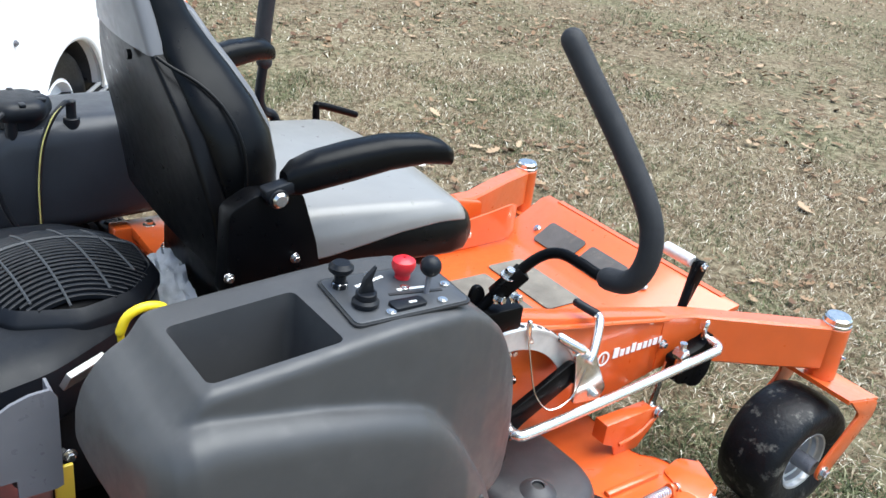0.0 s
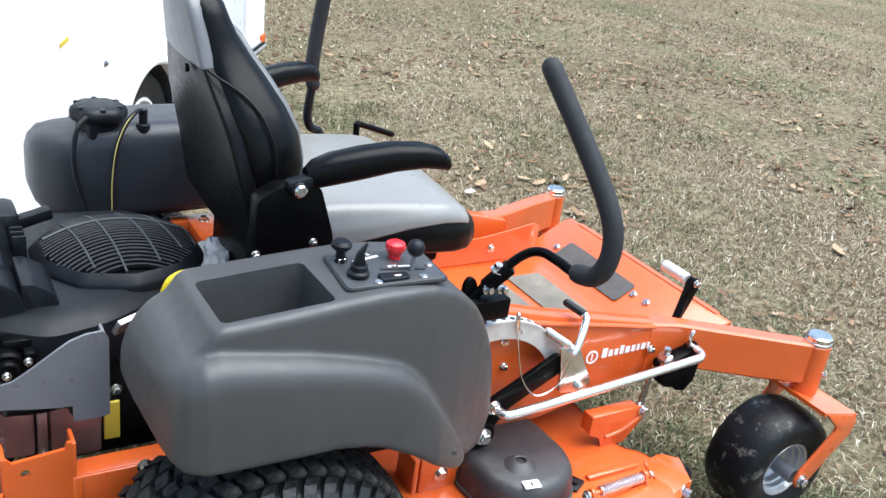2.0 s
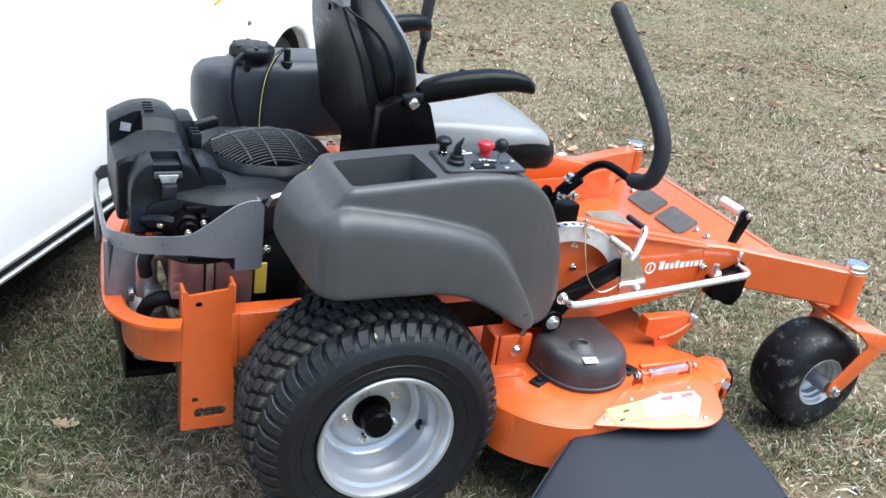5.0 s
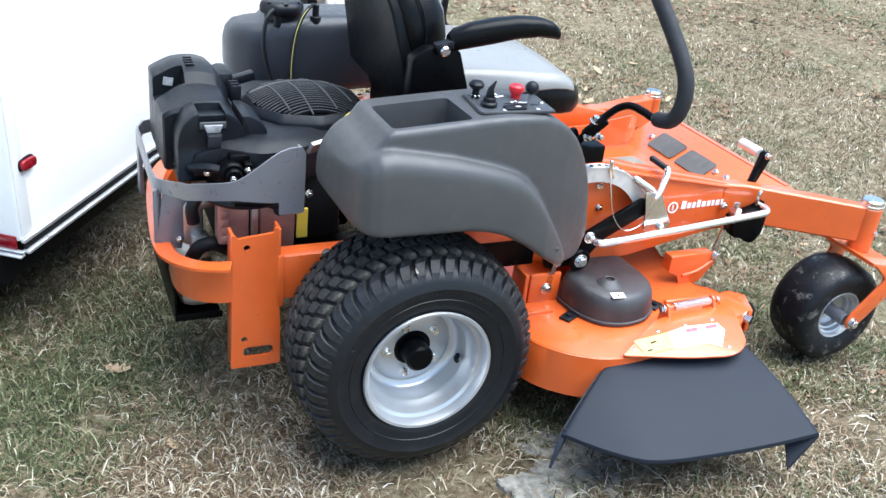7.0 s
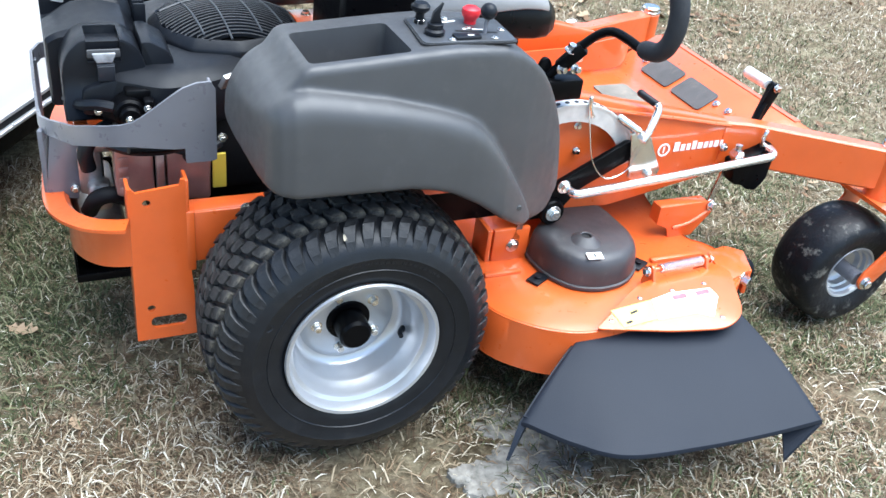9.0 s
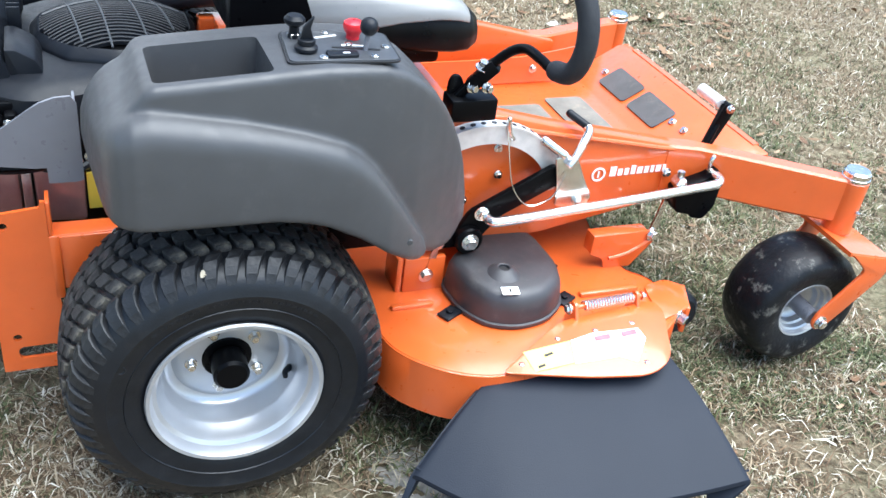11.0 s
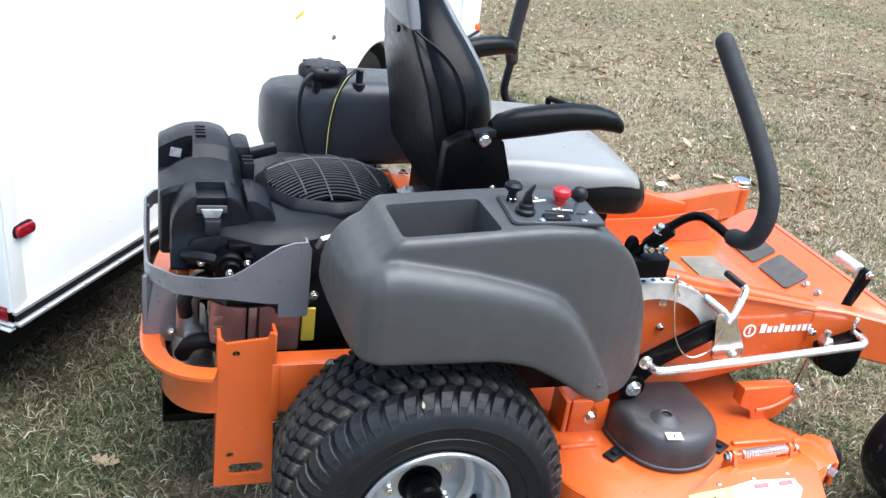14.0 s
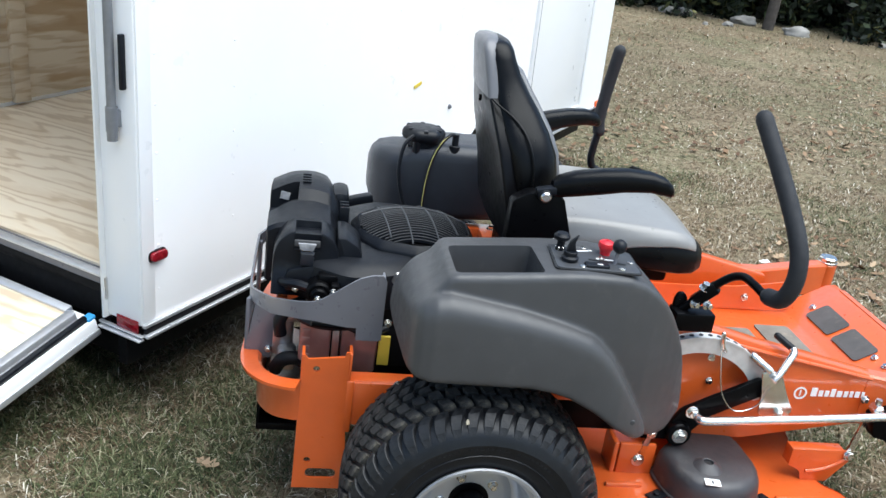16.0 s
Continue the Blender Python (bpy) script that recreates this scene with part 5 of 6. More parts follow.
BACK = [(0.86, 0.23, 0.09, 0.176, 0.03), (0.92, 0.242, 0.075, 0.186, 0.045), (0.99, 0.243, 0.056, 0.185, 0.05), (1.05, 0.233, 0.04, 0.174, 0.05), (1.10, 0.208, 0.026, 0.152, 0.05), (1.15, 0.168, 0.012, 0.122, 0.045), (1.19, 0.138, 0.002, 0.094, 0.04), (1.23, 0.12, -0.006, 0.068, 0.034), (1.265, 0.11, -0.014, 0.052, 0.032), (1.288, 0.098, -0.016, 0.044, 0.03), (1.302, 0.08, -0.012, 0.034, 0.022), (1.309, 0.055, -0.004, 0.02, 0.01)]
seat = part("seat_back", loft([back_section(*s) for s in BACK]), VINYL, MOWER, "black vinyl high-back seat with armrests", sharp=70)
SHELL = [(0.80, 0.25, 0.07, 0.10, 0.01), (0.92, 0.252, 0.05, 0.085, 0.012), (1.05, 0.225, 0.018, 0.055, 0.012), (1.12, 0.18, 0.0, 0.035, 0.012), (1.165, 0.142, -0.01, 0.022, 0.01), (1.172, 0.137, -0.011, 0.02, 0.01)]
part("back_shell", loft([back_section(*s) for s in SHELL]), SHELL_PLASTIC, seat, "black plastic seat back shell")
part("shell_screw", disc(0.009, 0.0, 0.008, 12, Matrix.Translation((0.006, -0.095, 1.155)) @ pose(0, 0, 0, 0, 0, 90)), BLACK_PAINT, seat)
part("headrest_panel", loft([back_section(*q) for q in ((1.17, 0.138, -0.014, 0.02, 0.012), (1.21, 0.126, -0.021, 0.012, 0.014), (1.25, 0.114, -0.028, 0.004, 0.016), (1.28, 0.102, -0.033, 0.0, 0.018), (1.298, 0.088, -0.034, 0.0, 0.016), (1.309, 0.068, -0.028, 0.002, 0.012), (1.314, 0.045, -0.018, 0.0, 0.006))]), PANEL_GREY, seat, "grey vinyl panel behind the headrest", sharp=60)
part("back_face", loft([back_section(z, w * 0.74, xf - 0.01, xf + 0.014, 0.008) for z, w, xr, xf, rr in BACK[1:8]]), PANEL_GREY, seat, "light grey vinyl front of the seat back", sharp=60)
part("piping", tube([(0.118, -0.276, 0.90), (0.135, -0.276, 0.98), (0.128, -0.267, 1.05), (0.108, -0.241, 1.10), (0.076, -0.215, 1.135), (0.036, -0.193, 1.16), (0.02, -0.178, 1.172)], 0.003, 8, 5), VINYL, seat)


def cushion_section(x, w, zb, zt, r):
    pts = rounded([(-w, zb), (-w * 1.02, (zb + zt) / 2), (-w * 0.93, zt - 0.008), (0.0, zt), (w * 0.93, zt - 0.008), (w * 1.02, (zb + zt) / 2), (w, zb)], [0.012, 0.1, r, 0.4, r, 0.1, 0.012], 5)
    return [(x, y - 0.02, z) for y, z in pts]


part("seat_cushion", loft([cushion_section(*s) for s in ((0.14, 0.235, 0.80, 0.875, 0.03), (0.2, 0.255, 0.792, 0.895, 0.04), (0.3, 0.262, 0.785, 0.893, 0.045), (0.42, 0.268, 0.778, 0.888, 0.045), (0.52, 0.27, 0.77, 0.886, 0.045), (0.58, 0.268, 0.766, 0.88, 0.045), (0.62, 0.258, 0.766, 0.866, 0.04), (0.645, 0.24, 0.774, 0.845, 0.03), (0.652, 0.22, 0.785, 0.825, 0.018))]), VINYL, seat, "black vinyl seat cushion")
part("cushion_top", loft([[(x, y - 0.02, z) for y, z in rounded([(-w * 1.03, zt - d), (-w * 1.018, zt - 0.6 * d), (-w * 0.95, zt - 0.006), (0.0, zt + 0.012), (w * 0.95, zt - 0.006), (w * 1.018, zt - 0.6 * d), (w * 1.03, zt - d)], [0.005, 0.01, 0.03, 0.4, 0.03, 0.01, 0.005], 5)] for x, w, zt, d in ((0.16, 0.245, 0.884, 0.085), (0.22, 0.257, 0.902, 0.095), (0.3, 0.262, 0.904, 0.09), (0.38, 0.265, 0.902, 0.075), (0.45, 0.267, 0.898, 0.058), (0.54, 0.266, 0.892, 0.046), (0.585, 0.262, 0.884, 0.042), (0.615, 0.25, 0.868, 0.035), (0.632, 0.23, 0.852, 0.03))]), SEAT_GREY, seat, "light grey vinyl seat top", sharp=60)
part("seat_pan", joined(box(0.36, -0.02, 0.75, 0.42, 0.44, 0.06, 0.015), box(0.3, -0.02, 0.68, 0.3, 0.38, 0.12, 0.01)), BLACK_PAINT, seat)
for s in (1, -1):
    f = (lambda b: b) if s > 0 else (lambda b: turned(mirrored(b), 0.03, -0.045, 0.02))
    # the bracket that carries the armrest
    bracket = [(0.07, 0.80), (0.252, 0.80), (0.238, 0.88), (0.206, 0.978), (0.12, 0.985), (0.075, 0.96)] if s > 0 else [(0.13, 0.82), (0.25, 0.82), (0.206, 0.978), (0.14, 0.985)]
    part("arm_bracket", f(prism(rounded(bracket, 0.012, 4), "xz", -0.345, -0.30, 0.003)), BLACK_PAINT, seat)
    part("arm_pivot", f(joined(disc(0.017, -0.345, -0.37, 20, Matrix.Translation((0.15, 0, 0.984))), box(0.165, -0.352, 0.997, 0.075, 0.03, 0.022, 0.005, (0, -12, 0)))), BLACK_PLASTIC, seat)
    part("arm_bolt", f(disc(0.0135, -0.368, -0.378, 18, Matrix.Translation((0.15, 0, 0.984)), 0.004)), ZINC, seat)
    rest = [(0.168, -0.345, 1.003, 0.016, 0.018), (0.185, -0.347, 1.009, 0.027, 0.028), (0.22, -0.352, 1.02, 0.031, 0.032), (0.28, -0.363, 1.034, 0.033, 0.032), (0.34, -0.375, 1.047, 0.033, 0.029), (0.40, -0.388, 1.052, 0.032, 0.025), (0.435, -0.396, 1.047, 0.029, 0.022), (0.452, -0.4, 1.039, 0.022, 0.017), (0.46, -0.402, 1.034, 0.011, 0.009)]
    arm = [[(x, y + w * math.copysign(abs(math.cos(a)) ** 0.7, math.cos(a)), z + h * math.copysign(abs(math.sin(a)) ** 0.7, math.sin(a))) for a in (2 * math.pi * k / 20 for k in range(20))] for x, y, z, w, h in rest]
    part("armrest", f(loft(arm)), VINYL, seat, "padded black armrest")
for x, z in ((0.195, 0.86), (0.075, 0.845)):
    part("pan_screw", bolt((x, -0.346, z), 0.006), ZINC, seat)


# frame behind and beneath the seat
part("seat_frame", joined(box(0.20, 0.0, 0.592, 0.10, 0.84, 0.03, 0.004), box(0.32, -0.40, 0.60, 0.4, 0.05, 0.09, 0.006), box(0.36, 0.40, 0.56, 0.5, 0.05, 0.09, 0.006), box(0.56, -0.02, 0.60, 0.05, 0.76, 0.12, 0.006)), ORANGE, MOWER, "orange seat and engine frame")
for y in (0.25, 0.37):
    part("frame_bolt", bolt((0.19, y, 0.607), 0.010, (0, 0, 1)), ZINC, MOWER)
part("seat_catch", box(0.145, 0.12, 0.625, 0.05, 0.04, 0.035, 0.005), BLACK_PAINT, MOWER)
part("seat_spring_shield", box(0.2, 0.06, 0.68, 0.004, 0.2, 0.14, 0.001, (0, 28, 0)), ENGINE_METAL, MOWER)
bag = bmesh.new()
bmesh.ops.create_grid(bag, x_segments=22, y_segments=26, size=0.5)
for v in bag.verts:
    u, w = v.co.x, v.co.y
    v.co = (0.08 + 0.12 * u + 0.05 * w, 0.0 + 0.27 * w, 0.655 + 0.02 * u + 0.014 * noise.noise((u * 4, w * 5, 2.0)) + 0.008 * noise.noise((u * 11, w * 12, 5.0)))
part("plastic_sheet", bag, BAG, MOWER, "crumpled clear-white plastic sheet")

# fuel tank on the left side
TANK = [(-0.226, 0.53, 0.6, 0.67, 0.775, 0.03), (-0.217, 0.475, 0.615, 0.645, 0.805, 0.045), (-0.194, 0.432, 0.625, 0.625, 0.828, 0.055), (-0.15, 0.4, 0.63, 0.615, 0.837, 0.055), (-0.115, 0.39, 0.63, 0.615, 0.84, 0.055), (-0.092, 0.385, 0.63, 0.615, 0.862, 0.055), (0.05, 0.375, 0.63, 0.62, 0.87, 0.055), (0.22, 0.375, 0.63, 0.63, 0.87, 0.05), (0.36, 0.385, 0.62, 0.63, 0.862, 0.05), (0.42, 0.4, 0.6, 0.64, 0.83, 0.045), (0.435, 0.43, 0.58, 0.66, 0.79, 0.03)]
tank = part("fuel_tank", loft([[(x, y, z) for y, z in rounded([(i, b), (o, b), (o, t), (i + 0.02, t)], [r * 0.7, r, r, r], 6)] for x, i, o, b, t, r in TANK]), TANK_PLASTIC, MOWER, "charcoal moulded fuel tank with a black cap", sharp=60)
cap = [disc(0.056, 0.85, 0.88, 40, Matrix.Translation((-0.06, 0.47, 0)) @ UP, 0.004)]
wavy = [[(-0.06 + (r + 0.003 * math.cos(6 * a)) * math.cos(a), 0.47 + (r + 0.003 * math.cos(6 * a)) * math.sin(a), z) for a in (2 * math.pi * k / 96 for k in range(96))] for z, r in ((0.872, 0.064), (0.88, 0.069), (0.894, 0.069), (0.904, 0.065), (0.91, 0.056), (0.9125, 0.036))]
cap.append(loft(wavy))
part("fuel_cap", joined(*cap), BLACK_PLASTIC, tank, "ribbed black fuel cap")
for k in range(6):
    part("cap_grip", turned(moved(box(0.052, 0, 0, 0.022, 0.014, 0.008, 0.003), Matrix.Rotation(math.pi * (k + 0.5) / 3, 4, "Z")), -0.06, 0.47, 0.908), BLACK_PLASTIC, tank)
part("tank_fitting", joined(disc(0.011, 0.84, 0.91, 14, Matrix.Translation((0.04, 0.42, 0)) @ UP), disc(0.018, 0.84, 0.872, 14, Matrix.Translation((0.04, 0.42, 0)) @ UP)), BLACK_PLASTIC, tank)
part("tank_fitting", joined(disc(0.013, 0.83, 0.895, 14, Matrix.Translation((-0.085, 0.42, 0)) @ UP)), BLACK_PLASTIC, tank)
part("vent_hose", tube([(0.04, 0.42, 0.9), (0.022, 0.402, 0.911), (-0.01, 0.382, 0.885), (-0.036, 0.371, 0.83), (-0.05, 0.363, 0.75), (-0.054, 0.355, 0.65)], 0.0062, 8, 6), BLACK_PLASTIC, tank, "black vent hose with a yellow stripe")
part("hose_stripe", tube([(0.012, 0.391, 0.908), (-0.013, 0.3765, 0.885), (-0.038, 0.3655, 0.83), (-0.0515, 0.3575, 0.75), (-0.055, 0.3495, 0.66)], 0.0017, 6, 6), surface("dull_yellow_stripe", (0.42, 0.38, 0.13), 0.5), tank)
part("fuel_hose", tube([(-0.085, 0.42, 0.888), (-0.105, 0.41, 0.89), (-0.13, 0.39, 0.86), (-0.14, 0.372, 0.79), (-0.125, 0.36, 0.71), (-0.1, 0.35, 0.65)], 0.0065, 8, 6), BLACK_PLASTIC, tank)

# engine
shroud_low = [(-0.46, -0.255), (-0.40, -0.29), (-0.31, -0.345), (-0.2, -0.315), (-0.05, -0.22), (0.045, -0.12), (0.05, 0.12), (-0.05, 0.22), (-0.3, 0.24), (-0.46, 0.2)]
sr = rounded(shroud_low, 0.03, 3)
eng = part("engine", loft([[(-0.2 + (x + 0.2) * k, -0.04 + (y + 0.04) * k, z) for x, y in sr] for z, k in ((0.615, 0.97), (0.63, 1.0), (0.69, 1.0), (0.715, 0.985), (0.728, 0.93), (0.74, 0.8))]), BLACK_PLASTIC, MOWER, "black-shrouded petrol engine with air filter box", sharp=35)
FC = (-0.128, -0.06)
deca = [(0.182 * math.cos(math.pi * (k + 0.5) / 5), 0.178 * math.sin(math.pi * (k + 0.5) / 5)) for k in range(10)]
fr = rounded(deca, 0.014, 3)
fan = part("fan_cover", loft([[(FC[0] + x * k, FC[1] + y * k, z) for x, y in fr] for z, k in ((0.718, 0.965), (0.724, 0.975), (0.728, 1.0), (0.743, 1.0), (0.749, 0.985), (0.766, 0.895), (0.764, 0.88), (0.75, 0.875))]), BLACK_PLASTIC, eng, "black slotted fan cover", sharp=24)


def dome(r):
    return 0.764 + 0.033 * (1 - (r / 0.16) ** 2)


def strip(line, wide, thick):
    """A flat bar along a line, its width lying along y."""
    return loft([[(x, y - wide / 2, z - thick), (x, y - wide / 2, z - 0.001), (x, y - wide / 2 + 0.001, z), (x, y + wide / 2 - 0.001, z), (x, y + wide / 2, z - 0.001), (x, y + wide / 2, z - thick)] for x, y, z in line])


# bowed slats, their ends bending towards the console side
for k in range(23):
    y0 = -0.128 + 0.0122 * k
    bow = 2.6 - 1.9 * k / 22
    xs = [x for x in (-0.16 + 0.008 * j for j in range(41)) if math.hypot(x, y0 - bow * x * x) < 0.158]
    if len(xs) > 2:
        part("fan_slat", strip([(FC[0] + x, FC[1] + y0 - bow * x * x, dome(math.hypot(x, y0 - bow * x * x))) for x in xs], 0.0066 if k > 5 else 0.0076, 0.009), BLACK_PLASTIC, fan)
for x0, bend in ((-0.09, 0.03), (-0.03, 0.022), (0.04, 0.03), (0.098, 0.045)):
    line = []
    for j in range(13):
        y = -0.15 + 0.025 * j
        x = x0 + bend * (0.2 - y / 0.15) * 0.6
        if math.hypot(x, y) < 0.157:
            line.append((FC[0] + x, FC[1] + y, dome(math.hypot(x, y)) + 0.001))
    part("fan_rib", tube(line, 0.0025, 6, 3), FAN_RIB, fan)
part("fan_rib", tube([(FC[0] + x, FC[1] + 0.065 - 1.2 * x * x, dome(math.hypot(x, 0.065 - 1.2 * x * x)) + 0.001) for x in (-0.145, -0.1, -0.05, 0.0, 0.05, 0.1, 0.14)], 0.0034, 6, 3), FAN_RIB, fan)
part("fan_screen", loft([[(FC[0] + r * math.cos(2 * math.pi * j / 36), FC[1] + r * math.sin(2 * math.pi * j / 36), z) for j in range(36)] for r, z in ((0.15, 0.728), (0.157, 0.752), (0.12, dome(0.12) - 0.012), (0.07, dome(0.07) - 0.012), (0.02, dome(0.02) - 0.012))]), BLACK_PAINT, fan)

# air filter housing
fsec = []
for y, top, drop, x0, x1 in ((-0.178, 0.782, 0.02, -0.526, -0.337), (-0.17, 0.797, 0.026, -0.53, -0.333), (-0.06, 0.815, 0.042, -0.531, -0.336), (-0.035, 0.84, 0.05, -0.531, -0.338), (0.0, 0.85, 0.036, -0.53, -0.34), (0.04, 0.853, 0.034, -0.53, -0.342), (0.1, 0.849, 0.034, -0.528, -0.346), (0.125, 0.84, 0.034, -0.522, -0.352), (0.134, 0.81, 0.03, -0.51, -0.362)):
    fsec.append([(x, y, z) for x, z in rounded([(x0, 0.62), (x1, 0.62), (x1, top - 0.055), (x1 - 0.028, top - 0.012), (-0.41, top), (-0.47, top - 0.004), (x0 + 0.022, top - drop + 0.012), (x0, top - drop)], [0.006, 0.006, 0.008, 0.01, 0.02, 0.02, 0.006, 0.005], 2)])
flt = part("filter_box", loft(fsec), BLACK_PLASTIC, eng, "black air filter box with a wire clip", sharp=22)
cut(flt, [prism([(-0.58, 0.756), (-0.5, 0.766), (-0.455, 0.786), (-0.45, 0.88), (-0.58, 0.88)], "xz", -0.058, -0.002)])
arch = rounded([(-0.508, 0.62), (-0.508, 0.735), (-0.495, 0.775), (-0.462, 0.803), (-0.382, 0.803), (-0.35, 0.78), (-0.336, 0.735), (-0.336, 0.62)], [0.004, 0.02, 0.02, 0.014, 0.014, 0.02, 0.02, 0.004], 3)
hood = part("filter_hood", prism(arch, "xz", -0.268, -0.165, 0.006), BLACK_PLASTIC, flt, sharp=24)
cut(hood, [box(-0.421, -0.24, 0.822, 0.066, 0.11, 0.06, 0, (-8, 0, 0)), box(-0.421, -0.275, 0.79, 0.066, 0.03, 0.075, 0)])
part("filter_bridge", prism(rounded([(-0.345, 0.65), (-0.288, 0.655), (-0.278, 0.745), (-0.29, 0.768), (-0.325, 0.79), (-0.345, 0.79)], 0.006, 2), "xz", -0.262, -0.13, 0.005), BLACK_PLASTIC, flt, sharp=24)
part("filter_fin", joined(*[box(-0.326, -0.1 + 0.024 * k, 0.792, 0.026, 0.006, 0.05, 0.002) for k in range(3)]), BLACK_PLASTIC, flt)
part("clip", box(-0.422, -0.279, 0.776, 0.066, 0.008, 0.018, 0.003), LINER, flt, "grey over-centre clip")
part("clip_lens", prism([(-0.446, 0.779), (-0.398, 0.779), (-0.406, 0.758), (-0.438, 0.758)], "xz", -0.289, -0.281, 0.003), CLIP_GREY, flt)
part("clip_tongue", joined(box(-0.42, -0.287, 0.735, 0.034, 0.006, 0.036, 0.002, (10, 0, 0)), box(-0.42, -0.285, 0.753, 0.036, 0.012, 0.006, 0.002)), TANK_PLASTIC, flt)
part("maker_label", box(-0.49, -0.0035, 0.803, 0.026, 0.002, 0.022, 0, (0, 10, 0)), CLIP_GREY, flt, "small silver engine label", smooth=False)
part("emboss", joined(*[box(-0.432, -0.005 + 0.016 * k, 0.8495 + 0.0018 * k, 0.024, 0.009, 0.004, 0.001) for k in range(4)]), BLACK_PLASTIC, flt)
part("filter_cap", box(-0.335, 0.06, 0.785, 0.05, 0.11, 0.07, 0.018), BLACK_PLASTIC, flt)
part("filter_bracket", box(-0.285, 0.06, 0.785, 0.09, 0.03, 0.026, 0.005, (0, -12, 10)), BLACK_PLASTIC, flt)
part("filter_shoulder", prism(rounded([(-0.475, 0.64), (-0.30, 0.64), (-0.315, 0.70), (-0.40, 0.72), (-0.47, 0.70)], 0.015, 3), "xz", -0.285, -0.24, 0.006), BLACK_PLASTIC, flt)
# oil filter cap, cables, block, heat shields, exhaust
part("solenoid", joined(disc(0.032, -0.29, -0.345, 22, Matrix.Translation((-0.385, 0, 0.665)), 0.005), disc(0.022, -0.345, -0.362, 18, Matrix.Translation((-0.385, 0, 0.665)), 0.004), box(-0.36, -0.30, 0.695, 0.06, 0.05, 0.03, 0.008), box(-0.345, -0.325, 0.68, 0.022, 0.05, 0.03, 0.006)), BLACK_PAINT, eng)
for p in ((-0.388, -0.362, 0.662), (-0.445, -0.31, 0.662), (-0.35, -0.352, 0.68)):
    part("solenoid_screw", bolt(p, 0.0055), ZINC, eng)
part("harness", joined(tube([(-0.5, -0.2, 0.645), (-0.475, -0.28, 0.665), (-0.44, -0.31, 0.675), (-0.41, -0.315, 0.668)], 0.012, 8, 5), tube([(-0.46, -0.30, 0.60), (-0.40, -0.36, 0.592), (-0.32, -0.385, 0.598), (-0.24, -0.37, 0.61)], 0.011, 8, 5), tube([(-0.30, -0.36, 0.585), (-0.25, -0.37, 0.575), (-0.2, -0.34, 0.58)], 0.009, 8, 5)), BLACK_PLASTIC, eng, "black wiring harness")
part("block", joined(box(-0.24, -0.02, 0.52, 0.34, 0.5, 0.2, 0.02), box(-0.2, -0.02, 0.4, 0.3, 0.4, 0.12, 0.02)), DARK_STEEL, eng)
part("heat_shield", joined(prism(rounded([(-0.425, 0.475), (-0.345, 0.468), (-0.345, 0.60), (-0.425, 0.604)], 0.01, 3), "xz", -0.352, -0.30, 0.006)), HEAT_SHIELD, eng, "coppery pressed heat shield")
part("heat_shield", joined(prism(rounded([(-0.318, 0.455), (-0.225, 0.45), (-0.222, 0.575), (-0.318, 0.58)], 0.01, 3), "xz", -0.355, -0.30, 0.006)), HEAT_SHIELD, eng, "coppery pressed heat shield")
part("shield_bar", joined(*[box(-0.408, -0.353, 0.49 + 0.024 * k, 0.02, 0.003, 0.017, 0.001) for k in range(4)]), HEAT_SHIELD, eng)
part("shield_edge", joined(box(-0.332, -0.35, 0.528, 0.018, 0.02, 0.14, 0.004), bolt((-0.332, -0.36, 0.462), 0.008)), ENGINE_METAL, eng)
part("yellow_tag", box(-0.205, -0.352, 0.52, 0.03, 0.008, 0.085, 0.002), YELLOW_MARK, eng, "yellow tag", smooth=False)
part("knob", ball(0.016, (-0.27, -0.365, 0.57)), BLACK_PLASTIC, eng)
part("breather_hose", tube([(-0.42, -0.255, 0.60), (-0.455, -0.275, 0.59), (-0.478, -0.28, 0.555), (-0.474, -0.275, 0.51)], 0.017, 12, 5), BLACK_PLASTIC, eng, "black rubber breather hose")
part("exhaust_pipe", tube([(-0.39, -0.31, 0.44), (-0.43, -0.315, 0.462), (-0.465, -0.31, 0.452), (-0.482, -0.285, 0.41)], 0.019, 12, 5), DARK_STEEL, eng, "dark curved exhaust pipe")
part("engine_casting", joined(box(-0.47, -0.20, 0.49, 0.06, 0.09, 0.14, 0.02), box(-0.45, -0.22, 0.545, 0.07, 0.06, 0.03, 0.01), box(-0.455, -0.25, 0.43, 0.05, 0.05, 0.07, 0.012)), ENGINE_METAL, eng, "grey cast engine part")
part("muffler", joined(box(-0.455, -0.07, 0.285, 0.11, 0.34, 0.13, 0.035)), MUFFLER, eng, "dull steel silencer box")
part("muffler_guard", joined(box(-0.522, -0.04, 0.265, 0.006, 0.42, 0.14, 0.002), box(-0.46, -0.25, 0.205, 0.13, 0.006, 0.02, 0.002), box(-0.46, -0.04, 0.197, 0.13, 0.42, 0.006, 0.002), box(-0.46, 0.165, 0.25, 0.13, 0.006, 0.11, 0.002)), BLACK_PAINT, eng, "black silencer guard tray")

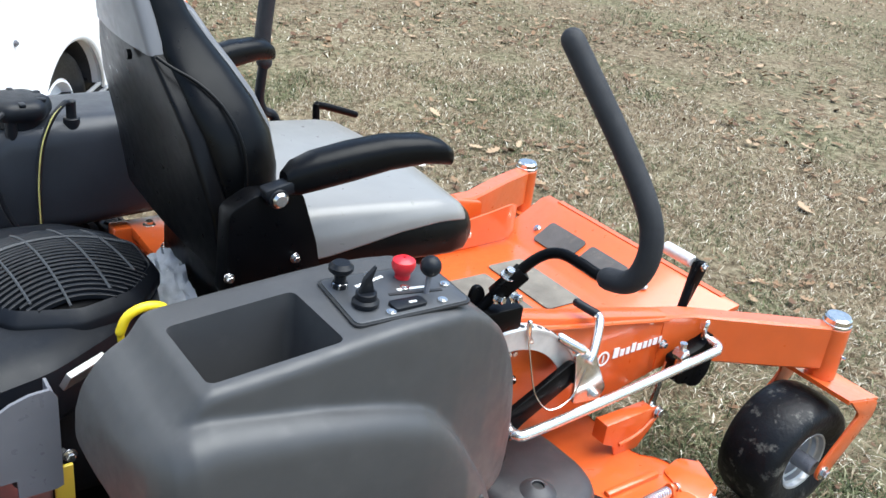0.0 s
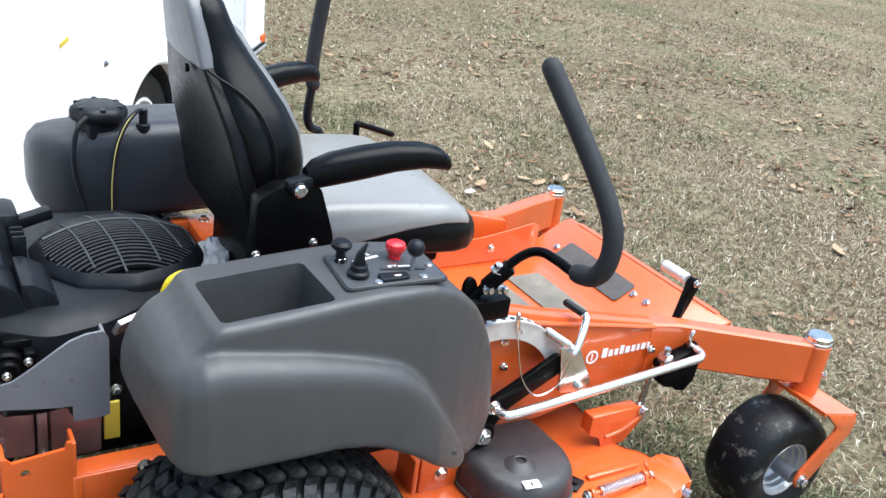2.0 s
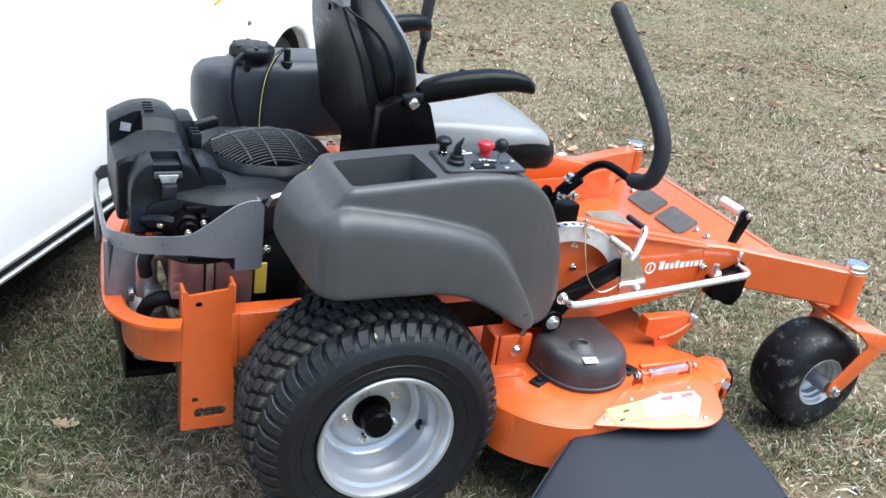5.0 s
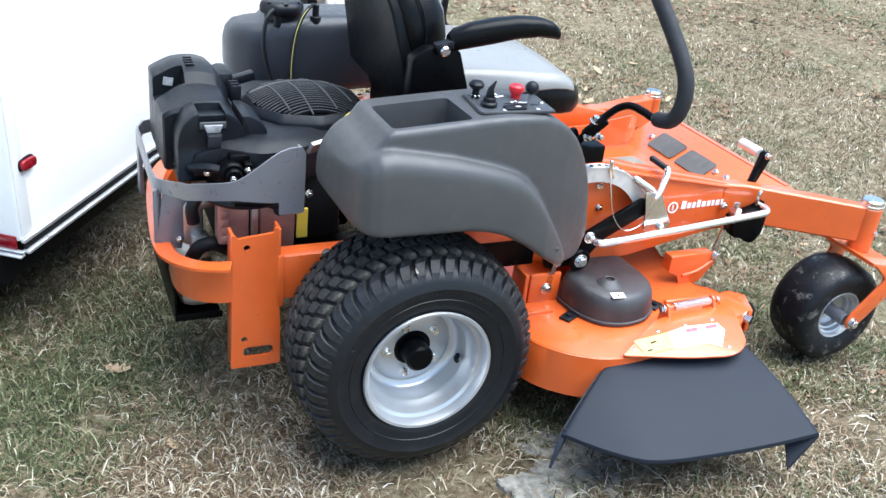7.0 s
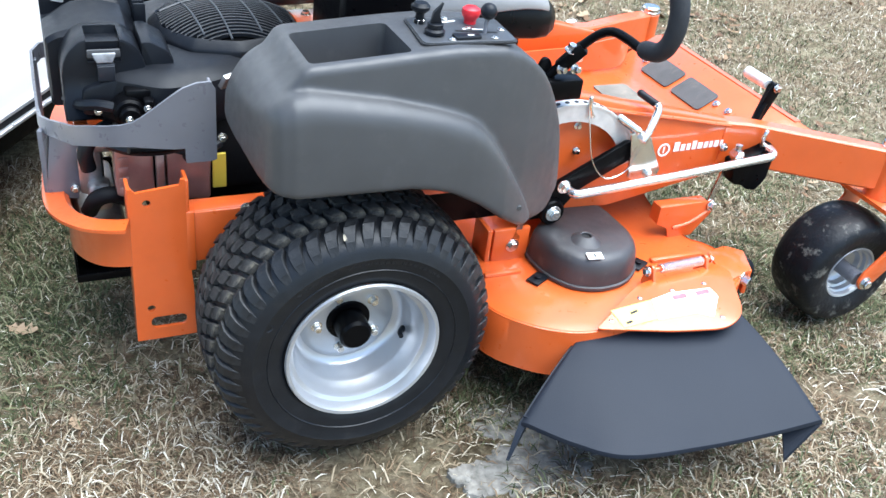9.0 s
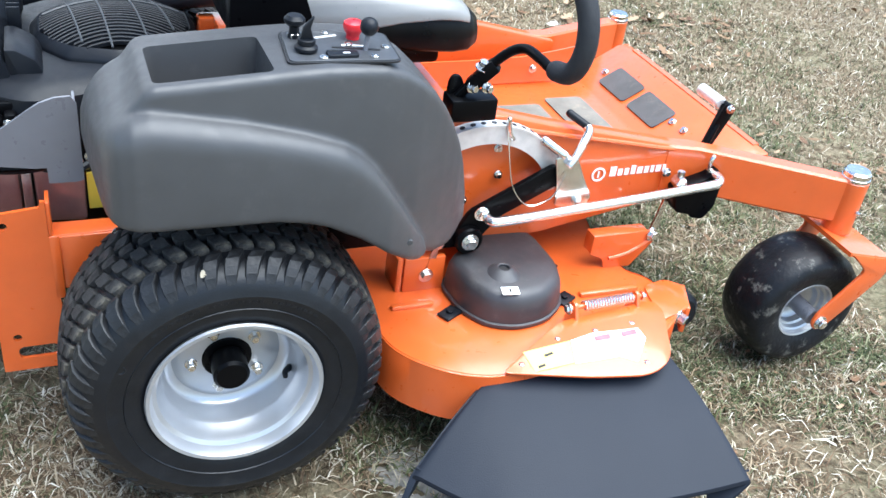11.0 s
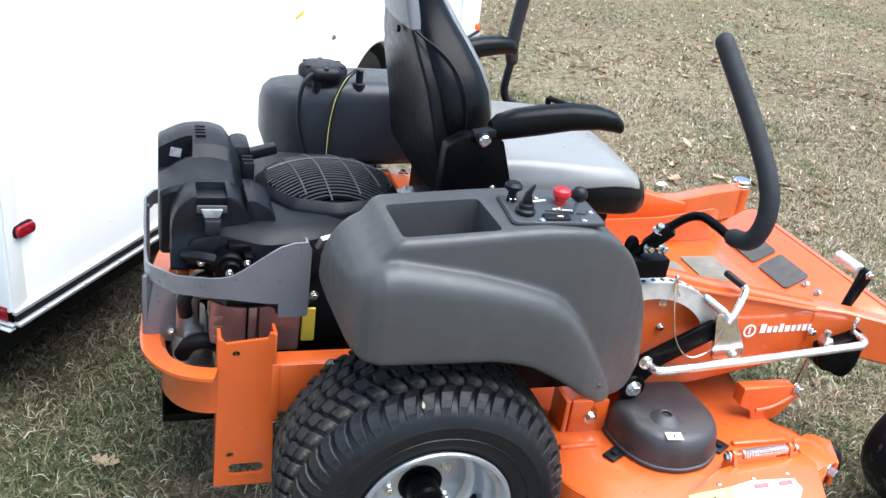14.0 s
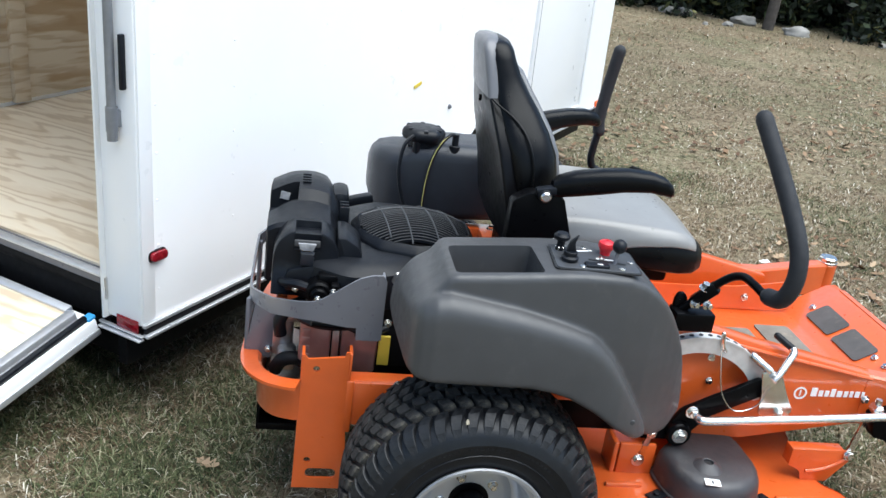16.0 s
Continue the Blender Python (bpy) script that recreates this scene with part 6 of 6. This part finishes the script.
# grey guard round the engine
band = [(-0.224, -0.43, 0.592, 0.752), (-0.234, -0.43, 0.588, 0.768), (-0.262, -0.43, 0.588, 0.766), (-0.288, -0.43, 0.588, 0.757), (-0.2885, -0.43, 0.622, 0.757), (-0.31, -0.43, 0.622, 0.743), (-0.35, -0.43, 0.628, 0.714), (-0.375, -0.43, 0.632, 0.697), (-0.39, -0.428, 0.634, 0.688), (-0.412, -0.422, 0.633, 0.681), (-0.435, -0.408, 0.628, 0.674), (-0.50, -0.35, 0.608, 0.652), (-0.545, -0.255, 0.588, 0.626), (-0.558, -0.215, 0.578, 0.616), (-0.562, -0.16, 0.572, 0.616), (-0.562, -0.02, 0.578, 0.62), (-0.56, 0.14, 0.58, 0.622), (-0.54, 0.19, 0.582, 0.622), (-0.48, 0.22, 0.586, 0.622)]
rings = []
for i, (x, y, lo, hi) in enumerate(band):
    a, b = Vector(band[max(i - 1, 0)][:2]), Vector(band[min(i + 1, len(band) - 1)][:2])
    d = (b - a).normalized()
    nx, ny = d.y * 0.003, -d.x * 0.003
    rings.append([(x + nx, y + ny, lo), (x + nx, y + ny, hi), (x - nx, y - ny, hi), (x - nx, y - ny, lo)])
guard = part("engine_guard", loft(rings), GUARD_PAINT, MOWER, "grey painted steel engine guard")
part("guard_return", box(-0.229, -0.402, 0.672, 0.006, 0.05, 0.165, 0.002), GUARD_PAINT, guard)
part("guard_lip", tube([(-0.40, -0.416, 0.62), (-0.36, -0.405, 0.612), (-0.31, -0.405, 0.612), (-0.28, -0.41, 0.618)], 0.008, 8, 4), BLACK_PAINT, guard)
part("guard_leg", joined(box(-0.556, -0.214, 0.505, 0.012, 0.05, 0.17, 0.003, (0, 0, -20)), box(-0.522, -0.236, 0.5, 0.068, 0.006, 0.16, 0.002, (0, 8, 0))), GUARD_PAINT, guard)
part("guard_leg", box(-0.555, 0.16, 0.505, 0.012, 0.05, 0.19, 0.003), GUARD_PAINT, guard)
for p in ((-0.505, -0.24, 0.445),):
    part("guard_bolt", bolt(p, 0.007), ZINC, guard)
part("guard_bolt", bolt((-0.21, -0.42, 0.635), 0.007), ZINC, guard)
part("label_plate", box(-0.17, -0.37, 0.745, 0.075, 0.012, 0.035, 0.002, (30, 0, 30)), ENGINE_METAL, eng, "small barcode label", smooth=False)

# orange rear bumper
def fine_band(rows, steps):
    """The rows of an (x, y, lo, hi) band, made smooth."""
    tall = [r[3] - r[2] for r in rows]
    line = catmull([r[:3] for r in rows], steps)
    return [(p.x, p.y, p.z, p.z + float(np.interp(i / steps, range(len(rows)), tall))) for i, p in enumerate(line)]


bp = [(-0.413, -0.468, 0.375, 0.495), (-0.44, -0.458, 0.37, 0.49), (-0.475, -0.425, 0.358, 0.478), (-0.505, -0.36, 0.34, 0.46), (-0.52, -0.27, 0.32, 0.442), (-0.514, -0.12, 0.31, 0.432), (-0.49, 0.12, 0.3, 0.42), (-0.46, 0.26, 0.3, 0.42), (-0.41, 0.36, 0.3, 0.42), (-0.34, 0.40, 0.3, 0.42)]
bp = fine_band(bp, 5)
rings = []
for i, (x, y, lo, hi) in enumerate(bp):
    a, b = Vector(bp[max(i - 1, 0)][:2]), Vector(bp[min(i + 1, len(bp) - 1)][:2])
    d = (b - a).normalized()
    nx, ny = d.y, -d.x
    def at(k, z):
        return (x - nx * k, y - ny * k, z)
    rings.append([at(-0.0, lo), at(0.0, hi - 0.012), at(0.01, hi), at(0.055, hi), at(0.055, hi - 0.008), at(0.012, hi - 0.008), at(0.008, hi - 0.016), at(0.008, lo)])
part("rear_bumper", loft(rings), ORANGE, MOWER, "curved orange steel rear bumper")
part("bumper_upright", box(-0.478, -0.19, 0.5, 0.03, 0.03, 0.17, 0.004), ORANGE, MOWER)
plate = [(-0.418, 0.172), (-0.288, 0.172), (-0.290, 0.30), (-0.300, 0.44), (-0.300, 0.575), (-0.308, 0.575), (-0.312, 0.562), (-0.40, 0.552), (-0.408, 0.562), (-0.414, 0.562)]
pl = part("tow_plate", prism(plate, "xz", -0.478, -0.470), ORANGE, MOWER, "orange upright plate with holes and a slot", sharp=25)
slot = rounded([(-0.386, 0.203), (-0.308, 0.203), (-0.308, 0.233), (-0.386, 0.233)], 0.014, 6)
cut(pl, [prism(slot, "xz", -0.5, -0.45), disc(0.0085, -0.5, -0.45, 20, Matrix.Translation((-0.379, 0, 0.526))), disc(0.0085, -0.5, -0.45, 20, Matrix.Translation((-0.384, 0, 0.258)))])
part("plate_flange", joined(box(-0.413, -0.45, 0.367, 0.008, 0.05, 0.39, 0.002), box(-0.296, -0.45, 0.50, 0.008, 0.05, 0.14, 0.002)), ORANGE, pl)
part("frame_stub", joined(box(-0.19, -0.462, 0.425, 0.23, 0.014, 0.125, 0.004), box(-0.19, -0.44, 0.485, 0.23, 0.05, 0.01, 0.003), box(-0.293, -0.472, 0.42, 0.022, 0.012, 0.15, 0.004)), ORANGE, MOWER)
part("stub_bolt", bolt((-0.17, -0.47, 0.485), 0.01), ZINC, MOWER)
part("wheel_frame", box(0.24, -0.445, 0.525, 0.42, 0.05, 0.12, 0.006), ORANGE, MOWER)
# black block set in to stand for the shaded gap under the console
part("shaded_gap_block", box(0.37, -0.425, 0.42, 0.2, 0.03, 0.11, 0.004), BLACK_PAINT, MOWER)
part("bumper_decal", box(-0.5165, -0.315, 0.386, 0.0025, 0.045, 0.062, 0, (0, 0, 9.5)), WHITE_MARK, MOWER, "white bumper decal", smooth=False)

# ---- lawn, leaves, woods ----


def stuff_mesh(name, verts, faces, material, label, category):
    """verts: (n, k, 3) array of loose polygons of k corners."""
    n, k = verts.shape[:2]
    me = bpy.data.meshes.new(name)
    me.vertices.add(n * k)
    me.vertices.foreach_set("co", verts.reshape(-1).astype(np.float32))
    f = np.asarray(faces)
    c = f.shape[1]
    loops = (np.arange(n)[:, None, None] * k + f[None]).reshape(-1)
    me.loops.add(len(loops))
    me.loops.foreach_set("vertex_index", loops.astype(np.int32))
    p = n * len(f)
    me.polygons.add(p)
    me.polygons.foreach_set("loop_start", (np.arange(p) * c).astype(np.int32))
    me.update(calc_edges=True)
    me.materials.append(material)
    return tagged(new(name, me), label, category, kind="stuff")


def ground_many(x, y):
    s = np.clip((0.5 - x) / 1.5, 0, 1)
    z = -0.012 - 0.085 * s * s * (3 - 2 * s)
    bump = np.array([0.016 * noise.noise((a * 0.9, b * 0.9, 0.3)) + 0.006 * noise.noise((a * 5, b * 5, 1.7)) for a, b in zip(x.tolist(), y.tolist())])
    far = np.maximum(0, np.hypot(x, y) - 14)
    return z + bump / (1 + 0.1 * far)


def patchiness(x, y, scale, seed):
    return np.array([noise.noise((a * scale, b * scale, seed)) for a, b in zip(x.tolist(), y.tolist())])


def blades(count, x0, x1, y0, y1, long, wide, seed, green):
    """Short bent blades: narrow strips, most of the dead ones nearly flat."""
    g = np.random.default_rng(seed)
    x, y = g.uniform(x0, x1, count), g.uniform(y0, y1, count)
    p = patchiness(x, y, 0.9, 3.0) + 0.7 * patchiness(x, y, 4.0, 8.0)
    # greener zones by caster and trailer; the trailer's also stands for shade there
    lush_shade = np.clip(1.4 - np.hypot((x - 1.25) / 0.8, (y + 0.3) / 0.85) + 0.5 * patchiness(x, y, 3.2, 44.0), 0, 1)
    lush_shade = np.maximum(lush_shade, np.clip(1.35 - np.hypot((x + 0.85) / 0.9, (y - 0.05) / 0.75) + 0.5 * patchiness(x, y, 3.0, 91.0), 0, 1))
    keep = (p + 0.42 * lush_shade + g.normal(0, 0.3, count) > 0.2) if green else (p + 0.28 * lush_shade - 0.5 * np.clip((-0.7 - y) / 0.3, 0, 1) + g.normal(0, 0.3, count) < 0.42)
    bare = patchiness(x, y, 1.7, 21.0) + 0.4 * patchiness(x, y, 6.0, 5.0)
    keep &= g.uniform(0, 1, count) > np.clip((bare - 0.18) * 3.0, 0, 0.85)
    if green:
        keep &= g.uniform(0, 1, count) > 0.75 * np.clip((-0.7 - y + 0.3 * patchiness(x, y, 2.0, 61.0)) / 0.3, 0, 1)
    worn = np.hypot((x - 0.3) / 0.65, (y + 0.95) / 0.3) + 0.6 * patchiness(x, y, 4.5, 71.0)
    keep &= g.uniform(0, 1, count) > 0.42 * np.clip((1.15 - worn) / 0.5, 0, 1)
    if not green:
        keep &= g.uniform(0, 1, count) > 0.55 * lush_shade
        # fewer pale blades by the trailer, a darker tone in place of its shade
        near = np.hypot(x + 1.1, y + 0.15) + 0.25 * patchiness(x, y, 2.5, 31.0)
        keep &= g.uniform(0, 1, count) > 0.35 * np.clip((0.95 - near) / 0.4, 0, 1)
    keep &= ((x - 0.42) / 0.19) ** 2 + ((y + 0.85) / 0.19) ** 2 > 0.45 + 0.85 * g.uniform(-1, 1, count)
    x, y = x[keep], y[keep]
    n = len(x)
    z = ground_many(x, y) - 0.002
    a = g.uniform(0, 2 * np.pi, n)
    flat = long > 0.08
    lean = g.uniform(0.15, 0.95, n) if green else g.uniform(0.03, 0.85, n) ** 1.3
    lean = lean * (0.3 if flat else 1.0)
    size = long * g.uniform(0.3, 1.3, n)
    w = wide * g.uniform(0.45, 1.45, n)
    d = np.stack([np.cos(a), np.sin(a), 0 * a], -1)
    s = np.stack([-np.sin(a), np.cos(a), 0 * a], -1) * w[:, None] / 2
    base = np.stack([x, y, z], -1)
    up = np.zeros((n, 3))
    up[:, 2] = 1
    mid = base + d * (size * 0.5 * np.cos(lean))[:, None] + up * (size * 0.6 * np.sin(lean) + 0.003)[:, None]
    drop = g.uniform(0.2, 1.0, n) * (0.9 if green else 0.6)
    tip = base + d * (size * np.cos(lean * 0.7))[:, None] + up * (size * np.sin(lean) * drop + 0.002)[:, None]
    return np.stack([base - s, base + s, mid + s * 0.85, mid - s * 0.85, tip], 1)


BLADE_FACES3 = [(0, 1, 2), (0, 2, 3), (3, 2, 4)]


def build_lawn():
    dry, live = [], []
    zones = [
        (190000, -1.9, 1.9, -1.75, 0.9, 0.055, 0.0032),
        (70000, 1.2, 4.4, -1.5, 3.4, 0.05, 0.0031),
        (45000, 0.5, 8.5, 0.0, 8.0, 0.05, 0.004),
        (26000, 0.5, 14.0, 3.0, 14.0, 0.06, 0.008),
        (36000, -1.9, 2.4, -1.75, 0.9, 0.09, 0.002),
        (9000, 4.0, 9.5, -2.5, 1.0, 0.06, 0.006),
        (16000, -3.2, -1.2, -1.6, 1.0, 0.06, 0.0042),
        (22000, -7.0, 9.0, -8.0, 6.0, 0.06, 0.006),
    ]
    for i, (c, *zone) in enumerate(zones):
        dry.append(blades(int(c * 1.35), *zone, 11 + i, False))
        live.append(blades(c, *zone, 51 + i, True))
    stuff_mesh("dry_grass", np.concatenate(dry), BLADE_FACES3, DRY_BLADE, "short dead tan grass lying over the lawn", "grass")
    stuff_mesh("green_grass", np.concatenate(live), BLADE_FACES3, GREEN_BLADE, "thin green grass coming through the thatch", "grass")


def leaf_outline():
    half = [(0.0, 0.0), (0.12, 0.05), (0.2, 0.2), (0.3, 0.1), (0.42, 0.27), (0.52, 0.12), (0.66, 0.3), (0.75, 0.12), (0.88, 0.16), (1.0, 0.0)]
    return half + [(u, -v) for u, v in half[-2:0:-1]]


def build_leaves():
    g = np.random.default_rng(77)
    out = np.array(leaf_outline())
    k = len(out)
    n = 15000
    r = 0.8 + 13 * g.uniform(0, 1, n) ** 0.6
    a = g.uniform(-0.35, 1.75, n)
    x, y = -0.8 + r * np.cos(a), -1.0 + r * np.sin(a)
    drift = patchiness(x, y, 0.8, 15.0) + 0.6 * patchiness(x, y, 2.6, 17.0)
    size = g.uniform(0.02, 0.075, n) * np.clip(0.75 + 1.6 * drift, 0.12, 1.2) * np.clip((np.hypot(x, y) - 0.6) / 2.4, 0.35, 1)
    z = ground_many(x, y) + g.uniform(0.008, 0.022, n)
    turn, curl, tilt = g.uniform(0, 6.283, n), g.uniform(0.1, 0.9, n), g.normal(0, 0.25, n)
    u = (out[None, :, 0] - 0.5) * size[:, None]
    v = out[None, :, 1] * size[:, None] * g.uniform(0.8, 1.3, n)[:, None]
    h = curl[:, None] * (u**2 + v**2 * 2) / size[:, None] + tilt[:, None] * u
    px = x[:, None] + u * np.cos(turn)[:, None] - v * np.sin(turn)[:, None]
    py = y[:, None] + u * np.sin(turn)[:, None] + v * np.cos(turn)[:, None]
    stuff_mesh("leaf_litter", np.stack([px, py, z[:, None] + h], -1), [tuple(range(k))], LEAF, "dead brown oak leaves scattered over the lawn", "leaves")


def single_leaf(x, y, size, turn):
    bm = bmesh.new()
    pts = leaf_outline()
    top = [bm.verts.new(((u - 0.5) * size, v * size, 0.5 * ((u - 0.5) ** 2 + 2 * v * v) * size)) for u, v in pts]
    bm.faces.new(top)
    low = bmesh.ops.extrude_face_region(bm, geom=bm.faces[:])
    bmesh.ops.translate(bm, vec=(0, 0, -0.0012), verts=[v for v in low["geom"] if isinstance(v, bmesh.types.BMVert)])
    ob = part("oak_leaf", moved(bm, pose(x, y, ground_z(x, y) + 0.016, 4, -3, turn)), LEAF, smooth=False)
    tagged(ob, "curled brown oak leaf lying on the lawn", "leaf", "fallen leaves")


def build_woods():
    """The dark edge of the woods: trunks, and evergreen crowns of many small leaves."""
    g = np.random.default_rng(9)
    spots = [(2.6, 13.4, 1.7), (4.3, 14.2, 2.2), (5.7, 13.3, 1.9), (7.2, 13.3, 2.3), (8.4, 12.5, 1.9), (9.7, 12.6, 2.3), (11.0, 12.1, 2.0), (12.5, 12.9, 2.4), (14.2, 12.0, 2.3), (6.4, 16.0, 3.2), (10.0, 15.8, 3.4), (13.5, 15.2, 3.4), (2.0, 16.0, 3.0), (16.2, 11.5, 2.6), (16.3, 10.0, 2.3), (14.7, 10.6, 2.1), (18.0, 9.6, 2.6)]
    spots += [(1.0 + 1.25 * k, 17.6 - 0.018 * k * k + 0.5 * (k % 2), 3.6) for k in range(16)]
    spots += [(2.2 + 1.05 * k, 14.9 - 0.2 * k + 0.35 * (k % 2), 1.5) for k in range(14)]
    for i, (x, y, h) in enumerate(spots):
        tree = thing("evergreen_tree", "dark evergreen tree at the edge of the woods", "tree", Matrix.Translation((x, y, ground_z(x, y) - 0.05)), "trees at the wood's edge")
        rnd = random.Random(i)
        wood = [tube([(0, 0, 0), (0.05, 0.02, h * 0.5), (0.0, 0.06, h * 1.25)], (0.08, 0.02), 8, 5)]
        for j in range(9):
            a = rnd.uniform(0, 6.28)
            z = h * rnd.uniform(0.12, 1.0)
            r = rnd.uniform(0.5, 1.1)
            wood.append(tube([(0, 0, z), (0.5 * r * math.cos(a), 0.5 * r * math.sin(a), z + 0.12), (r * math.cos(a), r * math.sin(a), z + rnd.uniform(-0.1, 0.3))], (0.025, 0.006), 6, 4))
        part("trunk", joined(*wood), BARK, tree)
        n = 5200
        clump = g.integers(0, 46, n)
        cz = g.uniform(0.02, 1.35, 46) ** 1.15 * h
        cr = g.uniform(0.15, 1.0, 46) * (1.25 - 0.45 * cz / h)
        ca = g.uniform(0, 6.283, 46)
        c = np.stack([cr * np.cos(ca), cr * np.sin(ca), cz], -1)[clump] + g.normal(0, 0.17, (n, 3))
        c[:, 2] = np.maximum(c[:, 2], 0.02)
        d = g.normal(0, 1, (n, 3))
        d /= np.linalg.norm(d, axis=1)[:, None]
        e = np.cross(d, g.normal(0, 1, (n, 3)))
        e /= np.linalg.norm(e, axis=1)[:, None]
        s = g.uniform(0.05, 0.11, n)[:, None]
        quad = np.stack([c - d * s, c + e * s * 0.45, c + d * s, c - e * s * 0.45], 1)
        crown = stuff_mesh("crown", quad, [(0, 1, 2, 3)], FOLIAGE, "", "")
        del crown["kind"]
        crown.parent = tree
    for x, y, h in ((6.74, 11.95, 3.2), (3.3, 12.9, 3.4), (11.2, 11.9, 3.4)):
        t = thing("tree_trunk", "slim grey trunk at the edge of the woods", "tree", Matrix.Translation((x, y, ground_z(x, y) - 0.04)))
        part("trunk", tube([(0, 0, 0), (0.03, 0.02, 0.9), (-0.05, 0.05, 2.0), (0.02, 0.0, h)], (0.095, 0.06), 12, 6), BARK, t)
        part("limb", tube([(-0.04, 0.05, 1.9), (0.3, 0.2, 2.5), (0.5, 0.3, 3.1)], (0.035, 0.012), 8, 5), BARK, t)


def stone(x, y, r, seed, stretch):
    bm = bmesh.new()
    bmesh.ops.create_icosphere(bm, subdivisions=3, radius=r)
    for v in bm.verts:
        v.co *= 1 + 0.35 * noise.noise(v.co * (1.6 / r) + Vector((seed, 0, 0)))
    ob = part("field_stone", moved(bm, Matrix.Translation((x, y, ground_z(x, y) + r * 0.25)) @ Matrix.Diagonal((*stretch, 1))), STONE, sharp=60)
    tagged(ob, "pale grey field stone at the edge of the woods", "stone", "stones at the wood's edge")


build_lawn()
build_leaves()
for lx, ly, ls, lt in ((2.11, 1.87, 0.10, 30), (3.52, 0.69, 0.13, 70), (5.78, 2.72, 0.10, 10), (-0.57, -0.45, 0.05, 110), (-0.95, -0.75, 0.085, 200), (-0.67, -0.04, 0.09, 330), (5.2, 4.2, 0.12, 150), (3.9, 3.0, 0.09, 250), (2.9, 2.6, 0.08, 300), (4.4, 1.3, 0.1, 95)):
    single_leaf(lx, ly, ls, lt)
build_woods()
for i, (sx, sy, sr, st) in enumerate(((6.5, 12.3, 0.17, (1.35, 0.8, 0.55)), (7.03, 11.55, 0.17, (1.4, 0.7, 0.6)), (5.3, 12.65, 0.11, (1.4, 1, 0.7)), (5.66, 12.8, 0.1, (1.4, 1, 0.7)), (5.55, 11.6, 0.045, (1, 1, 0.8)), (6.03, 11.85, 0.07, (1.2, 1, 0.7)), (8.4, 11.3, 0.08, (1.3, 1, 0.6)))):
    stone(sx, sy, sr, i * 3.1, st)


def leaf_flake(at, size, turn):
    """A curled scrap of dead leaf caught in the tread."""
    bm = bmesh.new()
    for v, (u, w) in enumerate(leaf_outline()):
        bm.verts.new(((u - 0.5) * size, w * 0.7 * size, 0.9 * w * w * size + 0.1 * (u - 0.5) ** 2 * size))
    bm.verts.ensure_lookup_table()
    bm.faces.new(bm.verts[:])
    low = bmesh.ops.extrude_face_region(bm, geom=bm.faces[:])
    bmesh.ops.translate(bm, vec=(0, 0, -0.001), verts=[v for v in low["geom"] if isinstance(v, bmesh.types.BMVert)])
    ob = part("leaf_scrap", moved(bm, pose(*at, *turn)), DRY_BLADE, smooth=False)
    tagged(ob, "small curled tan leaf scrap caught on the tyre tread", "leaf")


leaf_flake((-0.051, -0.780, 0.585), 0.03, (48, 10, 70))


def paper_scrap(x, y):
    bm = bmesh.new()
    bmesh.ops.create_grid(bm, x_segments=8, y_segments=6, size=0.5)
    for v in bm.verts:
        v.co = (0.06 * v.co.x, 0.035 * v.co.y, 0.012 + 0.012 * noise.noise((v.co.x * 4, v.co.y * 4, 3.0)))
    low = bmesh.ops.extrude_face_region(bm, geom=bm.faces[:])
    bmesh.ops.translate(bm, vec=(0, 0, -0.0015), verts=[v for v in low["geom"] if isinstance(v, bmesh.types.BMVert)])
    ob = part("paper_scrap", moved(bm, pose(x, y, ground_z(x, y) + 0.02, 0, 0, 25)), WHITE_MARK, smooth=False)
    tagged(ob, "crumpled white paper scrap lying on the lawn", "litter")


paper_scrap(1.98, 1.76)
